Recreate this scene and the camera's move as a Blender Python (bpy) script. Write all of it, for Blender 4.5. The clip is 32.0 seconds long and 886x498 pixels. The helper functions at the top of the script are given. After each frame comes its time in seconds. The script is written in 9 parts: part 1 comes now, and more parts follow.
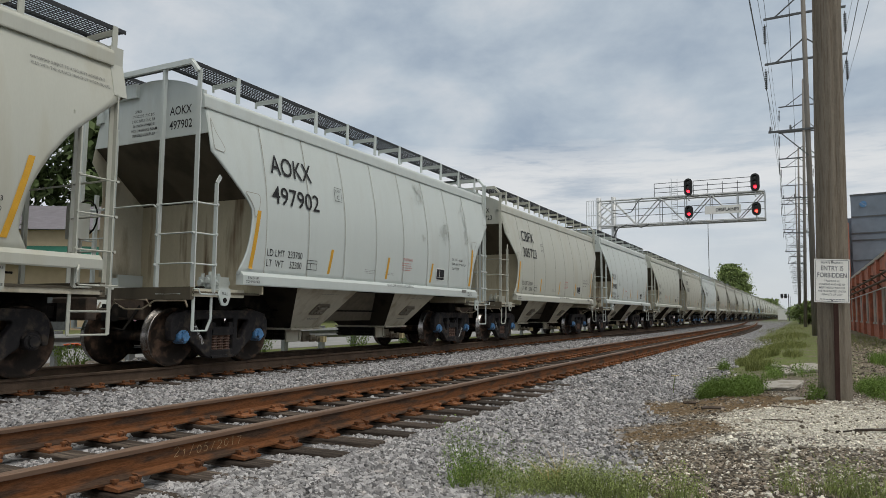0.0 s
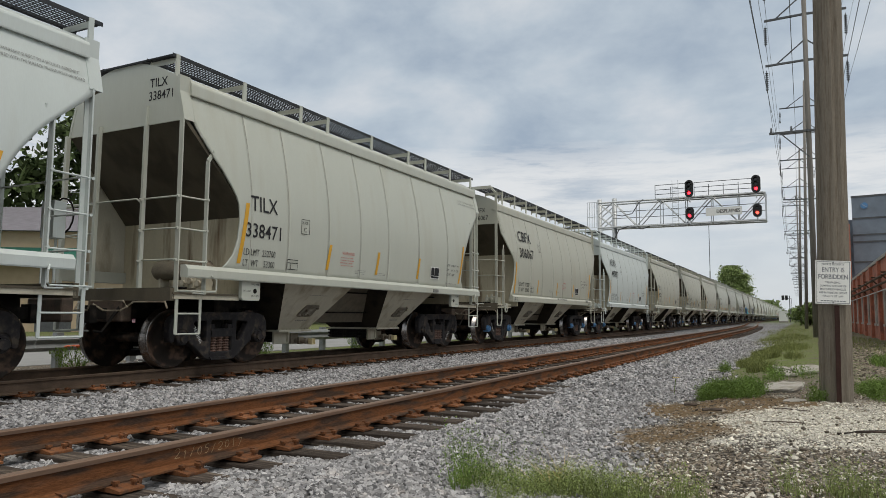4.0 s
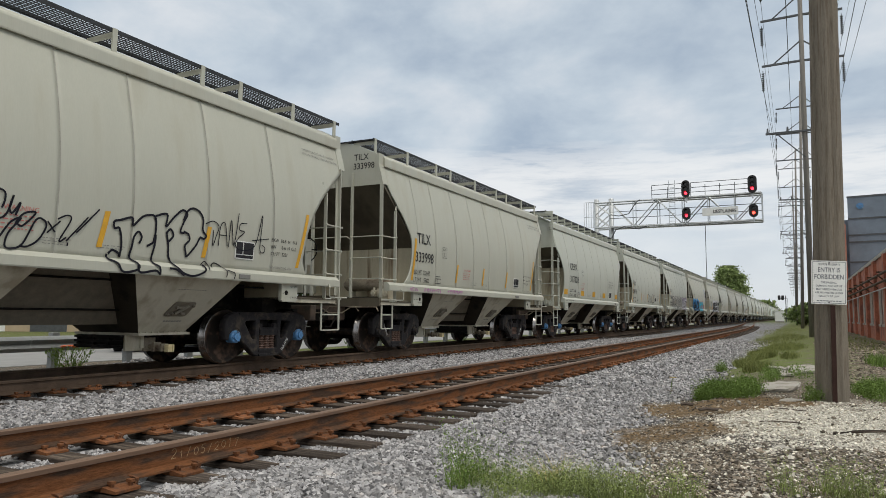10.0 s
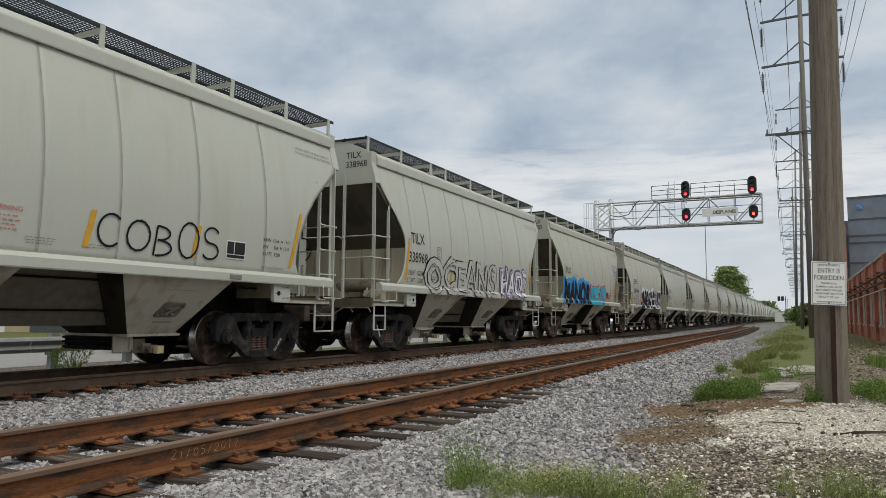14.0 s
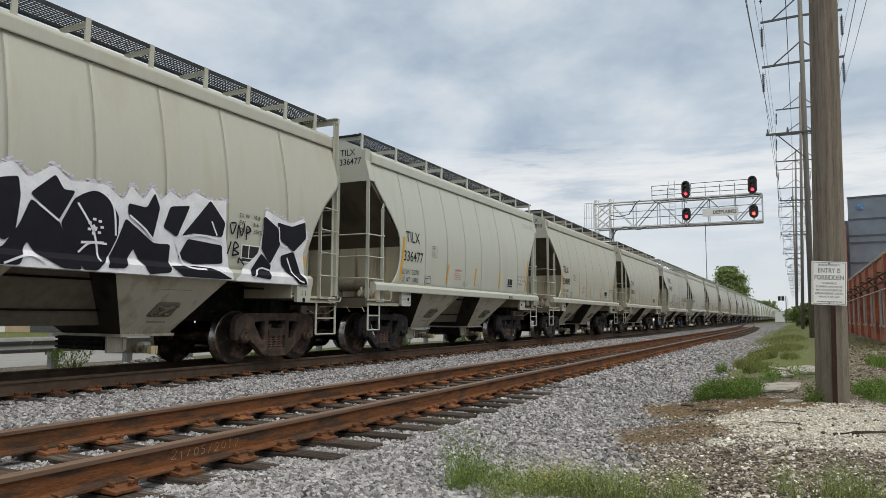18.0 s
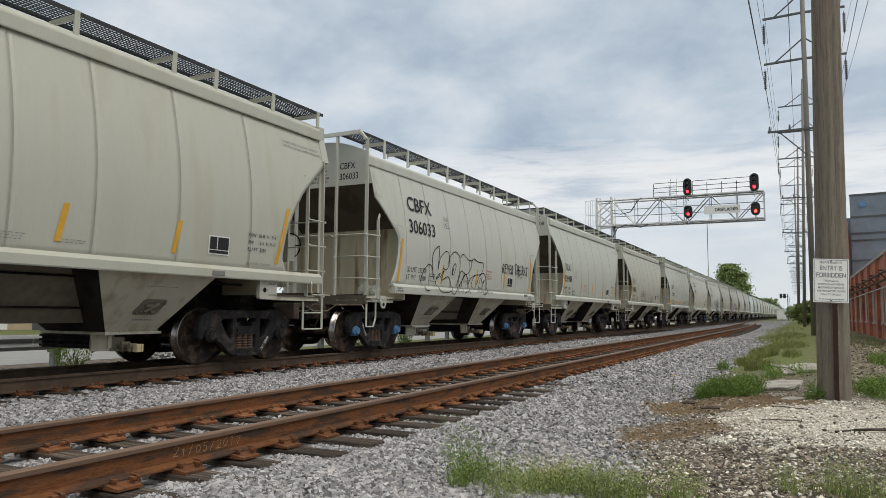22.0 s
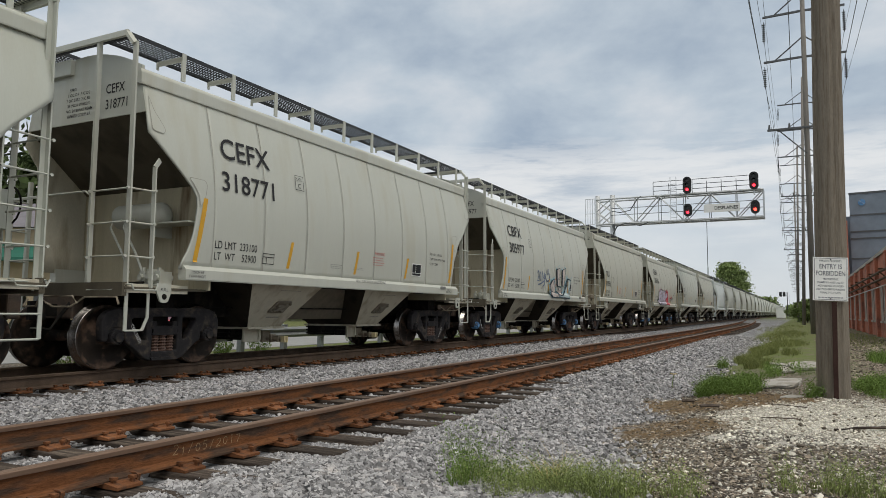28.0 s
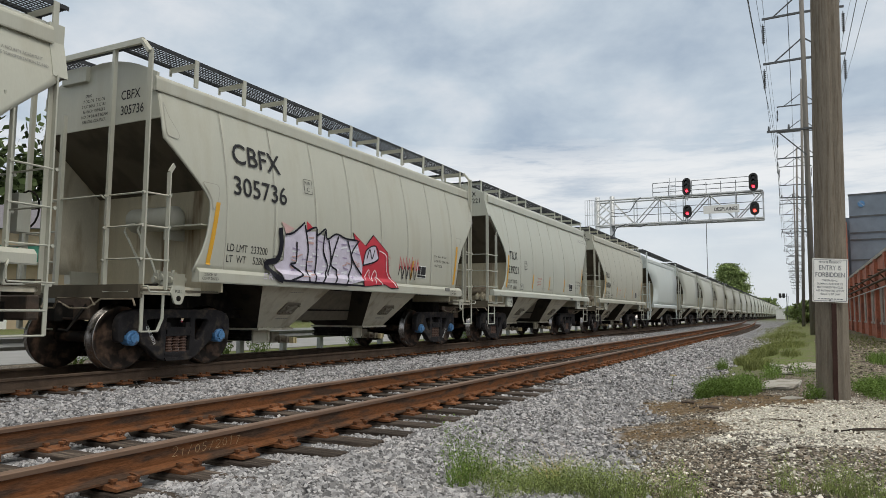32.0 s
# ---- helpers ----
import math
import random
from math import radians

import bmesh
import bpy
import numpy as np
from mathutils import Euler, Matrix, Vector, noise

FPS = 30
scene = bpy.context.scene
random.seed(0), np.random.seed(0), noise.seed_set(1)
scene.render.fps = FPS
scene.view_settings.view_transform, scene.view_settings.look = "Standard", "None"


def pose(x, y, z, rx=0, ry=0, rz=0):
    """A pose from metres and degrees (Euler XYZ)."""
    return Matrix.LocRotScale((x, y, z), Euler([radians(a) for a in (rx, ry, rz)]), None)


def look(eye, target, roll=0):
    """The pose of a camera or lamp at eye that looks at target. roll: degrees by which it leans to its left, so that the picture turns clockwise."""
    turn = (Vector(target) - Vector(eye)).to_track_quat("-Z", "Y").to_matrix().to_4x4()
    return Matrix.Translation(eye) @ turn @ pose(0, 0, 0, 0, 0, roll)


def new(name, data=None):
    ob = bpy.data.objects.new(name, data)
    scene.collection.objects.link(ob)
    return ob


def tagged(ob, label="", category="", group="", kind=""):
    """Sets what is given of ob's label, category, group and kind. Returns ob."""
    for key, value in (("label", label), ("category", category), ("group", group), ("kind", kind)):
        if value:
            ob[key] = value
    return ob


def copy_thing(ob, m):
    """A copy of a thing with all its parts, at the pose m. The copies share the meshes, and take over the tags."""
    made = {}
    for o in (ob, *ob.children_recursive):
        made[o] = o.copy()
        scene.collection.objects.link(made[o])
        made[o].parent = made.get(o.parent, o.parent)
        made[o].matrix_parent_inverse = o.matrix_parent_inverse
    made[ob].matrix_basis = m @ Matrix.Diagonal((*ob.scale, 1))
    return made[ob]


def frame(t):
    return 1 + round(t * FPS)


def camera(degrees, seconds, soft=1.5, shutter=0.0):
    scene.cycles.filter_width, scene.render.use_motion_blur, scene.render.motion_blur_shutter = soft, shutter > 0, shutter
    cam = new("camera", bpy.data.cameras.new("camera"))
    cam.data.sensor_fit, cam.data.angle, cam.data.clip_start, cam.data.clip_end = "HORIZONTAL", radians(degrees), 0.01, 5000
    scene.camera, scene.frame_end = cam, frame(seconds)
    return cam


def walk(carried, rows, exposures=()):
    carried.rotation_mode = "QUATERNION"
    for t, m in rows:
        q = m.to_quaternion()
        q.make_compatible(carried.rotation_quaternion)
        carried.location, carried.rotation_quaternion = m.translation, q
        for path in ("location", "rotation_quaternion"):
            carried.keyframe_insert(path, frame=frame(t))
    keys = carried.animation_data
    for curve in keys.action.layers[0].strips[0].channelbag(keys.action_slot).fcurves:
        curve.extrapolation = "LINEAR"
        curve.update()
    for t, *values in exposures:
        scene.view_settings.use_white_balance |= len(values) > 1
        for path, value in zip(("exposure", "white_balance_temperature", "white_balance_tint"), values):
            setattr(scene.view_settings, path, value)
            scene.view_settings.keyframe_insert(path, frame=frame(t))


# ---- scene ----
cam = camera(64.96, 32.0, 0.5)
EYE = (0.0, 0.0, 0.915)
# seconds, degrees of turn to the left of the track's line, degrees of upward tilt: a tripod that trembles
SWAY = ((0, 27.27, 5.27), (0.5, 27.31, 5.33), (1, 27.27, 5.27), (1.5, 27.34, 5.33), (2, 27.33, 5.33), (2.5, 27.32, 5.32),
        (3, 27.36, 5.33), (3.5, 27.34, 5.40), (5.5, 27.33, 5.40), (6, 27.32, 5.33), (6.5, 27.27, 5.40), (7, 27.15, 5.39),
        (7.5, 27.11, 5.39), (8, 27.15, 5.39), (8.5, 27.15, 5.46), (9, 27.21, 5.47), (9.5, 27.15, 5.39), (10, 27.08, 5.40),
        (10.5, 27.13, 5.39), (11, 27.15, 5.39), (11.5, 27.16, 5.41), (12, 27.09, 5.39), (12.5, 27.09, 5.39), (13, 27.20, 5.47),
        (13.5, 27.15, 5.46), (14, 27.07, 5.47), (14.5, 27.15, 5.39), (16.5, 27.09, 5.46), (17, 27.13, 5.46), (17.5, 27.15, 5.46),
        (18, 27.09, 5.46), (18.5, 27.20, 5.40), (19, 27.17, 5.40), (19.5, 27.22, 5.40), (20, 27.26, 5.40), (20.5, 27.20, 5.33),
        (21, 27.16, 5.32), (21.5, 27.15, 5.25), (22, 27.21, 5.26), (22.5, 27.21, 5.25), (23, 27.21, 5.19), (23.5, 27.14, 5.17),
        (24, 27.19, 5.12), (24.5, 27.14, 5.17), (25, 27.19, 5.18), (25.5, 27.20, 5.16), (27.5, 27.29, 5.14), (28, 27.18, 5.12),
        (28.5, 27.19, 5.12), (29, 27.15, 5.25), (29.5, 27.21, 5.26), (30, 27.11, 5.32), (30.5, 27.15, 5.25), (31, 27.20, 5.25),
        (31.5, 27.10, 5.18), (32, 27.15, 5.23))


def aim(turn, tilt):
    a, b = radians(turn), radians(tilt)
    way = (-math.sin(a) * math.cos(b), math.cos(a) * math.cos(b), math.sin(b))
    return look(EYE, [e + 10 * w for e, w in zip(EYE, way)], 0.47)


walk(cam, [(t, aim(a, b)) for t, a, b in SWAY], [(0, -0.24), (1, -0.22), (2, -0.19), (3, -0.15), (6, -0.24), (7, -0.18), (8, -0.09), (9, -0.09), (10, -0.03), (11, -0.09), (12, -0.17), (13, -0.17), (14, -0.17), (17, 0.0), (18, -0.03), (19, -0.02), (20, -0.06), (21, -0.08),
           (22, -0.03), (23, 0.0), (24, -0.07), (25, -0.17), (28, -0.15), (29, -0.14), (30, -0.10), (31, -0.11), (32, -0.03)])

# ---- light ----
SUN_HIGH, SUN_TURN = 52, 150
world = bpy.data.worlds.new("overcast_sky")
scene.world = world
world.use_nodes = True
wn, wl = world.node_tree.nodes, world.node_tree.links
wn.clear()
w_out = wn.new("ShaderNodeOutputWorld")
w_bg = wn.new("ShaderNodeBackground")
w_sky = wn.new("ShaderNodeTexSky")
w_sky.sky_type = "NISHITA"
w_sky.sun_disc = False
w_sky.sun_elevation, w_sky.sun_rotation = radians(SUN_HIGH), radians(SUN_TURN)
w_co = wn.new("ShaderNodeTexCoord")
w_map = wn.new("ShaderNodeMapping")
w_map.inputs["Rotation"].default_value = (0, 0, radians(12))
w_map.inputs["Scale"].default_value = (1.0, 1.0, 1.9)
w_n1 = wn.new("ShaderNodeTexNoise")
w_n1.inputs["Scale"].default_value, w_n1.inputs["Detail"].default_value = 4.2, 12
w_n1.inputs["Roughness"].default_value, w_n1.inputs["Distortion"].default_value = 0.55, 0.15
w_ramp = wn.new("ShaderNodeValToRGB")
w_el = w_ramp.color_ramp.elements
w_el[0].position, w_el[0].color = 0.33, (0.40, 0.485, 0.59, 1)
w_el[1].position, w_el[1].color = 0.68, (0.80, 0.83, 0.86, 1)
w_mid = w_el.new(0.5)
w_mid.color = (0.58, 0.66, 0.735, 1)
# towards the horizon the cloud deck thins out and grows brighter
w_sep = wn.new("ShaderNodeSeparateXYZ")
w_hz = wn.new("ShaderNodeMapRange")
w_hz.inputs["From Min"].default_value, w_hz.inputs["From Max"].default_value = 0.03, 0.24
w_hz.inputs["To Min"].default_value, w_hz.inputs["To Max"].default_value = 0.75, 0.0
w_mix = wn.new("ShaderNodeMix")
w_mix.data_type = "RGBA"
w_mix.inputs["B"].default_value = (0.80, 0.83, 0.86, 1)
w_sum = wn.new("ShaderNodeMix")
w_sum.data_type, w_sum.blend_type = "RGBA", "ADD"
w_sum.inputs["Factor"].default_value = 0.012
wl.new(w_co.outputs["Generated"], w_map.inputs["Vector"])
wl.new(w_map.outputs[0], w_n1.inputs["Vector"])
wl.new(w_n1.outputs["Fac"], w_ramp.inputs["Fac"])
wl.new(w_co.outputs["Generated"], w_sep.inputs[0])
wl.new(w_sep.outputs["Z"], w_hz.inputs["Value"])
wl.new(w_hz.outputs[0], w_mix.inputs["Factor"])
wl.new(w_ramp.outputs["Color"], w_mix.inputs["A"])
# under the deck's ragged edge lies a bright streaky layer
w_n2 = wn.new("ShaderNodeTexNoise")
w_n2.inputs["Scale"].default_value, w_n2.inputs["Detail"].default_value, w_n2.inputs["Roughness"].default_value = 5.0, 10, 0.62
w_map2 = wn.new("ShaderNodeMapping")
w_map2.inputs["Scale"].default_value = (1.0, 1.0, 7.0)
wl.new(w_co.outputs["Generated"], w_map2.inputs["Vector"])
wl.new(w_map2.outputs[0], w_n2.inputs["Vector"])


def w_math(op, a, b):
    k = wn.new("ShaderNodeMath")
    k.operation = op
    for i, q in enumerate((a, b)):
        if isinstance(q, (int, float)):
            k.inputs[i].default_value = q
        else:
            wl.new(q, k.inputs[i])
    return k.outputs[0]


def w_step(q, a, b):
    k = wn.new("ShaderNodeMapRange")
    k.interpolation_type = "SMOOTHSTEP"
    k.inputs["From Min"].default_value, k.inputs["From Max"].default_value = a, b
    wl.new(q, k.inputs["Value"])
    return k.outputs[0]


w_edge = w_math("ADD", w_sep.outputs["Z"], w_math("MULTIPLY", w_math("SUBTRACT", w_n2.outputs["Fac"], 0.5), 0.16))
w_band = w_math("MULTIPLY", w_math("MULTIPLY", w_step(w_edge, 0.245, 0.205), w_step(w_edge, 0.09, 0.19)), w_step(w_n2.outputs["Fac"], 0.25, 0.6))
w_lay = wn.new("ShaderNodeMix")
w_lay.data_type = "RGBA"
w_lay.inputs["B"].default_value = (0.95, 0.95, 0.94, 1)
wl.new(w_math("MULTIPLY", w_band, 0.85), w_lay.inputs["Factor"])
wl.new(w_mix.outputs["Result"], w_lay.inputs["A"])
wl.new(w_lay.outputs["Result"], w_sum.inputs["A"])
wl.new(w_sky.outputs["Color"], w_sum.inputs["B"])
# an overcast sky is brightest overhead
w_zen = wn.new("ShaderNodeMapRange")
w_zen.inputs["From Min"].default_value, w_zen.inputs["From Max"].default_value = 0.45, 0.95
w_zen.inputs["To Min"].default_value, w_zen.inputs["To Max"].default_value = 0.9, 1.6
wl.new(w_sep.outputs["Z"], w_zen.inputs["Value"])
wl.new(w_zen.outputs[0], w_bg.inputs["Strength"])
# overhead the veil of cloud lets a warmer light through
w_tint = wn.new("ShaderNodeMix")
w_tint.data_type = "RGBA"
w_tint.inputs["B"].default_value = (0.81, 0.78, 0.70, 1)
w_tz = wn.new("ShaderNodeMapRange")
w_tz.inputs["From Min"].default_value, w_tz.inputs["From Max"].default_value = 0.45, 0.8
w_tz.inputs["To Max"].default_value = 0.85
wl.new(w_sep.outputs["Z"], w_tz.inputs["Value"])
wl.new(w_tz.outputs[0], w_tint.inputs["Factor"])
wl.new(w_sum.outputs["Result"], w_tint.inputs["A"])
wl.new(w_tint.outputs["Result"], w_bg.inputs["Color"])
wl.new(w_bg.outputs[0], w_out.inputs["Surface"])
sun = new("sun", bpy.data.lights.new("sun", "SUN"))
sun.data.energy, sun.data.angle, sun.data.color = 1.5, radians(35), (1.0, 0.95, 0.87)
sun.matrix_basis = look((0, 0, 30), (-17, 8, 0))


# ---- materials ----
def mat(name, col, rough=0.7, metal=0.0, var=0.18, scale=4.0, fine=60.0, bump=0.15, second=None, amount=0.5, stretch=(1, 1, 1), island=0.0, objrand=0.0):
    """A surface of one colour with broad and fine variation, and patches of a second colour."""
    m = bpy.data.materials.new(name)
    m.use_nodes = True
    n, l = m.node_tree.nodes, m.node_tree.links
    b = n["Principled BSDF"]
    b.inputs["Roughness"].default_value, b.inputs["Metallic"].default_value = rough, metal
    co = n.new("ShaderNodeTexCoord")
    mp = n.new("ShaderNodeMapping")
    mp.inputs["Scale"].default_value = stretch
    l.new(co.outputs["Object"], mp.inputs["Vector"])
    n1 = n.new("ShaderNodeTexNoise")
    n1.inputs["Scale"].default_value, n1.inputs["Detail"].default_value = scale, 5
    n2 = n.new("ShaderNodeTexNoise")
    n2.inputs["Scale"].default_value, n2.inputs["Detail"].default_value = fine, 4
    l.new(mp.outputs[0], n1.inputs["Vector"])
    l.new(mp.outputs[0], n2.inputs["Vector"])
    base = n.new("ShaderNodeRGB")
    base.outputs[0].default_value = (*col, 1)
    last = base.outputs[0]
    if second:
        r = n.new("ShaderNodeMapRange")
        r.inputs["From Min"].default_value, r.inputs["From Max"].default_value = 0.62 - 0.3 * amount, 0.78 - 0.3 * amount
        l.new(n1.outputs["Fac"], r.inputs["Value"])
        mx = n.new("ShaderNodeMix")
        mx.data_type = "RGBA"
        mx.inputs["B"].default_value = (*second, 1)
        l.new(r.outputs[0], mx.inputs["Factor"])
        l.new(last, mx.inputs["A"])
        last = mx.outputs["Result"]
    for node, k in ((n1, var), (n2, var * 0.7)):
        r = n.new("ShaderNodeMapRange")
        r.inputs["From Min"].default_value, r.inputs["From Max"].default_value = 0.25, 0.75
        r.inputs["To Min"].default_value, r.inputs["To Max"].default_value = 1 - k, 1 + k
        l.new(node.outputs["Fac"], r.inputs["Value"])
        mx = n.new("ShaderNodeVectorMath")
        mx.operation = "SCALE"
        l.new(last, mx.inputs[0])
        l.new(r.outputs[0], mx.inputs["Scale"])
        last = mx.outputs[0]
    for k, source in ((island, "g"), (objrand, "o")):
        if k:
            src = n.new("ShaderNodeNewGeometry").outputs["Random Per Island"] if source == "g" else n.new("ShaderNodeObjectInfo").outputs["Random"]
            r = n.new("ShaderNodeMapRange")
            r.inputs["To Min"].default_value, r.inputs["To Max"].default_value = 1 - k, 1 + k
            l.new(src, r.inputs["Value"])
            mx = n.new("ShaderNodeVectorMath")
            mx.operation = "SCALE"
            l.new(last, mx.inputs[0])
            l.new(r.outputs[0], mx.inputs["Scale"])
            last = mx.outputs[0]
    l.new(last, b.inputs["Base Color"])
    if bump:
        bp = n.new("ShaderNodeBump")
        bp.inputs["Strength"].default_value, bp.inputs["Distance"].default_value = bump, 0.01
        l.new(n2.outputs["Fac"], bp.inputs["Height"])
        l.new(bp.outputs[0], b.inputs["Normal"])
    return m


def glow(name, col, strength):
    m = bpy.data.materials.new(name)
    m.use_nodes = True
    b = m.node_tree.nodes["Principled BSDF"]
    b.inputs["Base Color"].default_value = (*col, 1)
    b.inputs["Emission Color"].default_value = (*col, 1)
    b.inputs["Emission Strength"].default_value = strength
    return m


STREAK = (1.6, 1.6, 0.16)
PAINT = {
    "white": mat("paint_white", (0.535, 0.58, 0.56), 0.45, 0, 0.035, 1.6, 40, 0.03, (0.50, 0.535, 0.51), 0.3, STREAK),
    "grey": mat("paint_grey", (0.468, 0.482, 0.42), 0.45, 0, 0.035, 1.6, 40, 0.03, (0.435, 0.44, 0.375), 0.35, STREAK),
    "beige": mat("paint_beige", (0.475, 0.483, 0.425), 0.45, 0, 0.035, 1.6, 40, 0.03, (0.435, 0.43, 0.36), 0.35, STREAK),
    "tan": mat("paint_tan", (0.44, 0.44, 0.37), 0.45, 0, 0.045, 1.6, 40, 0.03, (0.40, 0.39, 0.318), 0.35, STREAK),
}
SEAM = mat("dusty_seam", (0.34, 0.335, 0.29), 0.6, 0, 0.15, 2, 50, 0.05, (0.25, 0.24, 0.20), 0.45, (1, 1, 0.4))
STAINED = mat("rust_stained_sheet", (0.54, 0.485, 0.35), 0.65, 0, 0.12, 1.9, 45, 0.08, (0.17, 0.115, 0.07), 0.2, (2.2, 2.2, 0.30))
GREASE = mat("greasy_paint", (0.25, 0.215, 0.16), 0.7, 0, 0.25, 3.5, 60, 0.1, (0.12, 0.095, 0.07), 0.4)
TAGGREY = mat("grey_tag", (0.19, 0.19, 0.175), 0.6, 0, 0.1, 6, 60, 0.02)
RUSTY = mat("rusty_casting", (0.10, 0.07, 0.05), 0.85, 0, 0.3, 5, 60, 0.25, (0.05, 0.038, 0.03), 0.5)
STRAWPAINT = mat("yellowed_paint", (0.50, 0.42, 0.24), 0.6, 0, 0.2, 9, 60, 0.05)
UNDER = mat("grimy_paint", (0.55, 0.515, 0.41), 0.7, 0, 0.10, 2.2, 50, 0.08, (0.35, 0.305, 0.225), 0.4, (1.5, 1.5, 0.4))
# grime, darkened further with the shade of the car's end recess
GRIMY_SHADED = mat("grimy_shaded_sheet", (0.115, 0.10, 0.073), 0.8, 0, 0.10, 1.2, 50, 0.08, (0.075, 0.064, 0.048), 0.5, (1.5, 1.5, 0.4))
BRACKET = mat("greasy_bracket", (0.19, 0.165, 0.125), 0.7, 0.1, 0.2, 8, 60, 0.1)
# for the bays' end slopes: shade under the car put into the colour
SLOPE = mat("shaded_slope", (0.046, 0.038, 0.028), 0.85, 0, 0.2, 2.2, 50, 0.08, (0.02, 0.018, 0.015), 0.5)
# soot black, lowered further so the under-car shade sits in the colour
SOOT_SHADED = mat("sooty_shaded_steel", (0.010, 0.009, 0.008), 0.85, 0.0, 0.3, 6, 70, 0.2, (0.024, 0.02, 0.016), 0.35)
CAST = mat("cast_steel", (0.027, 0.025, 0.026), 0.6, 0.0, 0.35, 7, 80, 0.25, (0.06, 0.048, 0.038), 0.35)
TREAD = mat("worn_bright_steel", (0.30, 0.28, 0.265), 0.26, 1.0, 0.15, 8, 90, 0.05)
WHEEL = mat("wheel_steel", (0.026, 0.020, 0.016), 0.65, 0.0, 0.25, 6, 70, 0.15, (0.09, 0.057, 0.04), 0.45)
CAST_BROWN = mat("rusty_cast_steel", (0.070, 0.052, 0.043), 0.75, 0.0, 0.3, 7, 80, 0.25, (0.11, 0.07, 0.048), 0.4)
SPRING = mat("spring_steel", (0.13, 0.075, 0.055), 0.7, 0.1, 0.25, 9, 80, 0.1)
GRATE = mat("galvanised_grating", (0.055, 0.058, 0.062), 0.6, 0.5, 0.2, 5, 60, 0.05)
YELLOW = mat("reflective_yellow", (0.62, 0.33, 0.02), 0.5, 0, 0.12, 5, 90, 0.02)
BLACK = mat("stencil_black", (0.03, 0.03, 0.032), 0.65, 0, 0.2, 6, 60, 0)
GREYINK = mat("faded_stencil", (0.22, 0.22, 0.21), 0.65, 0, 0.2, 6, 60, 0)
REDINK = mat("stencil_red", (0.48, 0.16, 0.14), 0.65, 0, 0.2, 6, 60, 0)
WHITEINK = mat("label_white", (0.75, 0.75, 0.72), 0.6, 0, 0.08, 6, 60, 0)
BLUECAP = mat("blue_cap", (0.10, 0.26, 0.50), 0.5, 0, 0.3, 9, 60, 0.1, (0.05, 0.06, 0.08), 0.35)
RUST = mat("rusty_rail", (0.185, 0.076, 0.031), 0.85, 0.0, 0.45, 6, 70, 0.4, (0.055, 0.034, 0.023), 0.62, (1, 0.35, 2))
RUST_RED = mat("rusty_plate", (0.215, 0.09, 0.04), 0.9, 0, 0.35, 14, 80, 0.5, (0.09, 0.05, 0.033), 0.5, objrand=0.35)
RAILHEAD = mat("rail_head", (0.17, 0.105, 0.07), 0.55, 0.25, 0.2, 7, 90, 0.08, stretch=(1, 0.05, 1))
CONDUIT = mat("rusty_conduit", (0.045, 0.024, 0.02), 0.8, 0, 0.3, 5, 70, 0.2)
RAILDARK = mat("rail_dark", (0.10, 0.07, 0.05), 0.75, 0.2, 0.3, 5, 70, 0.2)
TIE = mat("weathered_tie", (0.056, 0.044, 0.036), 0.9, 0, 0.45, 5, 26, 0.8, (0.10, 0.08, 0.063), 0.4, (0.6, 6, 6), objrand=0.35)
STONE = mat("granite_ballast", (0.298, 0.291, 0.292), 0.88, 0, 0.12, 8, 120, 0.3, second=(0.34, 0.315, 0.30), amount=0.2, island=0.58)
PEBBLE = mat("pale_gravel", (0.65, 0.615, 0.535), 0.9, 0, 0.12, 8, 120, 0.2, island=0.35)
GRIT = mat("brown_grit", (0.22, 0.185, 0.145), 0.9, 0, 0.2, 8, 120, 0.2, island=0.75)
WOOD = mat("weathered_pole", (0.255, 0.222, 0.178), 0.9, 0, 0.26, 4.5, 40, 1.0, (0.15, 0.125, 0.097), 0.45, (9, 9, 0.55))
POLE_FAR = mat("grey_pole", (0.20, 0.185, 0.165), 0.9, 0, 0.2, 3, 30, 0.2, stretch=(5, 5, 0.4))
WEATHERED = mat("weathered_galvanised_steel", (0.26, 0.272, 0.276), 0.6, 0.2, 0.15, 5, 60, 0.05)
GALV = mat("galvanised_steel", (0.52, 0.54, 0.55), 0.45, 0.6, 0.12, 5, 60, 0.05)
DARKMETAL = mat("dark_metal", (0.10, 0.105, 0.11), 0.6, 0.4, 0.2, 5, 60, 0.05)
SIGNBLACK = mat("signal_black", (0.012, 0.012, 0.012), 0.5, 0, 0.2, 6, 60, 0)
LENSDARK = mat("unlit_lens", (0.02, 0.025, 0.022), 0.15, 0, 0.1, 6, 60, 0)
LAMPRED = glow("red_signal_light", (1.0, 0.03, 0.05), 5.0)
LAMPHOT = glow("bright_red_signal_light", (1.0, 0.06, 0.04), 5.5)
SIGNWHITE = mat("sign_enamel", (0.78, 0.78, 0.75), 0.45, 0, 0.05, 6, 60, 0.02)
SIGNGREY = mat("sign_lettering", (0.16, 0.17, 0.19), 0.6, 0, 0.15, 6, 60, 0)
BRICK = mat("red_brick", (0.40, 0.15, 0.09), 0.9, 0, 0.25, 3, 50, 0.3, objrand=0.2)
MORTAR = mat("mortar_and_brick", (0.42, 0.15, 0.09), 0.92, 0, 0.28, 2, 14, 0.5, (0.20, 0.085, 0.06), 0.5)
INFILL = mat("grey_window_infill", (0.32, 0.29, 0.26), 0.8, 0, 0.25, 2, 30, 0.1, (0.18, 0.16, 0.14), 0.45)
AWNING = mat("green_awning", (0.02, 0.13, 0.09), 0.7, 0, 0.12, 2, 30, 0.05)
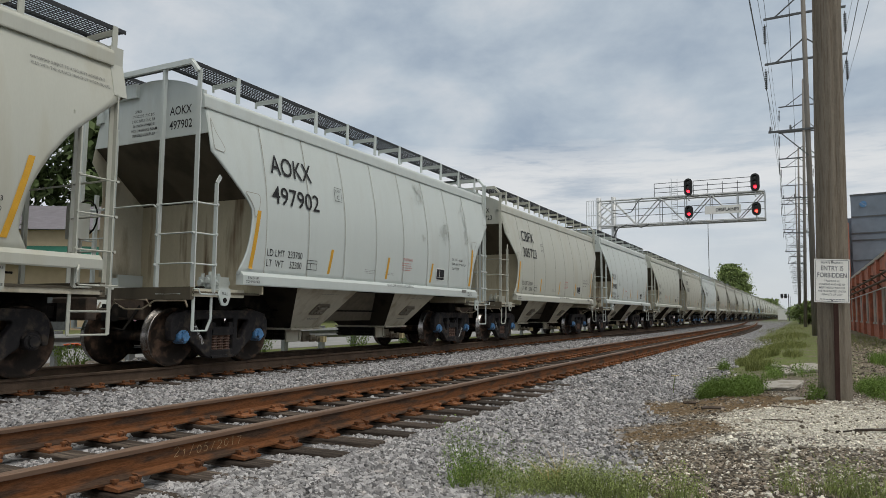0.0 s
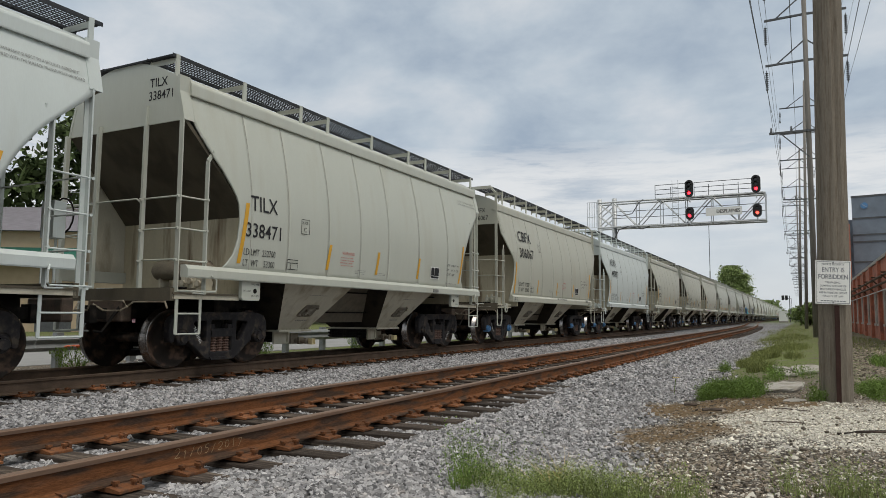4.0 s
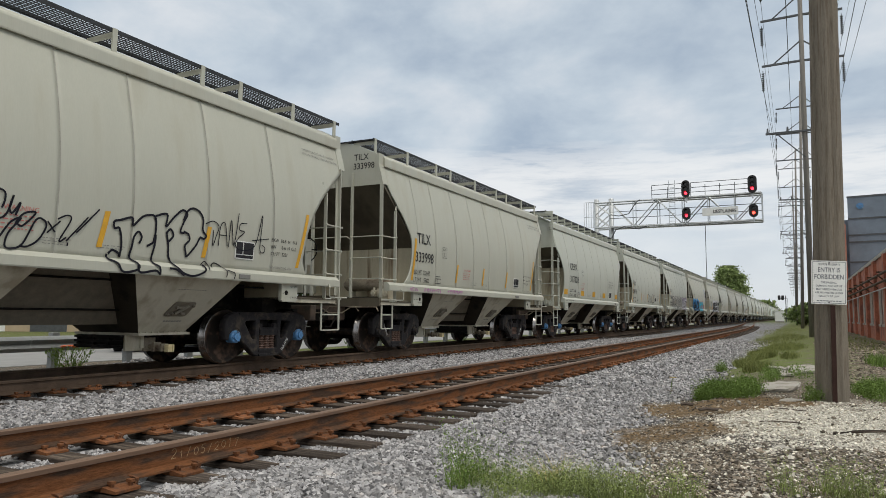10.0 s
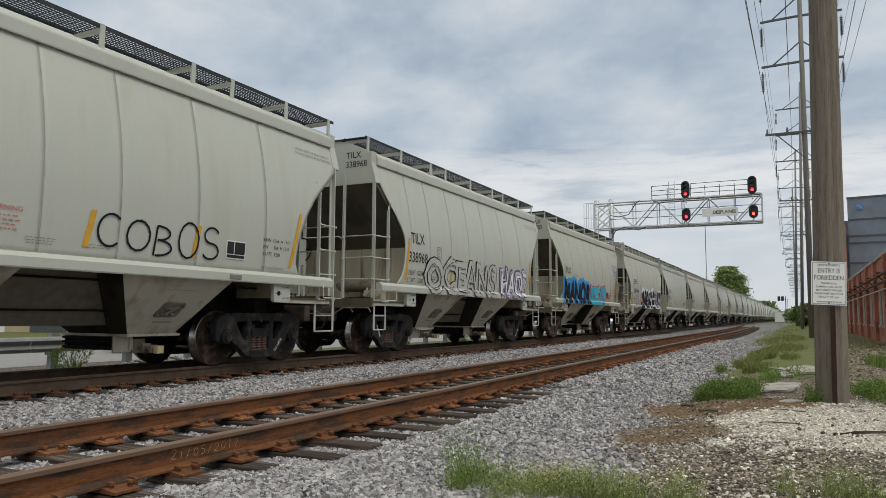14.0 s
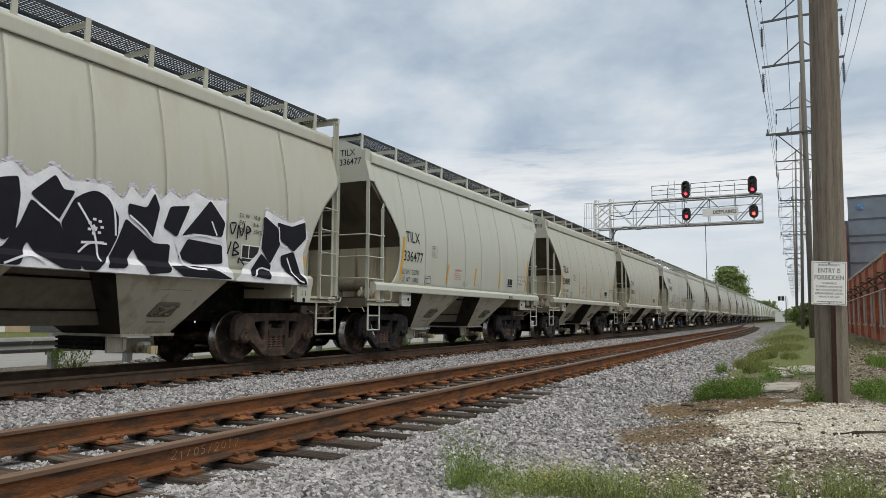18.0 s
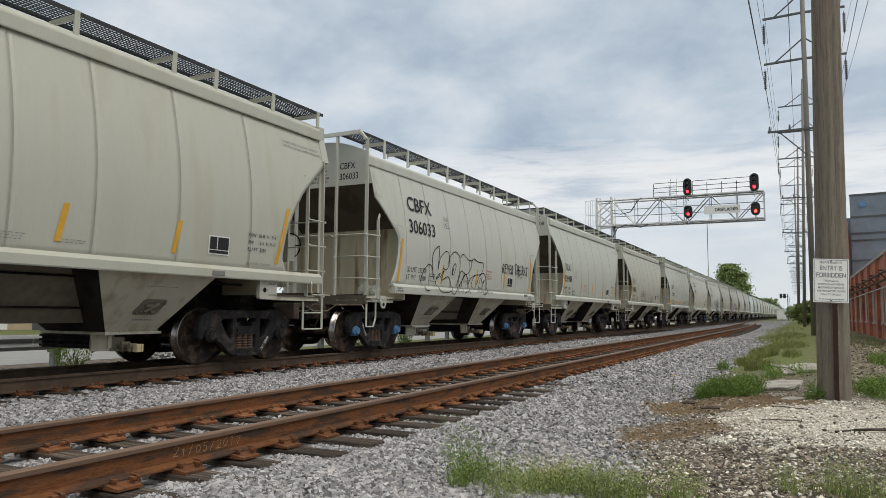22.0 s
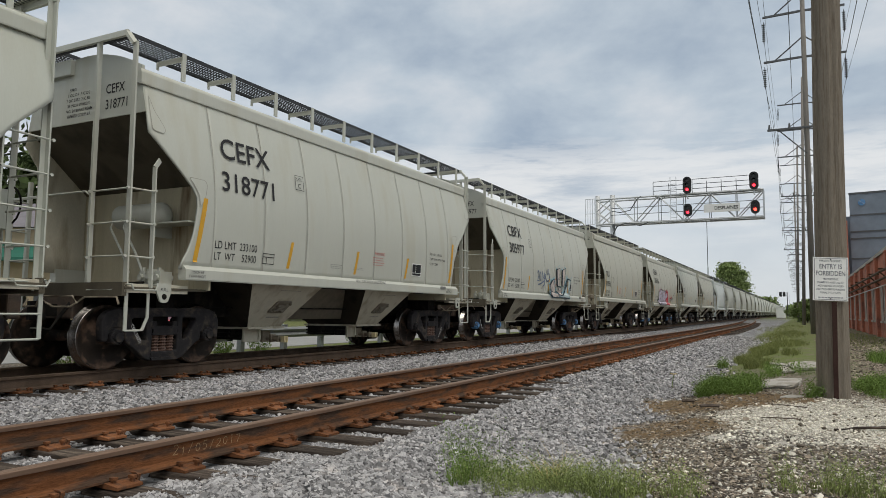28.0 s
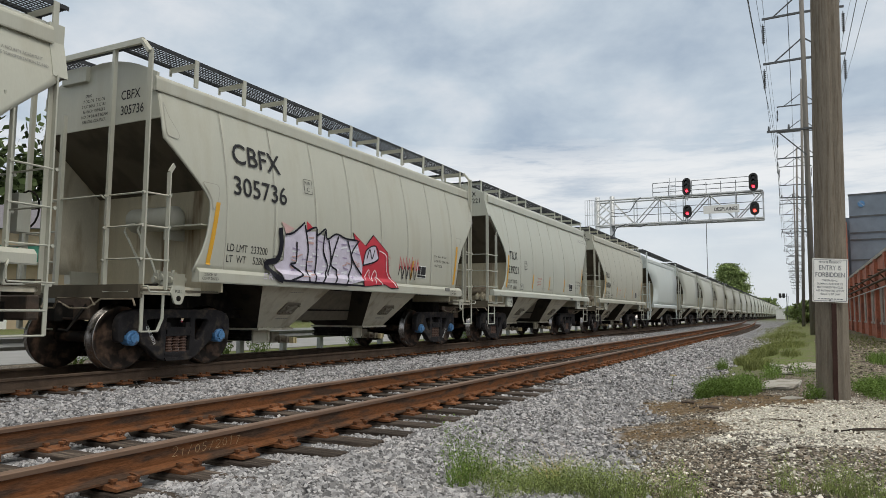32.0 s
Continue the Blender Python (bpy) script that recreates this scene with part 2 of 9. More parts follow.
ROOFGREY = mat("mauve_grey_shingles", (0.16, 0.15, 0.17), 0.85, 0, 0.15, 2, 30, 0.2)
CLAD = mat("blue_grey_cladding", (0.175, 0.21, 0.255), 0.6, 0.1, 0.14, 1.0, 20, 0.05)
CONCRETE = mat("weathered_concrete", (0.36, 0.34, 0.30), 0.9, 0, 0.25, 6, 60, 0.5, (0.20, 0.18, 0.15), 0.45)
ASPHALT = mat("pale_asphalt", (0.24, 0.24, 0.235), 0.92, 0, 0.12, 1.5, 80, 0.15)
LEAF = mat("tree_leaves", (0.18, 0.235, 0.085), 0.7, 0, 0.2, 1.0, 9, 0, island=0.45)
# darker copy of the leaves for the far row, shade put into the green
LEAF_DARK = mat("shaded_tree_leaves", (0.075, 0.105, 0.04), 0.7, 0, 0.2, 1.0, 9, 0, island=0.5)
GRASS = mat("grass_blades", (0.165, 0.185, 0.06), 0.75, 0, 0.2, 2.0, 20, 0, island=0.4)
WEED = mat("feathery_weeds", (0.13, 0.20, 0.045), 0.75, 0, 0.2, 2.0, 20, 0, island=0.4)
WEED_PALE = mat("pale_weeds", (0.21, 0.26, 0.075), 0.75, 0, 0.2, 2.0, 20, 0, island=0.45)
STRAW = mat("dry_straw", (0.55, 0.42, 0.17), 0.8, 0, 0.2, 3, 20, 0, island=0.2)
BARK = mat("bark", (0.09, 0.07, 0.055), 0.95, 0, 0.3, 4, 40, 0.4)
GLASS = mat("dark_window_glass", (0.02, 0.025, 0.03), 0.08, 0, 0.1, 2, 20, 0)
RUBBER = mat("tyre_rubber", (0.02, 0.02, 0.02), 0.85, 0, 0.2, 6, 60, 0.1)
MAROON = mat("maroon_car_paint", (0.10, 0.012, 0.025), 0.25, 0.1, 0.05, 2, 30, 0)
CARWHITE = mat("white_car_paint", (0.75, 0.76, 0.77), 0.25, 0, 0.03, 2, 30, 0)
TAILRED = mat("tail_lamp_red", (0.5, 0.02, 0.03), 0.2, 0, 0.1, 6, 60, 0)
BEIGEWALL = mat("beige_wall", (0.46, 0.36, 0.24), 0.85, 0, 0.08, 2, 40, 0.05)
ORANGE = mat("orange_plastic", (0.75, 0.12, 0.02), 0.5, 0, 0.1, 4, 40, 0)


def ground_material():
    """Crushed rock along the tracks, pale gravel and brown earth beside them, grass beyond."""
    m = mat("ground_mix", (0.20, 0.20, 0.205), 0.95, 0, 0.14, 2, 90, 0.5)
    n, l = m.node_tree.nodes, m.node_tree.links
    b = n["Principled BSDF"]
    stone = b.inputs["Base Color"].links[0].from_socket
    co = n.new("ShaderNodeTexCoord")
    vor = n.new("ShaderNodeTexVoronoi")
    vor.inputs["Scale"].default_value = 17
    l.new(co.outputs["Object"], vor.inputs["Vector"])
    tone = n.new("ShaderNodeMapRange")
    tone.inputs["To Min"].default_value, tone.inputs["To Max"].default_value = 0.35, 1.6
    gray = n.new("ShaderNodeSeparateColor")
    l.new(vor.outputs["Color"], gray.inputs[0])
    l.new(gray.outputs[0], tone.inputs["Value"])
    rock = n.new("ShaderNodeVectorMath")
    rock.operation = "SCALE"
    mott = n.new("ShaderNodeTexNoise")
    mott.inputs["Scale"].default_value, mott.inputs["Detail"].default_value = 2.2, 8
    l.new(co.outputs["Object"], mott.inputs["Vector"])
    mot = n.new("ShaderNodeMapRange")
    mot.inputs["From Min"].default_value, mot.inputs["From Max"].default_value = 0.3, 0.7
    mot.inputs["To Min"].default_value, mot.inputs["To Max"].default_value = 0.6, 1.35
    l.new(mott.outputs["Fac"], mot.inputs["Value"])
    both = n.new("ShaderNodeMath")
    both.operation = "MULTIPLY"
    l.new(mot.outputs[0], both.inputs[0])
    l.new(stone, rock.inputs[0])
    l.new(tone.outputs[0], both.inputs[1])
    l.new(both.outputs[0], rock.inputs["Scale"])
    sep = n.new("ShaderNodeSeparateXYZ")
    l.new(co.outputs["Object"], sep.inputs[0])
    wob = n.new("ShaderNodeTexNoise")
    wob.inputs["Scale"].default_value, wob.inputs["Detail"].default_value = 0.9, 6
    l.new(co.outputs["Object"], wob.inputs["Vector"])

    def ramp(value, a, z):
        r = n.new("ShaderNodeMapRange")
        r.inputs["From Min"].default_value, r.inputs["From Max"].default_value = a, z
        l.new(value, r.inputs["Value"])
        return r.outputs[0]

    def math2(op, a, bb):
        k = n.new("ShaderNodeMath")
        k.operation = op
        for i, v in enumerate((a, bb)):
            if isinstance(v, (int, float)):
                k.inputs[i].default_value = v
            else:
                l.new(v, k.inputs[i])
        return k.outputs[0]

    def blend(f, a, bb):  # mixes two colours
        k = n.new("ShaderNodeMix")
        k.data_type = "RGBA"
        l.new(f, k.inputs["Factor"])
        l.new(a, k.inputs["A"])
        if isinstance(bb, tuple):
            k.inputs["B"].default_value = (*bb, 1)
        else:
            l.new(bb, k.inputs["B"])
        return k.outputs["Result"]

    def noise_at(scale, detail=5):
        k = n.new("ShaderNodeTexNoise")
        k.inputs["Scale"].default_value, k.inputs["Detail"].default_value = scale, detail
        l.new(co.outputs["Object"], k.inputs["Vector"])
        return k.outputs["Fac"]

    shift = math2("MULTIPLY", math2("SUBTRACT", wob.outputs["Fac"], 0.5), 1.6)
    x = math2("ADD", sep.outputs["X"], shift)
    y = math2("ADD", sep.outputs["Y"], math2("MULTIPLY", shift, 2.0))
    # pebbles: one tone for each cell, dark gaps between them
    peb = n.new("ShaderNodeTexVoronoi")
    peb.inputs["Scale"].default_value = 48
    l.new(co.outputs["Object"], peb.inputs["Vector"])
    pc = n.new("ShaderNodeSeparateColor")
    l.new(peb.outputs["Color"], pc.inputs[0])
    gap = ramp(peb.outputs["Distance"], 0.75, 0.45)

    def pebbles(low, high, power):
        k = math2("MULTIPLY", math2("POWER", pc.outputs[0], power), gap)
        mx = n.new("ShaderNodeMix")
        mx.data_type = "RGBA"
        mx.inputs["A"].default_value, mx.inputs["B"].default_value = (*low, 1), (*high, 1)
        l.new(k, mx.inputs["Factor"])
        return mx.outputs["Result"]

    def spot(cx, cy, rx, ry):
        dx = math2("DIVIDE", math2("SUBTRACT", x, cx), rx)
        dy = math2("DIVIDE", math2("SUBTRACT", sep.outputs["Y"], cy), ry)
        rr = math2("ADD", math2("MULTIPLY", dx, dx), math2("MULTIPLY", dy, dy))
        return ramp(math2("ADD", rr, math2("MULTIPLY", math2("SUBTRACT", noise_at(6, 5), 0.5), 1.6)), 1.25, 0.75)

    dark = pebbles((0.045, 0.038, 0.032), (0.50, 0.45, 0.38), 2.2)
    pale = pebbles((0.17, 0.15, 0.115), (0.68, 0.65, 0.57), 0.65)
    soil = blend(ramp(noise_at(12, 8), 0.38, 0.66), pebbles((0.075, 0.052, 0.03), (0.30, 0.22, 0.14), 2.5), (0.165, 0.11, 0.055))
    dust = blend(ramp(noise_at(9, 5), 0.35, 0.7), dark, (0.15, 0.12, 0.085))
    green = blend(ramp(noise_at(3, 5), 0.32, 0.52), dust, (0.12, 0.145, 0.045))
    path = blend(ramp(noise_at(2.2, 6), 0.50, 0.60), blend(ramp(noise_at(14, 5), 0.3, 0.7), dust, (0.17, 0.14, 0.11)), (0.10, 0.115, 0.045))
    green = blend(ramp(x, 0.5, 1.1), green, path)
    fade = math2("ADD", y, math2("MULTIPLY", math2("SUBTRACT", noise_at(4, 5), 0.5), 2.2))
    side = blend(math2("MULTIPLY", ramp(fade, 5.7, 6.9), ramp(x, -1.15, -0.6)), dark, pale)
    side = blend(ramp(fade, 9.0, 9.8), side, dust)
    side = blend(ramp(y, 12.0, 16.0), side, green)
    c = blend(ramp(math2("SUBTRACT", x, math2("MULTIPLY", math2("MINIMUM", sep.outputs["Y"], 30.0), -0.02)), -1.62, -1.25), rock.outputs[0], side)
    c = blend(spot(-1.22, 7.1, 0.62, 0.72), c, soil)
    c = blend(spot(-0.90, 9.15, 1.0, 0.85), c, soil)
    far = blend(ramp(noise_at(0.05, 5), 0.3, 0.7), (green), (0.07, 0.10, 0.03))
    c = blend(ramp(x, -12.6, -13.6), c, side)
    c = blend(ramp(sep.outputs["Y"], 120.0, 220.0), c, far)
    l.new(c, b.inputs["Base Color"])
    bp = b.inputs["Normal"].links[0].from_node
    l.new(vor.outputs["Distance"], bp.inputs["Height"])
    bp.inputs["Strength"].default_value, bp.inputs["Distance"].default_value = 0.8, 0.03
    return m


GROUND = ground_material()
# dusty, porous surfaces have little gloss
for m in (BLACK, GREYINK, SOOT_SHADED, SLOPE, GRIMY_SHADED, CAST, CAST_BROWN, WHEEL, STAINED, GREASE, UNDER, TIE, STONE, GRIT, GROUND, GRATE, RUST, RUST_RED, CONDUIT, RAILDARK, WOOD, GRASS, WEED, LEAF, LEAF_DARK):
    m.node_tree.nodes["Principled BSDF"].inputs["Specular IOR Level"].default_value = 0.15


# ---- building blocks ----
def part(name, bm, material, parent=None, label="", smooth=False):
    """Links a bmesh (or a ready mesh) as one object under its thing."""
    if isinstance(bm, bmesh.types.BMesh):
        me = bpy.data.meshes.new(name)
        bm.normal_update()
        bm.to_mesh(me)
        bm.free()
    else:
        me = bm
    if not me.materials:
        me.materials.append(material)
    if smooth:
        me.polygons.foreach_set("use_smooth", [True] * len(me.polygons))
    ob = new(name, me)
    ob.parent = parent
    if name in ("graffiti", "small_print", "stencil", "clearance_note", "plate_letter", "light_weight", "load_limit", "bolt", "end_note", "sill_note", "ownership_note"):
        tagged(ob, kind="stuff")
    return tagged(ob, label)


def thing(name, label, category, group="", kind="", at=None):
    ob = new(name)
    ob.empty_display_size = 0.2
    if at is not None:
        ob.matrix_basis = at
    return tagged(ob, label, category, group, kind)


def hexa(bm, pts):
    """A solid with eight corners: four below, four above, both turning the same way."""
    v = [bm.verts.new(p) for p in pts]
    for f in ((3, 2, 1, 0), (4, 5, 6, 7), (0, 1, 5, 4), (1, 2, 6, 5), (2, 3, 7, 6), (3, 0, 4, 7)):
        bm.faces.new([v[i] for i in f])
    return bm


def box(bm, x0, x1, y0, y1, z0, z1):
    return hexa(bm, [(x0, y0, z0), (x1, y0, z0), (x1, y1, z0), (x0, y1, z0), (x0, y0, z1), (x1, y0, z1), (x1, y1, z1), (x0, y1, z1)])


def slab(x0, x1, y0, y1, z0, z1, bevel=0.0):
    bm = box(bmesh.new(), x0, x1, y0, y1, z0, z1)
    if bevel:
        bmesh.ops.bevel(bm, geom=bm.edges[:], offset=bevel, segments=2, affect="EDGES", profile=0.5)
    return bm


def prism(bm, pts, a, b, axis="x"):
    """Extrudes an outline of (u, v) pairs from a to b along an axis."""
    def put(u, v, w):
        return (w, u, v) if axis == "x" else (u, w, v) if axis == "y" else (u, v, w)
    lo, hi = [bm.verts.new(put(u, v, a)) for u, v in pts], [bm.verts.new(put(u, v, b)) for u, v in pts]
    n = len(pts)
    new_faces = [bm.faces.new(lo[::-1]), bm.faces.new(hi)]
    for i in range(n):
        new_faces.append(bm.faces.new((lo[i], lo[(i + 1) % n], hi[(i + 1) % n], hi[i])))
    bmesh.ops.recalc_face_normals(bm, faces=new_faces)
    return bm


def rod(bm, a, b, r, n=6, r2=None):
    """A round bar from a to b."""
    a, b = Vector(a), Vector(b)
    q = (b - a).to_track_quat("Z", "Y")
    r2 = r if r2 is None else r2
    ends = []
    for c, rr in ((a, r), (b, r2)):
        ends.append([bm.verts.new(c + q @ Vector((rr * math.cos(2 * math.pi * i / n), rr * math.sin(2 * math.pi * i / n), 0))) for i in range(n)])
    for i in range(n):
        bm.faces.new((ends[0][i], ends[0][(i + 1) % n], ends[1][(i + 1) % n], ends[1][i]))
    bm.faces.new(ends[0][::-1])
    bm.faces.new(ends[1])
    return bm


def tube(pts, r, n=6):
    """One bent bar along a line of points."""
    bm = bmesh.new()
    pts = [Vector(p) for p in pts]
    loops = []
    for i, p in enumerate(pts):
        way = (pts[min(i + 1, len(pts) - 1)] - pts[max(i - 1, 0)]).normalized()
        q = way.to_track_quat("Z", "Y")
        loops.append([bm.verts.new(p + q @ Vector((r * math.cos(2 * math.pi * k / n), r * math.sin(2 * math.pi * k / n), 0))) for k in range(n)])
    for a, b in zip(loops, loops[1:]):
        k0 = min(range(n), key=lambda k: (a[0].co - b[k].co).length)
        for k in range(n):
            bm.faces.new((a[k], a[(k + 1) % n], b[(k0 + k + 1) % n], b[(k0 + k) % n]))
    bm.faces.new(loops[0][::-1])
    bm.faces.new(loops[-1])
    bmesh.ops.recalc_face_normals(bm, faces=bm.faces[:])
    return bm


def rods(pairs, r, n=6):
    bm = bmesh.new()
    for a, b in pairs:
        rod(bm, a, b, r, n)
    return bm


def bar(bm, a, b, w, h):
    """A flat bar from a to b, w wide and h thick."""
    a, b = Vector(a), Vector(b)
    q = (b - a).to_track_quat("Z", "Y")
    off = [q @ Vector((sx * w / 2, sy * h / 2, 0)) for sx, sy in ((-1, -1), (1, -1), (1, 1), (-1, 1))]
    return hexa(bm, [a + o for o in off] + [b + o for o in off])


def lathe(bm, rings, n=20, axis="x"):
    """Turns rings of (place along the axis, radius) into a closed solid."""
    loops = []
    for p, r in rings:
        loop = []
        for i in range(n):
            c, s = r * math.cos(2 * math.pi * i / n), r * math.sin(2 * math.pi * i / n)
            loop.append(bm.verts.new((p, c, s) if axis == "x" else (c, p, s) if axis == "y" else (c, s, p)))
        loops.append(loop)
    fs = []
    for a, b in zip(loops, loops[1:]):
        for i in range(n):
            fs.append(bm.faces.new((a[i], a[(i + 1) % n], b[(i + 1) % n], b[i])))
    fs += [bm.faces.new(loops[0][::-1]), bm.faces.new(loops[-1])]
    bmesh.ops.recalc_face_normals(bm, faces=fs)
    return bm


def sheet(grid, back):
    """A thin plate with real thickness: a grid of points and the same grid moved by back."""
    bm = bmesh.new()
    rows, cols = len(grid), len(grid[0])
    back = Vector(back)
    f = [[bm.verts.new(p) for p in row] for row in grid]
    g = [[bm.verts.new(Vector(p) + back) for p in row] for row in grid]
    for i in range(rows - 1):
        for j in range(cols - 1):
            bm.faces.new((f[i][j], f[i][j + 1], f[i + 1][j + 1], f[i + 1][j]))
            bm.faces.new((g[i][j], g[i + 1][j], g[i + 1][j + 1], g[i][j + 1]))
    rim = [(0, j) for j in range(cols)] + [(i, cols - 1) for i in range(1, rows)] + [(rows - 1, j) for j in range(cols - 2, -1, -1)] + [(i, 0) for i in range(rows - 2, 0, -1)]
    for (i, j), (k, m) in zip(rim, rim[1:] + rim[:1]):
        bm.faces.new((f[i][j], g[i][j], g[k][m], f[k][m]))
    bmesh.ops.recalc_face_normals(bm, faces=bm.faces[:])
    return bm


def soup(verts, faces, name):
    me = bpy.data.meshes.new(name)
    me.from_pydata(verts, [], faces)
    me.update()
    return me


def soup_np(v, f, name):
    """A mesh from arrays: v (n, 3) points and f (m, 3) triangles."""
    me = bpy.data.meshes.new(name)
    me.vertices.add(len(v))
    me.vertices.foreach_set("co", np.ascontiguousarray(v, dtype=np.float32).ravel())
    me.loops.add(f.size)
    me.loops.foreach_set("vertex_index", np.ascontiguousarray(f, dtype=np.int32).ravel())
    me.polygons.add(len(f))
    me.polygons.foreach_set("loop_start", np.arange(0, f.size, 3, dtype=np.int32))
    me.update(calc_edges=True)
    me.shade_flat()
    return me


LETTERS = {}


def letters(body, cap, place, width=1.0, bold=0.0, space=1.0, align="LEFT"):
    """The mesh of a line of writing with capitals of that height; place(u, v) puts it on its surface."""
    key = (body, bold, space, align)
    if key not in LETTERS:
        cu = bpy.data.curves.new("writing", "FONT")
        cu.body, cu.size, cu.offset, cu.space_character, cu.align_x = body, 1.0, bold, space, align
        cu.resolution_u = 3
        ob = bpy.data.objects.new("writing", cu)
        me = bpy.data.meshes.new_from_object(ob)
        LETTERS[key] = ([tuple(v.co) for v in me.vertices], [tuple(p.vertices) for p in me.polygons])
        bpy.data.objects.remove(ob)
        bpy.data.meshes.remove(me)
        bpy.data.curves.remove(cu)
    v, f = LETTERS[key]
    k = cap / 0.70
    return soup([place(x * k * width, y * k) for x, y, _ in v], f, "writing")


# ---- the plan of the tracks ----
NEAR, MAIN = 4.77, 10.13          # metres from the camera's line to the two centre lines
GAUGE = 0.7525                    # centre line to rail head
PITCH, HALF = 12.87, 5.685        # one car to the next; half the body


def near_line(y):
    """The siding runs straight, then swings over and joins the main track."""
    t = min(1.0, max(0.0, (y - 50) / 150.0))
    return -(NEAR + (MAIN - NEAR) * t * t * (3 - 2 * t))


def ground_z(x, y):
    if x < -1.8:
        z = -0.27
    elif x < -0.3:
        t = (x + 1.8) / 1.5
        z = -0.27 + 0.2 * t * t * (3 - 2 * t)
    else:
        z = -0.07
    if x < -12.3:
        z = -0.27 - 0.05 * min(1, (-12.3 - x))
    near = max(0.0, 1 - max(0, y - 14) / 20) if x > -2.0 else 0
    return z + near * 0.035 * noise.noise((x * 1.3, y * 1.3, 0)) + near * 0.015 * noise.noise((x * 5, y * 5, 2))


def build_ground():
    xs = [-2500, -900, -300, -120, -60, -35, -24, -18, -15, -13.5, -12.3, -11, -9, -7, -5, -3] + [-2 + 0.12 * i for i in range(50)] + [4.5, 6, 9, 14, 22, 40, 90, 250, 800, 2500]
    ys = [-800, -200, -60, -20, -8, -3, 0, 1.5] + [2.5 + 0.15 * i for i in range(85)] + [15.6 + 0.7 * i for i in range(20)] + [31, 36, 44, 55, 70, 95, 130, 180, 260, 400, 700, 1300, 3000]
    v = [(x, y, ground_z(x, y)) for y in ys for x in xs]
    n = len(xs)
    f = [(j * n + i, j * n + i + 1, (j + 1) * n + i + 1, (j + 1) * n + i) for j in range(len(ys) - 1) for i in range(n - 1)]
    g = part("ground", soup(v, f, "ground"), GROUND, None, "", True)
    tagged(g, "grey crushed rock, pale gravel, earth and patchy grass", "ground", kind="structure")


build_ground()

RAIL = [(-0.075, -0.185), (0.075, -0.185), (0.075, -0.172), (0.012, -0.150), (0.010, -0.045), (0.036, -0.036), (0.037, -0.008), (0.028, 0.0), (-0.028, 0.0), (-0.037, -0.008), (-0.036, -0.036), (-0.010, -0.045), (-0.012, -0.150), (-0.075, -0.172)]


def rail_mesh(name, line, side, ys, materials):
    """One rail along a line; its head is a worn bright band."""
    v, f = [], []
    n = len(RAIL)
    for y in ys:
        x0 = line(y)
        slope = line(y + 0.5) - line(y - 0.5)
        c = 1 / math.sqrt(1 + slope * slope)
        for u, z in RAIL:
            w = side * GAUGE + u
            v.append((x0 + w * c, y - w * slope * c, z))
    for j in range(len(ys) - 1):
        for i in range(n):
            f.append((j * n + i, j * n + (i + 1) % n, (j + 1) * n + (i + 1) % n, (j + 1) * n + i))
    f += [tuple(range(n))[::-1], tuple((len(ys) - 1) * n + i for i in range(n))]
    me = soup(v, f, name)
    for m in materials:
        me.materials.append(m)
    for p in me.polygons:
        if p.index < (len(ys) - 1) * n and 5 <= p.index % n <= 9:
            p.material_index = 1
    me.update()
    return me


def build_track(name, label, line, y0, plate_sides, last, tie_last, plates_last, rail_mats):
    track = thing(name, label, "railway track", kind="structure")
    ys = [-230.0 + 3.0 * i for i in range(int((last + 230) / 3.0))] + [last]
    for side in (-1, 1):
        part("rail", rail_mesh("rail", line, side, ys, rail_mats), rail_mats[0], track, "rusty steel rail with a worn head")
    tie_me = bpy.data.meshes.new("tie")
    bm = slab(-1.42, 1.42, -0.115, 0.115, -0.38, -0.215, 0.012)
    bm.to_mesh(tie_me)
    bm.free()
    tie_me.materials.append(TIE)
    plate_me = bpy.data.meshes.new("tie_plate")
    pm = bmesh.new()
    # a canted plate across the rail's foot, with spikes and an anchor
    prism(pm, [(-0.20, -0.2145), (0.20, -0.2145), (0.20, -0.197), (0.08, -0.182), (-0.08, -0.182), (-0.20, -0.197)], -0.095, 0.095, "y")
    for sx, sy in ((-0.105, 0.05), (0.105, -0.05), (-0.15, -0.055), (0.15, 0.055)):
        box(pm, sx - 0.012, sx + 0.012, sy - 0.012, sy + 0.012, -0.21, -0.165)
        box(pm, sx - 0.022, sx + 0.022, sy - 0.017, sy + 0.017, -0.168, -0.150)
    prism(pm, [(-0.105, -0.215), (0.105, -0.215), (0.115, -0.165), (0.09, -0.155), (-0.09, -0.155), (-0.115, -0.165)], 0.125, 0.15, "y")
    pm.to_mesh(plate_me)
    pm.free()
    plate_me.materials.append(RUST_RED)
    rng = random.Random(3 if name == "siding" else 4)
    # the ties behind the camera lie joined in one mesh
    bm = bmesh.new()
    for i in range(100):
        box(bm, line(0) - 1.42, line(0) + 1.42, y0 - 0.645 - 0.53 * i, y0 - 0.415 - 0.53 * i, -0.38, -0.215)
    tagged(part("far_ties", bm, TIE, track), kind="stuff")
    y = y0
    while y < tie_last:
        slope = math.atan(line(y + 0.5) - line(y - 0.5))
        t = new("tie", tie_me)
        t.parent = track
        t.matrix_basis = pose(line(y) + rng.uniform(-0.06, 0.06), y, rng.uniform(-0.012, 0.0), 0, 0, -math.degrees(slope) + rng.uniform(-1.2, 1.2))
        if y < plates_last:
            for side in plate_sides:
                p = new("tie_plate", plate_me)
                p.parent = track
                p.matrix_basis = pose(line(y) + side * GAUGE, y + rng.uniform(-0.015, 0.015), 0, 0, 0, -math.degrees(slope))
        y += 0.53 + rng.uniform(-0.02, 0.02)
    return track


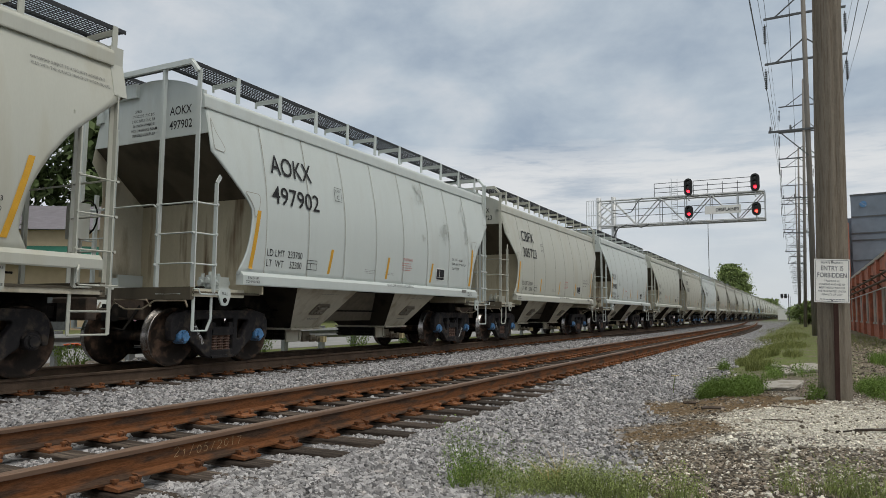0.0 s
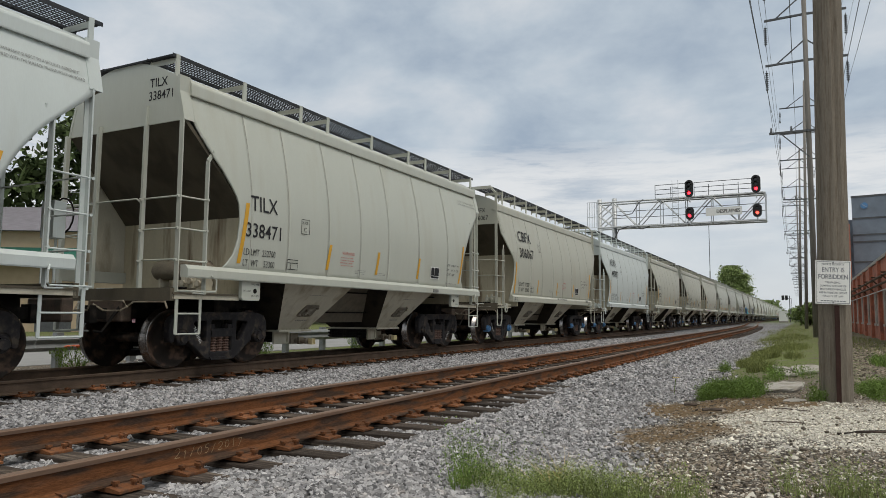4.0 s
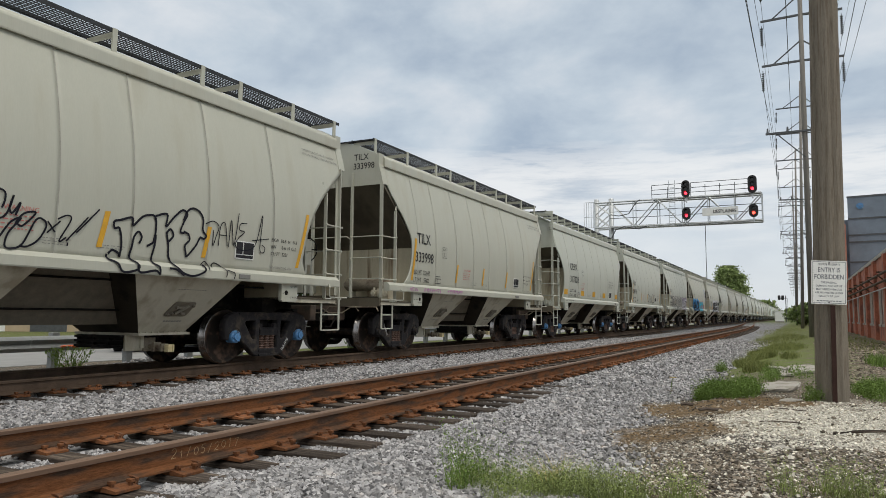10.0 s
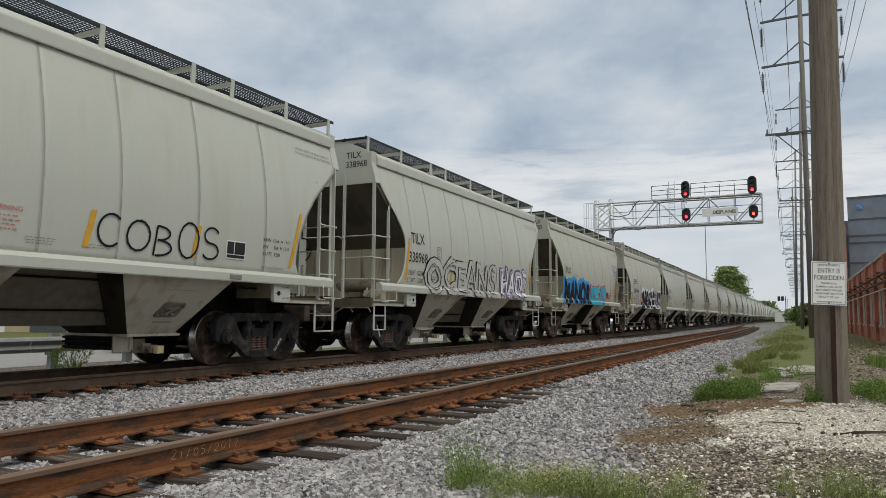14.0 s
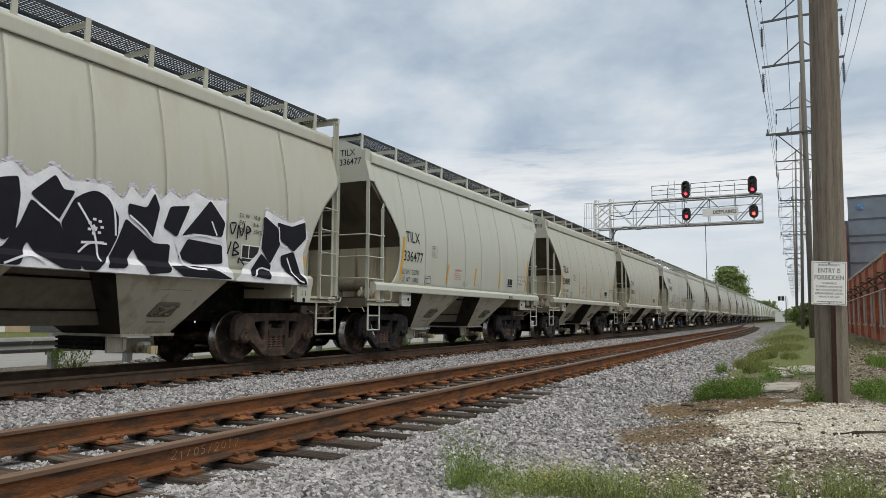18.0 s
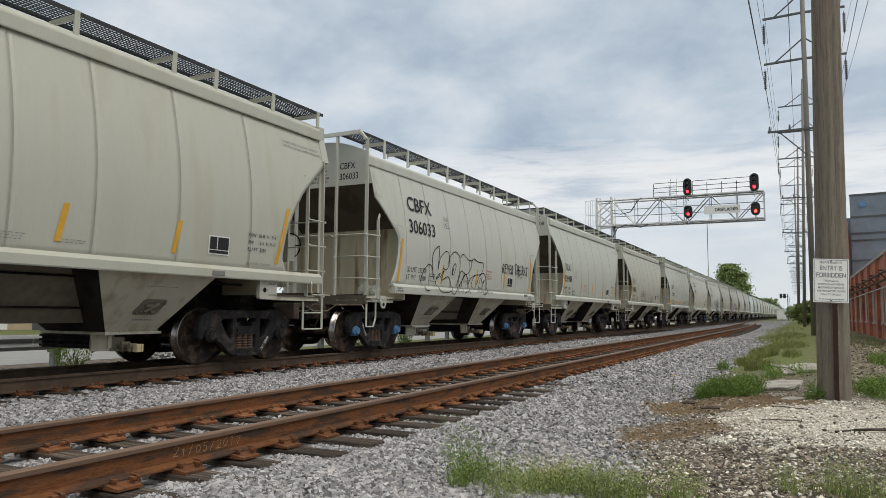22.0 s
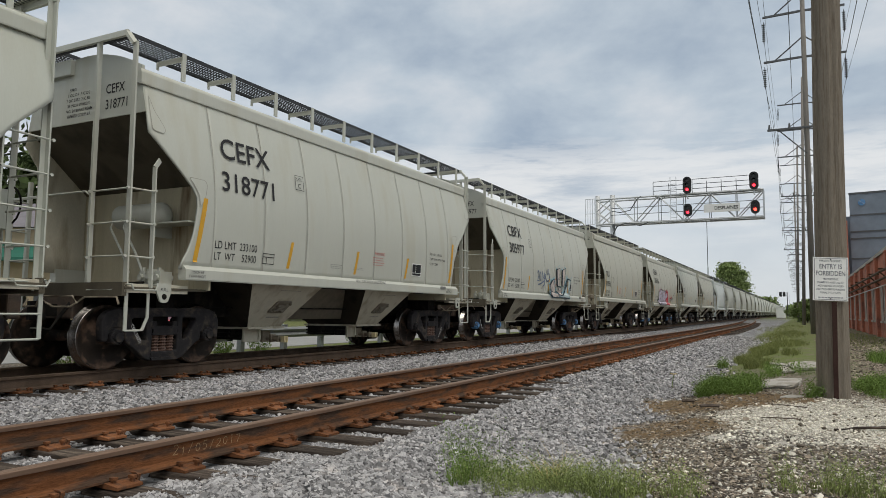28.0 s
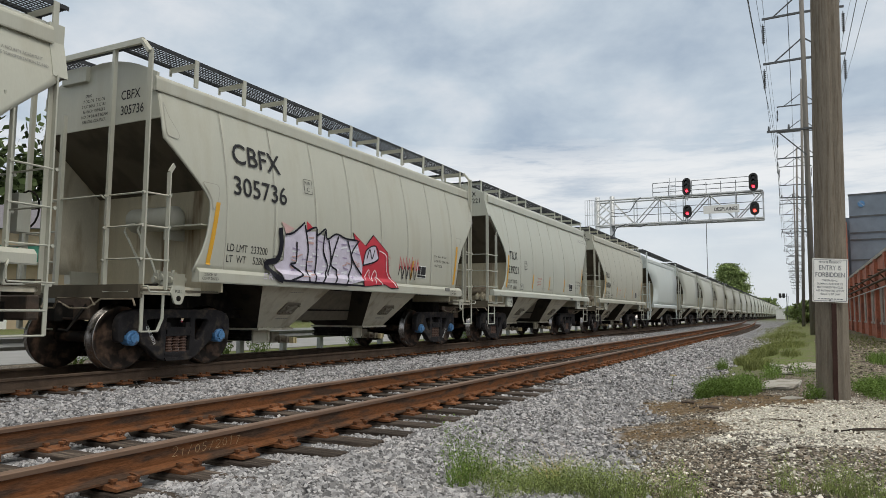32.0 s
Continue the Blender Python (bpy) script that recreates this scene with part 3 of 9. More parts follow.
build_track("siding", "rusty railway track on dark wooden ties", near_line, 1.0, (-1, 1), 199.0, 97.0, 46.0, (RUST, RAILHEAD))
build_track("main_track", "railway track under a passing freight train", lambda y: -MAIN, 0.0, (1,), 900.0, 56.0, 36.0, (RAILDARK, RAILDARK))


# ---- covered hopper cars ----
SIDE_Z = (1.60, 1.80, 2.10, 2.40, 2.67, 3.00, 3.40, 3.80, 4.20, 4.50)
SIDE_X = (1.575, 1.595, 1.615, 1.624, 1.625, 1.606, 1.555, 1.480, 1.385, 1.300)


def bulge(z):
    """Half the body's width at a height."""
    return float(np.interp(z, SIDE_Z, SIDE_X))


# the edge of the side sheet at an end, as (height, distance from the body's end)
EDGE = {
    "a": ((1.60, 0.60), (1.75, 0.66), (1.95, 0.77), (2.26, 0.85), (2.55, 0.88), (2.72, 0.90), (2.88, 0.80), (3.10, 0.57), (3.64, -0.02), (4.50, 0.0)),
    "b": ((1.60, 0.56), (1.69, 0.66), (1.79, 0.80), (1.95, 0.88), (2.15, 0.94), (2.45, 0.97), (2.74, 0.96), (2.94, 0.87), (3.32, 0.57), (3.46, 0.43), (3.60, 0.33), (3.81, 0.15), (4.02, 0.03), (4.50, 0.02)),
    "c": ((1.60, 0.66), (1.71, 0.72), (1.88, 0.81), (2.10, 0.86), (2.56, 0.86), (2.87, 0.76), (3.26, 0.50), (3.44, 0.36), (3.56, 0.20), (3.66, 0.15), (4.50, 0.06)),
}
# the same at the trailing end, which is cut back further
EDGE_TAIL = {
    "a": ((1.60, 1.34), (1.76, 1.33), (2.03, 1.28), (2.33, 1.23), (2.42, 1.19), (2.83, 0.96), (3.11, 0.62), (3.49, 0.22), (3.64, 0.03), (4.50, 0.03)),
    "b": ((1.60, 1.52), (1.75, 1.60), (1.82, 1.68), (2.07, 1.66), (2.41, 1.59), (2.68, 1.46), (2.91, 1.32), (3.25, 1.05), (3.45, 0.82), (3.88, 0.31), (4.0, 0.18), (4.50, 0.18)),
    "c": ((1.60, 1.18), (1.84, 1.24), (2.17, 1.21), (2.68, 0.98), (3.12, 0.65), (3.62, 0.08), (3.70, 0.06), (4.50, 0.06)),
}
# how far the trailing end's sills and roof stop short, and its corner and side posts behind the leading end
TAIL = {"a": 0.43, "b": 0.70, "c": 0.38}
ROOF_TAIL = {"a": 0.06, "b": 0.28, "c": 0.0}
TAIL_POSTS = {"a": (11.36, 10.80), "b": (11.10, 10.50), "c": (11.30, 10.66)}
# where the end wall stands out past the body's end, its lower edge, the foot of the slope and the roof's rise
NOSE = {"a": 0.0, "b": 0.13, "c": -0.12}
BULK_LOW = {"a": 3.955, "b": 4.0, "c": 3.66}
SLOPE_LOW = {"a": 3.02, "b": 2.57, "c": 2.89}
CROWN = {"a": 0.34, "b": 0.42, "c": 0.38}
# the corner ladders: corner post, inner post, side post, rungs
CORNER = {"a": (0.24, 0.57, 0.12), "b": (0.18, 0.57, 0.30), "c": (0.12, 0.71, 0.36)}
RUNGS = {"a": (1.68, 2.18, 2.68), "b": (1.23, 1.74, 2.24, 2.75), "c": (1.25, 1.71, 2.18, 2.65, 3.11)}
BRACKETS = {"a": [0.89 + 1.14 * i for i in range(10)], "b": (-0.10, 1.44, 3.05, 3.96, 5.68, 7.41, 8.32, 9.80, 11.20), "c": (0.58, 1.42, 2.42, 3.47, 4.52, 5.57, 6.68, 7.81, 8.85, 9.90, 10.85)}
SEAMS = {"a": (1.25, 2.47, 3.68, 4.90, 6.11, 7.33, 8.55, 9.76), "b": (1.25, 2.25, 3.50, 4.65, 5.80, 7.25, 8.83), "c": (1.50, 2.90, 4.30, 5.50, 6.70, 8.00, 9.54)}


def edge_at(kind, z, tail=False):
    zs, ds = zip(*(EDGE_TAIL if tail else EDGE)[kind])
    return float(np.interp(z, zs, ds))


def panel(left, right, pillow=0.006):
    zs = sorted(set([1.60 + 0.145 * i for i in range(21)]))
    zs[-1] = 4.50
    grid = []
    for z in zs:
        a, b = left(z), right(z)
        grid.append([(bulge(z) + pillow * math.sin(math.pi * min(1, max(0, u))) ** 0.5, a + (b - a) * u, z) for u in (0, 0.06, 0.2, 0.5, 0.8, 0.94, 1)])
    return sheet(grid, (-0.03, 0, 0))


def mirror_y(me, name):
    out = me.copy()
    out.name = name
    co = np.empty(len(out.vertices) * 3, np.float32)
    out.vertices.foreach_get("co", co)
    co = co.reshape(-1, 3)
    co[:, 1] *= -1
    out.vertices.foreach_set("co", co.ravel())
    out.flip_normals()
    return out


def both_ends(name, make, material, parent, label="", smooth=False, shift=0.0):
    """A part at the leading end and its mirror at the trailing end, moved inwards by shift."""
    one = part(name, make, material, parent, label, smooth)
    two = part(name, mirror_y(one.data, name), material, parent, label, smooth)
    two.location.y = -shift
    return one, two


def coil(bm, x, y, z0, z1, r, turns):
    for i in range(turns):
        z = z0 + (z1 - z0) * (i + 0.5) / turns
        h = (z1 - z0) / turns * 0.33
        ring = []
        for zz, rr in ((z - h, r * 0.82), (z, r), (z + h, r * 0.82)):
            ring.append([bm.verts.new((x + rr * math.cos(k * math.pi / 5), y + rr * math.sin(k * math.pi / 5), zz)) for k in range(10)])
        for a, b in zip(ring, ring[1:]):
            for k in range(10):
                bm.faces.new((a[k], a[(k + 1) % 10], b[(k + 1) % 10], b[k]))
    rod(bm, (x, y, z0), (x, y, z1), r * 0.7, 8)


def round_off(pts, r=0.03, n=3):
    """An outline with its corners rounded."""
    out = []
    for i, p in enumerate(pts):
        p, a, b = Vector(p), Vector(pts[i - 1]), Vector(pts[(i + 1) % len(pts)])
        u, v = a - p, b - p
        k = min(r, u.length * 0.45, v.length * 0.45)
        q0, q1 = p + u.normalized() * k, p + v.normalized() * k
        for j in range(n + 1):
            t = j / n
            out.append(tuple(q0 * (1 - t) ** 2 + p * 2 * t * (1 - t) + q1 * t * t))
    return out


def pierced(outlines, half, bevel, place):
    """A plate with holes: the first outline is its rim, the others are openings; place(u, v, w) sets it."""
    cu = bpy.data.curves.new("plate", "CURVE")
    cu.dimensions, cu.fill_mode = "2D", "BOTH"
    cu.extrude, cu.bevel_depth, cu.bevel_resolution = half - bevel, bevel, 1
    for pts in outlines:
        sp = cu.splines.new("POLY")
        sp.points.add(len(pts) - 1)
        for q, (u, v) in zip(sp.points, pts):
            q.co = (u, v, 0, 1)
        sp.use_cyclic_u = True
    ob = bpy.data.objects.new("plate", cu)
    me = bpy.data.meshes.new_from_object(ob)
    bm = bmesh.new()
    bm.from_mesh(me)
    bpy.data.objects.remove(ob)
    bpy.data.meshes.remove(me)
    bpy.data.curves.remove(cu)
    for w in bm.verts:
        w.co = place(*w.co)
    bmesh.ops.remove_doubles(bm, verts=bm.verts[:], dist=0.0005)
    bmesh.ops.recalc_face_normals(bm, faces=bm.faces[:])
    return bm


def side_frame(side):
    """The cast frame of a truck, centred on y = 0: a bowed truss with three openings and a pedestal over each bearing."""
    half = [(0.80, 0.915), (0.98, 0.885), (1.10, 0.80), (1.125, 0.66), (1.105, 0.45), (1.05, 0.45), (1.035, 0.58), (0.97, 0.65), (0.80, 0.65), (0.735, 0.58), (0.715, 0.42), (0.62, 0.37), (0.36, 0.155), (0.25, 0.13)]
    rim = round_off(half + [(-u, v) for u, v in half[::-1]], 0.06)
    window = [(0.335, 0.80), (0.62, 0.79), (0.655, 0.73), (0.44, 0.41), (0.335, 0.41)]
    holes = [round_off([(-0.265, 0.235), (0.265, 0.235), (0.265, 0.81), (-0.265, 0.81)], 0.05), round_off(window, 0.05), round_off([(-u, v) for u, v in window][::-1], 0.05)]
    bm = pierced([rim] + holes, 0.075, 0.02, lambda u, v, w: (side * (1.0 + w), u, v))
    # flanges along the top and the foot
    for pts in ([(-0.82, 0.885), (0.82, 0.885), (0.80, 0.925), (-0.80, 0.925)], [(-0.25, 0.115), (0.25, 0.115), (0.28, 0.16), (-0.28, 0.16)]):
        prism(bm, pts, *sorted((side * 0.90, side * 1.10)))
    # bolster end, its ledge and the wedges
    e, f = sorted((side * 0.80, side * 1.085))
    box(bm, e, f, -0.255, 0.255, 0.505, 0.535)
    box(bm, e, f, -0.235, 0.235, 0.535, 0.60)
    box(bm, e, f, -0.262, 0.262, 0.60, 0.645)
    for s in (-1, 1):
        box(bm, *sorted((side * 0.85, side * 1.06)), s * 0.20 - 0.045, s * 0.20 + 0.045, 0.645, 0.72)
        # bearing adapters under the pedestals
        prism(bm, [(s * 0.89 - 0.13, 0.54), (s * 0.89 + 0.13, 0.54), (s * 0.89 + 0.10, 0.66), (s * 0.89 - 0.10, 0.66)], *sorted((side * 0.92, side * 1.06)))
        rod(bm, (side * 1.07, s * 1.03, 0.86), (side * 1.082, s * 1.03, 0.86), 0.022, 6)
    # spring seat
    box(bm, e, f, -0.27, 0.27, 0.20, 0.236)
    return bm


def spring(side):
    bm = bmesh.new()
    coil(bm, side * 1.01, 0, 0.236, 0.508, 0.07, 6)
    return bm


WHEEL_RINGS = ((0.66, 0.10), (0.66, 0.16), (0.70, 0.17), (0.715, 0.39), (0.685, 0.43), (0.685, 0.518), (0.715, 0.516), (0.725, 0.494), (0.82, 0.489), (0.828, 0.479), (0.828, 0.435), (0.780, 0.405), (0.755, 0.20), (0.82, 0.17), (0.82, 0.09))


def wheel_mesh(side):
    bm = bmesh.new()
    lathe(bm, [(side * a, r) for a, r in WHEEL_RINGS], 36)
    return bm




def mark_bands(me):
    """The tread and the rim's face are worn bright."""
    me.materials.append(TREAD)
    for p in me.polygons:
        r = math.hypot(p.center[1], p.center[2])
        if r > 0.484 or (r > 0.462 and abs(p.normal[0]) < 0.8):
            p.material_index = 1
    return me


def arc_pipe(pts, r):
    return tube(pts, r)


WAY = 5.10
TRUCKS = {"a": (-HALF + 0.83, -HALF + 9.90), "b": (-HALF + 1.20, -HALF + 9.39), "c": (-HALF + 0.96, -HALF + 9.97)}


def walkway(detail):
    """A raised grating beside the hatches, from end to end."""
    bm = bmesh.new()
    y0, y1 = -HALF - 0.20, HALF + 0.02
    if detail:
        for i in range(10):
            x = 0.565 + 0.066 * i
            box(bm, x - 0.004, x + 0.004, y0, y1, WAY - 0.009, WAY + 0.009)
        for i in range(int((y1 - y0) / 0.066)):
            y = y0 + 0.066 * i
            box(bm, 0.555, 1.165, y - 0.005, y + 0.005, WAY - 0.004, WAY + 0.004)
        box(bm, 1.155, 1.168, y0, y1, WAY - 0.03, WAY + 0.03)
        box(bm, 0.55, 0.562, y0, y1, WAY - 0.03, WAY + 0.03)
    else:
        for i in range(7):
            x = 0.56 + 0.10 * i
            box(bm, x - 0.03, x + 0.03, y0, y1, WAY - 0.015, WAY + 0.015)
    return bm


def make_car(kind, detail):
    """A two-bay covered hopper; its leading end looks towards -y, the rail heads lie at z = 0."""
    car = thing("hopper_car", "pale covered hopper freight car rolling on its rails", "freight car", "cars of the freight train")
    paint = PAINT["grey"]
    low = BULK_LOW[kind]
    nose, foot, crown = NOSE[kind], SLOPE_LOW[kind], CROWN[kind]

    def roof_z(x):
        return 4.70 + crown * (1 - (x / 1.3) ** 2)
    H = HALF
    # body
    def lead(z):
        return -H + edge_at(kind, z)

    def tail(z):
        return H - edge_at(kind, z, True)

    def ends(name, make, material, parent, label="", smooth=False, shift=TAIL[kind]):
        return both_ends(name, make, material, parent, label, smooth, shift)
    roof_end = H - ROOF_TAIL[kind]
    if detail:
        seams = SEAMS[kind]
        part("side_panel", panel(lead, lambda z: -H + seams[0], 0.003), paint, car, "pale painted steel sheet", True)
        part("side_panel", panel(lambda z: -H + seams[-1], tail, 0.003), paint, car, "pale painted steel sheet", True)
        for a, b in zip(seams, seams[1:]):
            part("side_panel", panel(lambda z: -H + a, lambda z: -H + b, 0.002), paint, car, "", True)
        for d in seams:
            zs = [1.60 + 0.29 * i for i in range(11)]
            s = sheet([[(bulge(z) + 0.002, -H + d - 0.007, z), (bulge(z) + 0.005, -H + d, z), (bulge(z) + 0.002, -H + d + 0.007, z)] for z in zs], (-0.02, 0, 0))
            part("weld_seam", s, SEAM, car)
    else:
        grid = [[(bulge(z), lead(z) + (tail(z) - lead(z)) * u, z) for u in (0, 0.25, 0.5, 0.75, 1)] for z in (1.6, 1.9, 2.2, 2.5, 2.8, 3.1, 3.4, 3.7, 4.0, 4.3, 4.5)]
        part("side_sheet", sheet(grid, (-0.03, 0, 0)), paint, car, "", True)
    # on the far side the sheet reaches further over the end
    grid = [[(-bulge(z), min(lead(z), -H + 0.30) + (tail(z) - min(lead(z), -H + 0.30)) * u, z) for u in (0, 0.25, 0.5, 0.75, 1)] for z in (1.6, 1.9, 2.2, 2.5, 2.8, 3.1, 3.4, 3.7, 4.0, 4.3, 4.5)]
    part("side_sheet", sheet(grid, (0.03, 0, 0)), UNDER, car, "", True)
    # roof, its eaves and the hatch trough
    xs = [-1.30, -1.05, -0.7, -0.35, 0, 0.35, 0.7, 1.05, 1.30]
    part("roof", sheet([[(x, y, roof_z(x)) for x in xs] for y in (-H, -H / 2, 0, H / 2, roof_end)], (0, 0, -0.05)), paint, car, "", True)
    for s in (1, -1):
        bm = bmesh.new()
        prism(bm, [(s * 1.20, 4.49), (s * 1.31, 4.475), (s * 1.31, 4.455), (s * 1.362, 4.455), (s * 1.366, 4.475), (s * 1.358, 4.64), (s * 1.345, 4.675), (s * 1.32, 4.70), (s * 1.28, 4.715), (s * 1.20, 4.70)], -H - (0.07 if kind == "a" else -0.04), roof_end + (0.07 if kind == "a" else -0.02), "y")
        part("eave_beam", bm, paint, car)
    if detail:
        bm = bmesh.new()
        for i in range(10):
            y = -H + 0.9 + i * 1.08
            prism(bm, [(-0.36, 4.94), (0.36, 4.94), (0.30, 5.09), (-0.30, 5.09)], y - 0.46, y + 0.46, "y")
        part("roof_hatch", bm, paint, car, "row of roof hatch covers")
    # end bulkheads, slope sheets and the upright sheet over the truck
    arch = [(1.30 * (1 - i / 6), roof_z(1.30 * (1 - i / 6))) for i in range(7)]
    rim = [(bulge(low) - 0.01, low), (bulge(4.2) - 0.01, 4.2), (1.29, 4.50)] + arch
    bm = prism(bmesh.new(), rim + [(-u, v) for u, v in rim[::-1]][1:], -H - 0.02 - nose, -H + 0.03 - nose, "y")
    ends("bulkhead", bm, paint, car, shift=ROOF_TAIL[kind])
    if kind == "b":
        for s in (1, -1):
            grid = [[(s * (bulge(min(z, 4.5)) + 0.012), y, z) for y in (-H - nose - 0.03, -H - 0.05, -H + 0.05)] for z in (low, 4.2, 4.5, 4.76)]
            ends("end_strip", sheet(grid, (-s * 0.05, 0, 0)), paint, car, shift=ROOF_TAIL[kind])
    w0, w1 = bulge(low) - 0.02, 1.59
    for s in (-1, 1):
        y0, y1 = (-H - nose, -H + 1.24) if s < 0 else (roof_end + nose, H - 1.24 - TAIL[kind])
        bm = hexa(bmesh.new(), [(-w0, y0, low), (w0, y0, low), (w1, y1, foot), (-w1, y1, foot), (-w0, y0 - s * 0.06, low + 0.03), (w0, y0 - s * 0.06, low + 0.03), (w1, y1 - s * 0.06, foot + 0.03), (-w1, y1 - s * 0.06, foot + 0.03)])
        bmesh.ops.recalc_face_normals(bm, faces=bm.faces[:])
        # its colour holds grime and the shade below the overhang
        part("slope_sheet", bm, GRIMY_SHADED, car, "grimy sloping end sheet with shade in its colour")
    ends("end_sheet", slab(-1.58, 1.58, -H + 1.22, -H + 1.26, 1.22, foot + 0.02), STAINED, car, "rust-stained upright steel sheet")
    if detail and kind == "c":
        # a stiffener from the platform to the end wall
        for s in (1, -1):
            bm = box(bmesh.new(), -0.62, -0.47, s * (H - 0.14) - 0.05, s * (H - 0.14) + 0.05, 1.24, 4.86)
            prism(bm, [(-0.47, 3.66), (-0.05, 3.66), (-0.47, 3.25)], s * (H - 0.14) - 0.01, s * (H - 0.14) + 0.01, "y")
            part("stiffener", bm, paint, car)
    if detail and kind == "a":
        ends("end_box", slab(-0.92, -0.30, -H - 0.09, -H - 0.02, 4.70, 4.95), paint, car)
    # side sills, stub sills and end platforms
    for s in (1, -1):
        bm = bmesh.new()
        sill0 = {"a": 0.66, "b": -0.16, "c": 0.71}[kind]
        under = 1.43 if kind == "a" else 1.46
        prism(bm, [(s * 1.50, under + 0.01), (s * 1.655, under), (s * 1.665, under + 0.02), (s * 1.665, 1.60), (s * 1.60, 1.665), (s * 1.50, 1.665)], -H + sill0, H - sill0 - TAIL[kind], "y")
        part("side_sill", bm, paint, car)
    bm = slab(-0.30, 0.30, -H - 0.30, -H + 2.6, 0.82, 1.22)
    # wider box added to shut out daylight between truck and bay
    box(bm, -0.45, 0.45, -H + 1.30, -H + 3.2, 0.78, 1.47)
    ends("stub_sill", bm, SOOT_SHADED, car)
    ends("end_platform", slab(-1.45, 1.52, -H - 0.30, -H + 1.25, 1.20, 1.235), GRIMY_SHADED, car)
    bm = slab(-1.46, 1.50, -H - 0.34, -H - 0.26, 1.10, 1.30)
    ends("end_sill", bm, GRIMY_SHADED, car)
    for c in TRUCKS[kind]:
        part("bolster", slab(-1.05, 1.05, c - 0.18, c + 0.18, 0.92, 1.20), SOOT_SHADED, car)
    bm = bmesh.new()
    box(bm, -0.07, 0.07, -H - 0.62, -H - 0.28, 0.80, 0.98)
    prism(bm, [(-0.10, -H - 0.56), (0.14, -H - 0.56), (0.15, -H - 0.70), (0.03, -H - 0.735), (-0.13, -H - 0.68)], 0.74, 1.02, "z")
    ends("coupler", bm, SOOT_SHADED, car, "sooty steel knuckle coupler")
    if kind == "b":
        ends("side_box", slab(1.38, 1.50, -H - 0.30, -H + 1.14, 1.13, 1.20), UNDER, car)
        bm = bmesh.new()
        prism(bm, [(-H + 1.14, 1.135), (-H + 1.52, 1.135), (-H + 1.55, 1.165), (-H + 1.55, 1.48), (-H + 1.10, 1.50), (-H + 1.10, 1.18)], 1.52, 1.595)
    else:
        bm = slab(1.36, 1.50, -H - 0.30, -H + (0.86 if kind == "a" else 0.78), 1.15, 1.28)
        ends("side_box", bm, UNDER, car)
        bm = bmesh.new()
        prism(bm, [(-H + 0.24, 1.18), (-H + 0.31, 1.03), (-H + 0.35, 1.01), (-H + 0.42, 1.01), (-H + 0.46, 1.03), (-H + 0.52, 1.18), (-H + 0.50, 1.30), (-H + 0.24, 1.30)] if kind == "a" else [(-H + 0.80, 1.15), (-H + 1.18, 1.15), (-H + 1.20, 1.55), (-H + 0.72, 1.62)], *((1.50, 1.53) if kind == "a" else (1.60, 1.674)))
    pads = ends("jacking_pad", bm, paint, car)
    if detail:
        hole = {"a": 0.385, "b": 1.42, "c": 0.99}[kind]
        for p, s in zip(pads, (-1, 1)):
            x0 = {"a": 1.53, "b": 1.595, "c": 1.674}[kind]
            # a near-black disc on the pad, the hole's inner shade as its colour
            bm = lathe(bmesh.new(), [(x0 - 0.01, 0.045), (x0 + 0.004, 0.045)], 12)
            h = part("hole", bm, SOOT_SHADED, p)
            h.location = (0, s * (H - hole), {"a": 1.10, "b": 1.30, "c": 1.19}[kind])
    # ladders: three posts at each corner with rungs along the end and along the side
    rung_z = RUNGS[kind]
    top = {"a": 4.90, "b": 4.02, "c": 5.02}[kind]
    reach = {"a": 3.05, "b": 3.40, "c": 3.24}[kind]
    back, inner, side_d = CORNER[kind]
    for s in (1, -1):
        yy, ys = s * (H + back), s * (H - side_d)
        if s > 0:
            yy, ys = [d - H for d in TAIL_POSTS[kind]]
        if not detail:
            bm = bar(bmesh.new(), (1.44, yy, 0.60), (1.42, yy, top), 0.085, 0.085)
            bar(bm, (1.52, ys, 0.60), (1.50, ys, reach), 0.07, 0.07)
            bar(bm, (inner, yy, 1.15), (inner, yy, 4.25), 0.08, 0.07)
            for z in rung_z + (0.60,):
                rod(bm, (1.50, ys, z), (1.43, yy, z), 0.016, 4)
                rod(bm, (1.43, yy, z), (inner, yy, z), 0.016, 4)
            part("ladder", bm, paint, car)
            continue
        bm = bar(bmesh.new(), (1.44, yy, 1.13), (1.42, yy, top), 0.022, 0.085)
        bar(bm, (1.40, yy - s * 0.035, 1.13), (1.38, yy - s * 0.035, top), 0.085, 0.016)
        lad = part("ladder", bm, paint, car, "pale steel corner ladder")
        part("post", bar(bmesh.new(), (1.53, ys, 1.22), (1.52, ys, reach), 0.022, 0.075), paint, lad)
        bm = bar(bmesh.new(), (inner, yy, 1.22), (inner, yy, 4.32 if kind == "b" else 5.06), 0.05, 0.018)
        bar(bm, (inner + 0.02, yy + s * -0.03, 1.22), (inner + 0.02, yy + s * -0.03, 4.32 if kind == "b" else 5.06), 0.014, 0.055)
        part("post", bm, paint, lad)
        bm = bar(bmesh.new(), (1.52, ys, reach - 0.01), (1.49, ys - s * 0.11, reach + 0.13), 0.022, 0.075)
        if kind != "a":
            bar(bm, (1.49, ys - s * 0.11, reach + 0.12), (1.50, ys - s * 0.11, reach + 0.20), 0.022, 0.075)
        part("brace", bm, paint, lad, "bent upper end of the post")
        bolts = bmesh.new()
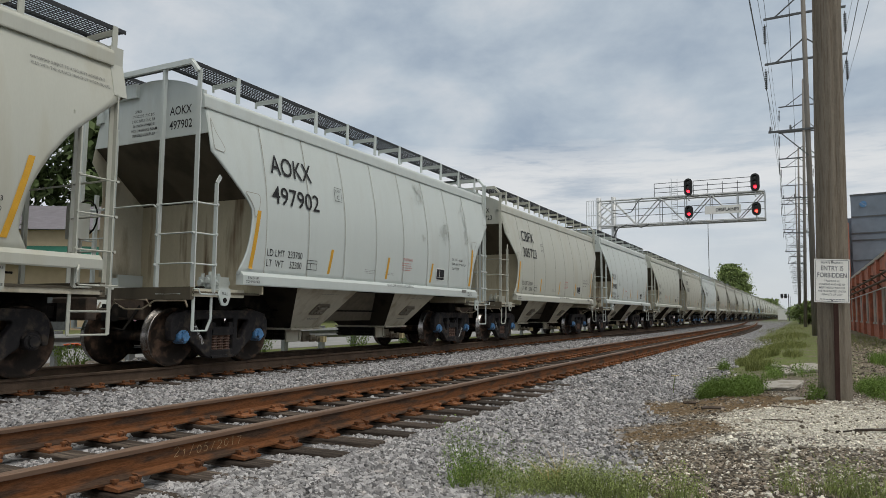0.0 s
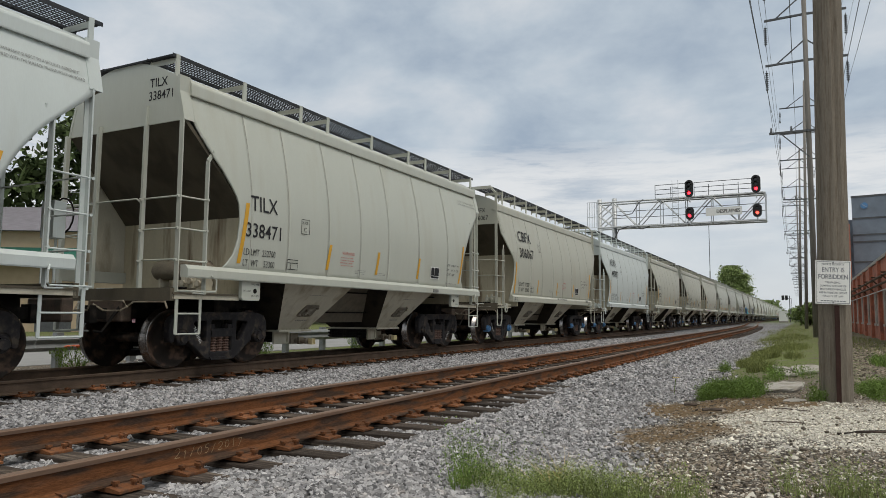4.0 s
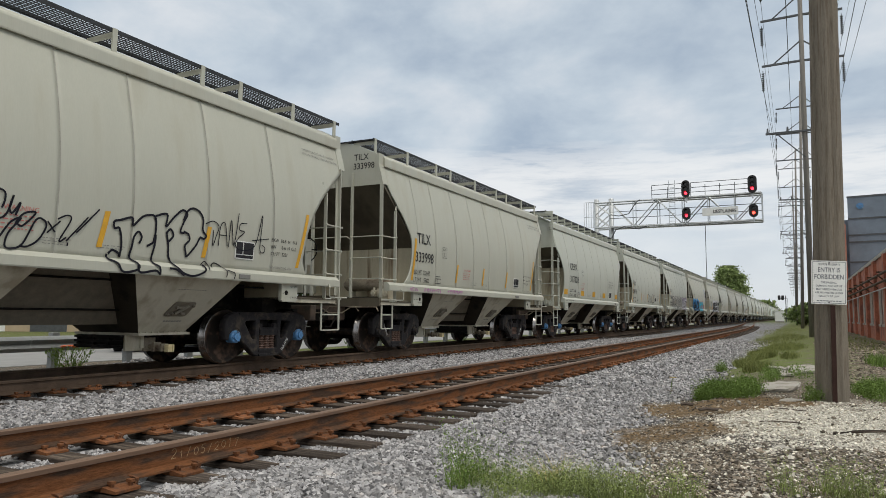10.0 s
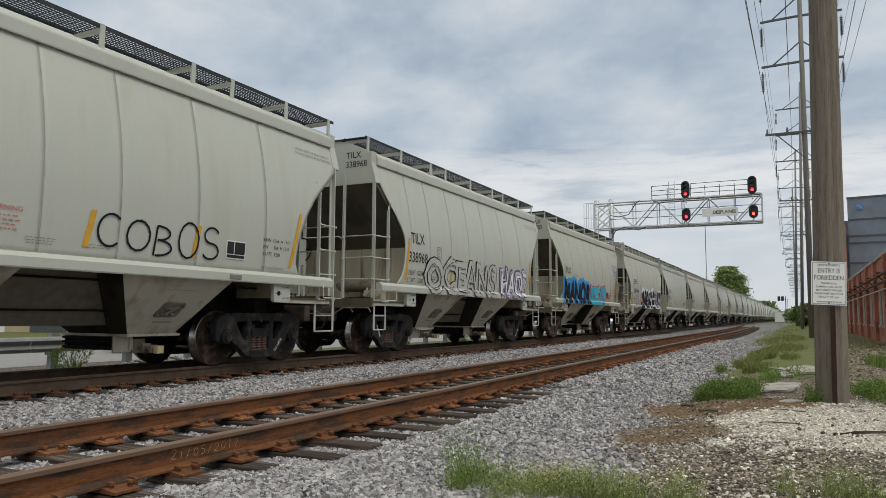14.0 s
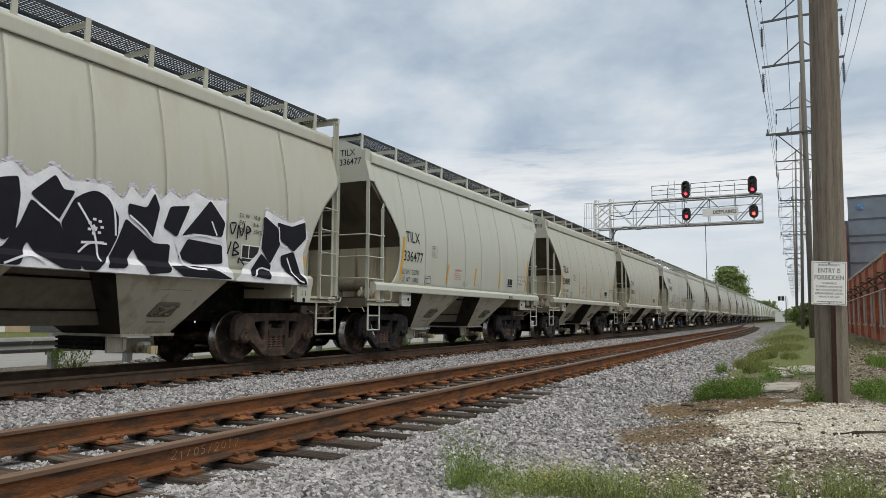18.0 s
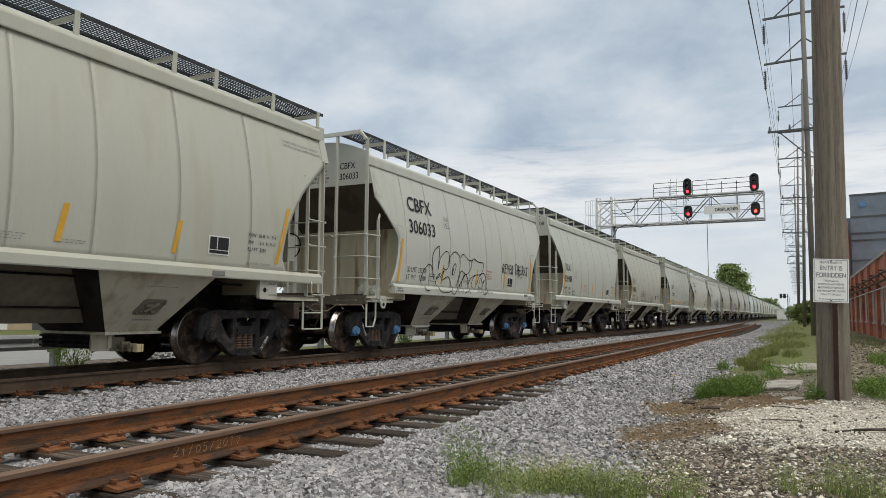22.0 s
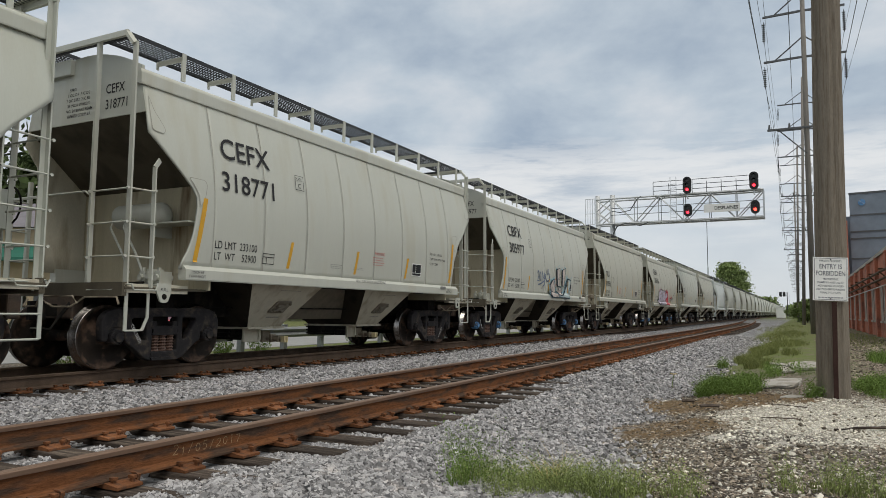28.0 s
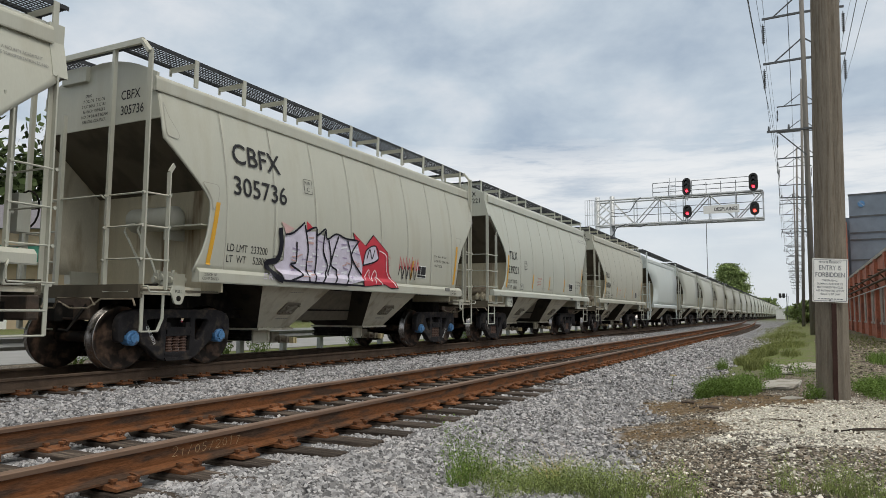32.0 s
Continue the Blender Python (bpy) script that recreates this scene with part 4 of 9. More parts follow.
        for z in rung_z:
            part("rung", rods([((1.46, yy, z), (1.55, ys, z - 0.01)), ((inner - 0.05, yy - s * 0.03, z + 0.015), (1.40, yy - s * 0.03, z + 0.015))], 0.0145), paint, lad)
            for x, y in ((1.45, yy + s * 0.05), (1.545, ys), (1.40, yy + s * 0.02), (inner, yy + s * 0.03)):
                rod(bolts, (x, y, z), (x + 0.03, y, z), 0.024, 6)
        part("bolt", bolts, paint, lad)
        # grab loops along the sill and the stirrup below
        if kind == "b":
            loop = [(1.47, yy, 1.25), (1.70, yy - s * 0.05, 1.25), (1.72, ys - s * 0.05, 1.25), (1.73, ys - s * 0.08, 1.28), (1.73, ys - s * 0.08, 1.44), (1.68, ys - s * 0.03, 1.50), (1.60, ys, 1.52)]
            part("grab_rail", tube(loop, 0.0145), paint, lad)
        else:
            for y0, y1 in ((-0.02, 0.40), ):
                loop = [(1.50, yy - s * y0, 1.27), (1.60, yy - s * y0, 1.27), (1.60, yy - s * (y0 + 0.04), 1.19), (1.60, yy - s * y1, 1.19), (1.60, yy - s * (y1 + 0.04), 1.27), (1.50, yy - s * (y1 + 0.04), 1.27)]
                part("grab_rail", tube(loop, 0.0145), paint, lad)
            loop = [(1.30, yy, 1.27), (1.30, yy + s * 0.09, 1.27), (1.28, yy + s * 0.09, 1.19), (0.72, yy + s * 0.09, 1.19), (0.70, yy + s * 0.09, 1.27), (0.70, yy, 1.27)]
            part("grab_rail", tube(loop, 0.0145), paint, lad)
        low_z = {"a": 0.60, "b": 0.58, "c": 0.52}[kind]
        st = bar(bmesh.new(), (1.47, yy, low_z), (1.47, yy, 1.24), 0.018, 0.055)
        if kind == "a":
            bar(st, (1.47, ys - s * 0.02, 1.20), (1.47, ys - s * 0.02, 0.78), 0.018, 0.045)
            bar(st, (1.47, ys - s * 0.02, 0.79), (1.47, ys + s * 0.07, low_z), 0.018, 0.045)
            rod(st, (1.47, yy, low_z), (1.47, ys + s * 0.07, low_z), 0.016)
        else:
            bar(st, (1.47, ys, low_z), (1.47, ys, 1.22), 0.018, 0.045)
            rod(st, (1.47, yy, low_z), (1.47, ys, low_z), 0.016)
            rod(st, (1.47, yy, low_z + 0.32), (1.47, ys, low_z + 0.32), 0.016)
        part("stirrup_step", st, paint, lad)
        top_rung = rung_z[-1]
        part("hand_rail", rods([((-1.4, yy, top_rung + 0.02), (inner - 0.12, yy, top_rung + 0.02)), ((inner - 0.12, yy, top_rung + 0.02), (inner - 0.03, yy, top_rung - 0.04))], 0.0145), paint, lad)
        if kind == "a":
            bm = bar(bmesh.new(), (1.41, yy, top - 0.04), (1.22, yy, WAY - 0.02), 0.10, 0.05)
            bar(bm, (1.24, yy, WAY - 0.03), (-1.24, yy, WAY - 0.03), 0.05, 0.09)
            bar(bm, (-1.22, yy, WAY - 0.02), (-1.41, yy, top - 0.04), 0.10, 0.05)
            part("top_frame", bm, paint, lad)
        elif kind == "c":
            bm = bar(bmesh.new(), (1.46, yy, WAY - 0.06), (-1.46, yy, WAY - 0.06), 0.05, 0.11)
            bar(bm, (1.46, yy - s * 0.04, WAY - 0.005), (-1.46, yy - s * 0.04, WAY - 0.005), 0.10, 0.014)
            part("top_frame", bm, paint, lad)
        bm = bar(bmesh.new(), (-1.44, yy, 0.60), (-1.42, yy, top), 0.07, 0.07)
        bar(bm, (-inner, yy, 1.15), (-inner, yy, 4.1), 0.065, 0.065)
        bar(bm, (-1.52, ys, 0.60), (-1.50, ys, reach), 0.06, 0.06)
        for z in rung_z + (0.60,):
            rod(bm, (-1.5, ys, z), (-1.44, yy, z), 0.0145)
            rod(bm, (-1.44, yy, z), (-inner, yy, z), 0.0145)
        part("far_ladder", bm, paint, car)
    # walkways on brackets
    ways = []
    wm = None
    for s in (1, -1):
        if wm is None:
            w = part("walkway", walkway(detail), GRATE, car, "dark steel grating walkway")
            wm = w.data
        else:
            w = part("walkway", wm, GRATE, car, "dark steel grating walkway")
            w.scale = (-1, 1, 1)
        ways.append(w)
    for w in ways[:1] if detail else ():
        shared = None
        for d in BRACKETS[kind]:
            y = -H + d
            if shared is None:
                bm = box(bmesh.new(), 1.155, 1.185, -0.04, 0.04, 4.66, WAY + 0.03)
                bar(bm, (1.16, 0, WAY - 0.055), (0.55, 0, WAY - 0.055), 0.014, 0.09)
                box(bm, 0.54, 0.565, -0.02, 0.02, 4.95, WAY)
                p = part("bracket", bm, paint, w)
                shared = p.data
            else:
                p = part("bracket", shared, paint, w)
            p.location = (0, y, 0)
    if detail:
        bm = bmesh.new()
        for i in range(6):
            box(bm, -1.16, 1.16, -H - 0.20 + 0.03 * i, -H - 0.192 + 0.03 * i, WAY - 0.015, WAY + 0.012)
        for i in range(30):
            box(bm, -1.15 + 0.077 * i, -1.14 + 0.077 * i, -H - 0.20, -H - 0.03, WAY - 0.01, WAY + 0.01)
        ends("cross_walk", bm, GRATE, car, shift=0.2)
    # hopper bays with their gates
    for c in (-2.13, 1.52):
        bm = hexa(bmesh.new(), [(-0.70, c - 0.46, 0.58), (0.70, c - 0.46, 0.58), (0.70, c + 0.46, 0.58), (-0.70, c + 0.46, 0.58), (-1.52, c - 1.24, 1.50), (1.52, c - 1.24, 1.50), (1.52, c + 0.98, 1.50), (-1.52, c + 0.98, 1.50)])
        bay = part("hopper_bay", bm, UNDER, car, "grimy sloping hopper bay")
        # the end slopes and floor carry their shade in a near-black colour
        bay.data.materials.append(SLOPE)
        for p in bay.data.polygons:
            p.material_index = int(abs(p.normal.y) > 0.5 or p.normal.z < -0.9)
        if detail:
            bm = box(bmesh.new(), -0.78, 0.78, c - 0.52, c + 0.52, 0.545, 0.585)
            for i in range(9):
                rod(bm, (0.745, c - 0.46 + 0.115 * i, 0.57), (0.745, c - 0.46 + 0.115 * i, 0.605), 0.016, 5)
            part("flange", bm, UNDER, bay)
            # the gate's cross frame, its side plate and the shaft that opens it
            g0, g1, gs = (c - 0.37, c + 0.11, c + 0.26) if c < 0 else (c - 0.56, c - 0.20, c - 0.10)
            # the leading face's shade is put into the frame's near-black colour
            bm = bmesh.new()
            for z in (0.35, 0.43, 0.50):
                box(bm, -0.66, 0.48, g0 - 0.05, g0 + 0.01, z, z + 0.035)
            box(bm, -0.60, 0.46, g0 + 0.012, g1, 0.33, 0.545)
            for x in (-0.62, -0.25, 0.12):
                box(bm, x, x + 0.05, g0 - 0.03, g0 + 0.005, 0.33, 0.545)
            part("gate_frame", bm, SOOT_SHADED, bay)
            bm = slab(0.48, 0.53, g0, g1, 0.29, 0.545, 0.012)
            box(bm, 0.531, 0.56, g1 - 0.09, g1 - 0.03, 0.33, 0.52)
            part("gate_plate", bm, UNDER, bay)
            bm = rods([((0.40, gs, 0.36), (0.96, gs, 0.34)), ((-0.96, gs, 0.34), (-0.5, gs, 0.36))], 0.045, 8)
            box(bm, 0.50, 0.56, gs - 0.13, gs + 0.10, 0.28, 0.50)
            box(bm, 0.68, 0.73, gs - 0.075, gs + 0.075, 0.28, 0.43)
            box(bm, 0.86, 0.90, gs - 0.065, gs + 0.065, 0.285, 0.41)
            rod(bm, (-0.50, gs, 0.36), (0.40, gs, 0.36), 0.03, 6)
            part("gate_shaft", bm, GREASE, bay)
            bm = box(bmesh.new(), 0.96, 1.03, gs - 0.06, gs + 0.06, 0.28, 0.40)
            box(bm, 1.03, 1.05, gs - 0.06, gs - 0.035, 0.28, 0.40)
            box(bm, 1.03, 1.05, gs + 0.035, gs + 0.06, 0.28, 0.40)
            part("capstan", bm, STRAWPAINT, bay, "yellowed capstan socket")
            # a vibrator bracket bolted to the slope: a rounded plate with lugs
            up = Vector((0.82, 0, 0.92)).normalized()
            outward = Vector((0.92, 0, -0.82)).normalized()
            base = Vector((1.06, c + 0.02, 0.98)) + outward * 0.012
            plate = round_off([(-0.25, -0.15), (0.20, -0.15), (0.27, 0.15), (-0.16, 0.15)], 0.05)

            def lay(u, v, w, base=base, up=up, outward=outward):
                return base + Vector((0, u, 0)) + up * v + outward * w
            vib = part("vibrator_bracket", pierced([plate], 0.012, 0.003, lay), BRACKET, bay, "dark greasy bracket")
            lug = bmesh.new()
            for du, dv in ((-0.10, 0.06), (0.12, 0.07), (-0.12, -0.08), (0.08, -0.08), (-0.20, -0.10), (0.21, 0.10)):
                rod(lug, lay(du, dv, 0.0), lay(du, dv, 0.05), 0.024, 6)
            bar(lug, lay(-0.08, -0.07, 0.035), lay(0.10, 0.09, 0.035), 0.05, 0.04)
            bar(lug, lay(-0.12, 0.05, 0.03), lay(0.02, 0.06, 0.03), 0.04, 0.035)
            bar(lug, lay(0.02, -0.06, 0.03), lay(0.12, -0.07, 0.03), 0.04, 0.035)
            part("lug", lug, BRACKET, vib)

            def slope(u, v, c=c):
                z = 0.86 + v
                return (0.70 + (z - 0.58) / 0.92 * 0.82 + 0.006, c + 0.36 + u, z)
            bm = bmesh.new()
            for i in range(11):
                q, r2 = slope(-0.62 + 0.055 * i, 0.42), slope(-0.62 + 0.055 * i + 0.035, 0.42)
                bm.faces.new([bm.verts.new(p) for p in (q, r2, (r2[0] + 0.009, r2[1], r2[2] + 0.01), (q[0] + 0.009, q[1], q[2] + 0.01))])
            for i in range(7):
                q, r2 = slope(-0.50 + 0.055 * i, -0.10), slope(-0.50 + 0.055 * i + 0.035, -0.10)
                bm.faces.new([bm.verts.new(p) for p in (q, r2, (r2[0] + 0.022, r2[1], r2[2] + 0.025), (q[0] + 0.022, q[1], q[2] + 0.025))])
            part("stencil", bm, GREYINK, bay)

    # the ridge between the bays hides the centre sill
    bm = hexa(bmesh.new(), [(-0.35, -1.66, 0.72), (0.35, -1.66, 0.72), (0.35, 1.02, 0.72), (-0.35, 1.02, 0.72), (-0.95, -1.20, 1.5), (0.95, -1.20, 1.5), (0.95, 0.35, 1.5), (-0.95, 0.35, 1.5)])
    part("centre_sheet", bm, BRACKET, car)
    # trucks
    shared = {}
    for c in TRUCKS[kind]:
        for side in (1, -1) if detail else (1,):
            key = ("frame", side)
            if key not in shared:
                f = part("side_frame", side_frame(side), CAST, car, "dark cast steel truck side frame")
                shared[key] = f.data
            else:
                f = part("side_frame", shared[key], CAST, car, "dark cast steel truck side frame")
            f.location = (0, c, 0)
            if detail and side > 0:
                for dy in (-0.145, 0.0, 0.145):
                    sp = part("spring", shared["spring"] if "spring" in shared else spring(side), SPRING, f)
                    shared["spring"] = sp.data
                    sp.location = (0, dy, 0)
        if "bolster" not in shared:
            bm = slab(-0.9, 0.9, -0.2, 0.2, 0.50, 0.85)
            for a in (-1, 1):
                prism(bm, [(-0.72, a * 0.42), (0.72, a * 0.42), (0.70, a * 0.36), (0, a * 0.22), (-0.70, a * 0.36)], 0.30, 0.42, "z")
                box(bm, 0.70, 0.80, a * 0.42 - 0.04, a * 0.42 + 0.04, 0.26, 0.62)
                box(bm, -0.80, -0.70, a * 0.42 - 0.04, a * 0.42 + 0.04, 0.26, 0.62)
            b = part("truck_bolster", bm, SOOT_SHADED, car, "sooty bolster with shade in its colour, and its brake beams")
            shared["bolster"] = b.data
        else:
            b = part("truck_bolster", shared["bolster"], SOOT_SHADED, car, "sooty bolster with shade in its colour, and its brake beams")
        b.location = (0, c, 0)
        for a in (-0.89, 0.89):
            if "axle" not in shared:
                bm = wheel_mesh(-1)
                lathe(bm, [(-0.99, 0.07), (-0.70, 0.09), (0, 0.085), (0.70, 0.09), (0.99, 0.07)], 12)
                if not detail:
                    lathe(bm, WHEEL_RINGS, 20)
                ax = part("wheelset", bm, WHEEL, car, "steel wheelset with bright worn treads", True)
                shared["axle"] = mark_bands(ax.data)
            else:
                ax = part("wheelset", shared["axle"], WHEEL, car, "steel wheelset with bright worn treads")
            ax.location = (0, c + a, 0.492)
            for side in (1,) if detail else ():
                key = ("wheel", side)
                if key not in shared:
                    wob = part("wheel", wheel_mesh(side), WHEEL, ax, "", True)
                    shared[key] = mark_bands(wob.data)
                else:
                    part("wheel", shared[key], WHEEL, ax)
            if detail:
                if "cap" not in shared:
                    bm = lathe(bmesh.new(), [(0.94, 0.115), (1.10, 0.115), (1.115, 0.10), (1.115, 0.075), (1.15, 0.07), (1.15, 0.02)], 14)
                    for k in range(3):
                        q = 2 * math.pi * k / 3
                        rod(bm, (1.11, 0.088 * math.cos(q), 0.088 * math.sin(q)), (1.135, 0.088 * math.cos(q), 0.088 * math.sin(q)), 0.016, 6)
                    shared["cap"] = part("bearing_cap", bm, CAST, ax).data
                else:
                    part("bearing_cap", shared["cap"], CAST, ax)
    if kind == "a" and detail:
        for plate in ([(0.70, 3.06), (1.04, 3.06), (1.08, 2.98), (1.04, 2.78), (0.95, 2.62), (0.925, 2.66), (0.915, 2.79), (0.82, 2.93)], [(0.04, 4.24), (0.05, 3.68), (0.26, 3.66), (0.30, 3.72), (0.26, 3.80), (0.12, 4.0)]):
            for far in (False, True):
                pts = [(2 * H - d - (0.30 if z < 3.2 else 0.03), z) for d, z in plate][::-1] if far else plate
                pts = round_off(pts, 0.05)
                g = patch(car, "gusset", pts, paint, 0.010)
                strokes(g, "weld_bead", [pts + pts[:1]], 0.012, SEAM, 0.011)
        part("conduit", rods([((1.62, -H + 0.9, 1.44), (1.62, H - 0.9, 1.44))], 0.016, 6), paint, car)
    if kind == "a":
        # this kind stands a little lower
        for ob in car.children:
            if ob.name.split(".")[0] in ("side_panel", "weld_seam", "side_sheet", "roof", "roof_hatch", "eave_beam", "bulkhead", "side_sill", "slope_sheet", "gusset"):
                ob.location.z -= 0.065 + (0.07 if ob.name.startswith(("roof", "eave_beam")) else 0)
    if detail:
        # brake gear: an air tank at the leading end, a hand wheel at the trailing one
        bm = lathe(bmesh.new(), [(-0.62, 0.10), (-0.52, 0.21), (0.46, 0.21), (0.56, 0.10)], 16)
        high = kind != "b"
        tank = part("air_reservoir", bm, paint if high else GREASE, car, "painted air tank", True)
        tank.location = (0.36 if high else 0.42, -H + 0.90, 2.46 if high else 1.66)
        if not high:
            tank.scale = (1.2, 0.8, 0.8)
        if high:
            bm = slab(0.62, 1.52, -H + 0.80, -H + 1.22, 2.30, 2.325)
            box(bm, 0.66, 0.69, -H + 0.80, -H + 1.22, 2.10, 2.55)
            part("tank_shelf", bm, paint, car)
            for x in (-0.10, 0.22):
                part("brake_hose", tube([(x + 0.18, -H + 0.70, 2.38), (x + 0.02, -H + 0.66, 2.36), (x, -H + 0.64, 2.25), (x + 0.30, -H + 0.66, 1.80), (x + 0.42, -H + 0.7, 1.5)], 0.02), paint, car)
        else:
            bm = bmesh.new()
            for x in (-0.1, 0.7):
                box(bm, x, x + 0.04, -H + 0.80, -H + 1.0, 1.23, 1.52)
            part("tank_shelf", bm, UNDER, car)
            part("brake_hose", tube([(0.95, -H + 0.85, 1.62), (1.06, -H + 0.75, 1.56), (1.12, -H + 0.75, 1.44), (1.05, -H + 0.75, 1.26)], 0.02), SOOT_SHADED, car)
        bm = bmesh.new()
        for dx, dz in ((0.0, 0.0), (0.17, 0.03), (0.36, -0.01)):
            box(bm, 0.66 + dx, 0.78 + dx, -H + 0.62, -H + 0.86, 1.30 + dz, 1.52 + dz)
            rod(bm, (0.72 + dx, -H + 0.58, 1.42 + dz), (0.72 + dx, -H + 0.90, 1.42 + dz), 0.055, 8)
            rod(bm, (0.72 + dx, -H + 0.66, 1.52), (0.72 + dx, -H + 0.66, 1.58 + dz), 0.03, 6)
        box(bm, 0.60, 1.20, -H + 0.60, -H + 0.92, 1.235, 1.30)
        part("brake_valve", bm, UNDER if kind == "b" else paint, car, "cluster of brake valves")
        part("slack_rod", rods([((-0.5, -H + 0.55, 1.32), (0.9, -H + 0.52, 1.33)), ((-0.9, -H + 0.35, 1.27), (0.6, -H + 0.3, 1.27))], 0.022), SOOT_SHADED, car)
        # uncoupling levers bent along the end sills
        for s in (1, -1):
            lever = [(1.52, s * (H + 0.40), 0.98), (1.45, s * (H + 0.38), 1.08), (0.75, s * (H + 0.38), 1.08), (0.55, s * (H + 0.46), 0.94), (0.20, s * (H + 0.50), 0.94), (0.10, s * (H + 0.62), 1.04)]
            part("uncoupling_lever", tube(lever, 0.016), GREASE, car)
            part("draft_casting", slab(-0.42, 0.42, s * (H + 0.24) - 0.1, s * (H + 0.24) + 0.1, 0.76, 1.12, 0.03), RUSTY, car, "rusty coupler casting")
        bm = bmesh.new()
        for i in range(16):
            a, b = 2 * math.pi * i / 16, 2 * math.pi * (i + 1) / 16
            rod(bm, (0.25 + 0.27 * math.cos(a), H + 0.18, 2.35 + 0.27 * math.sin(a)), (0.25 + 0.27 * math.cos(b), H + 0.18, 2.35 + 0.27 * math.sin(b)), 0.014, 5)
        for i in range(3):
            a = 2 * math.pi * i / 3
            rod(bm, (0.25, H + 0.16, 2.35), (0.25 + 0.27 * math.cos(a), H + 0.18, 2.35 + 0.27 * math.sin(a)), 0.014, 5)
        part("brake_wheel", bm, SOOT_SHADED, car, "black spoked hand brake wheel")
        bm = box(bmesh.new(), 0.10, 0.40, H - 0.05, H + 0.14, 2.0, 2.55)
        rod(bm, (0.25, H + 0.1, 2.0), (0.25, H + 0.1, 1.2), 0.02)
        part("brake_housing", bm, paint, car)
        # hoses and rods under the ends
        bm = arc_pipe([(0.35, -H - 0.32, 1.0), (0.36, -H - 0.5, 0.78), (0.34, -H - 0.62, 0.60), (0.25, -H - 0.70, 0.62)], 0.025)
        part("air_hose", bm, SOOT_SHADED, car)
        bm = rods([((0.6, -H + 1.0, 0.95), (0.6, H - 1.0, 0.95)), ((0.9, -H + 1.3, 1.40), (0.9, H - 1.3, 1.40))], 0.018)
        part("brake_pipe", bm, SOOT_SHADED, car)
    return car


def skin(z):
    """Half the width at a height, the sill's face included."""
    if z < 1.60:
        return 1.668
    return max(bulge(z), 1.668 - (z - 1.60)) if z < 1.68 else bulge(z)


def on_side(car, name, body, cap, ds, z, material, width=1.0, bold=0.006, space=1.0, lift=0.0115):
    """Writing along the body's side, from a distance behind its leading end."""
    y0 = -HALF + ds
    me = letters(body, cap, lambda u, v: (bulge(z + v) + lift, y0 + u, z + v), width, bold, space)
    return part(name, me, material, car)


def on_end(car, name, body, cap, x, z, width=1.0, nose=0.0):
    """Writing on the leading end wall; several rows become one mesh."""
    if not isinstance(body, str):
        bm = bmesh.new()
        for i, row in enumerate(body):
            bm.from_mesh(letters(row, cap, lambda u, v: (x + 0.03 * (i % 2) + u, -HALF - 0.024 - nose, z - 0.087 * i + v), width, 0.004))
        return part(name, bm, BLACK, car)
    me = letters(body, cap, lambda u, v: (x + u, -HALF - 0.024 - nose, z + v), width, 0.008)
    return part(name, me, BLACK, car)


def patch(car, name, pts, material, lift=0.012):
    """A thin decal: an outline of (distance, height) pairs, cut into bands that follow the side."""
    bm = bmesh.new()
    bm.faces.new([bm.verts.new((0, -HALF + d, z)) for d, z in pts])
    zs = [z for _, z in pts]
    cuts = int((max(zs) - min(zs)) / 0.12)
    for i in range(1, cuts + 1):
        bmesh.ops.bisect_plane(bm, geom=bm.verts[:] + bm.edges[:] + bm.faces[:], plane_co=(0, 0, min(zs) + (max(zs) - min(zs)) * i / (cuts + 1)), plane_no=(0, 0, 1))
    for cut in (1.60, 1.68):
        bmesh.ops.bisect_plane(bm, geom=bm.verts[:] + bm.edges[:] + bm.faces[:], plane_co=(0, 0, cut), plane_no=(0, 0, 1))
    for v in bm.verts:
        v.co.x = skin(v.co.z) + lift
    for f in bm.faces:
        f.normal_update()
        if f.normal.x < 0:
            f.normal_flip()
    return part(name, bm, material, car)


def strokes(car, name, lines, w, material, lift=0.016):
    """Sprayed lines: flat ribbons that follow the side, each a hair above the last."""
    v, f = [], []
    for n, line in enumerate(lines):
        line = [p for i, p in enumerate(line) if i == 0 or math.dist(p, line[i - 1]) > 1e-4]
        up = lift + 0.0007 * (n % 12)
        for i, (a, b) in enumerate(line):
            before, after = line[max(0, i - 1)], line[min(len(line) - 1, i + 1)]
            dx, dz = after[0] - before[0], after[1] - before[1]
            k = math.hypot(dx, dz) or 1
            e = 0.3 * w * ((i == len(line) - 1) - (i == 0))
            a, b = a + dx / k * e, b + dz / k * e
            nx, nz = -dz / k * w / 2, dx / k * w / 2
            for p, q in ((a + nx, b + nz), (a - nx, b - nz)):
                v.append((skin(q) + up, -HALF + p, q))
            if i:
                m = len(v)
                f.append((m - 4, m - 3, m - 1, m - 2))
    return part(name, soup(v, f, name), material, car)


def rule_lines(car, name, ds, z, rows, w, h, material, step=1.9):
    """Small print too small to read: thin broken bars."""
    rng = random.Random(round(ds * 100 + z * 10))
    v, f = [], []
    for r in range(rows):
        zz = z - r * h * step
        d = ds + rng.uniform(0, 0.05)
        while d < ds + w * rng.uniform(0.8, 1.0):
            e = d + rng.uniform(0.015, 0.07)
            i = len(v)
            for p, q in ((d, zz), (e, zz), (e, zz + h), (d, zz + h)):
                v.append((bulge(q) + 0.011, -HALF + p, q))
            f.append((i, i + 1, i + 2, i + 3))
            d = e + rng.uniform(0.012, 0.03)
    return part(name, soup(v, f, name), material, car)


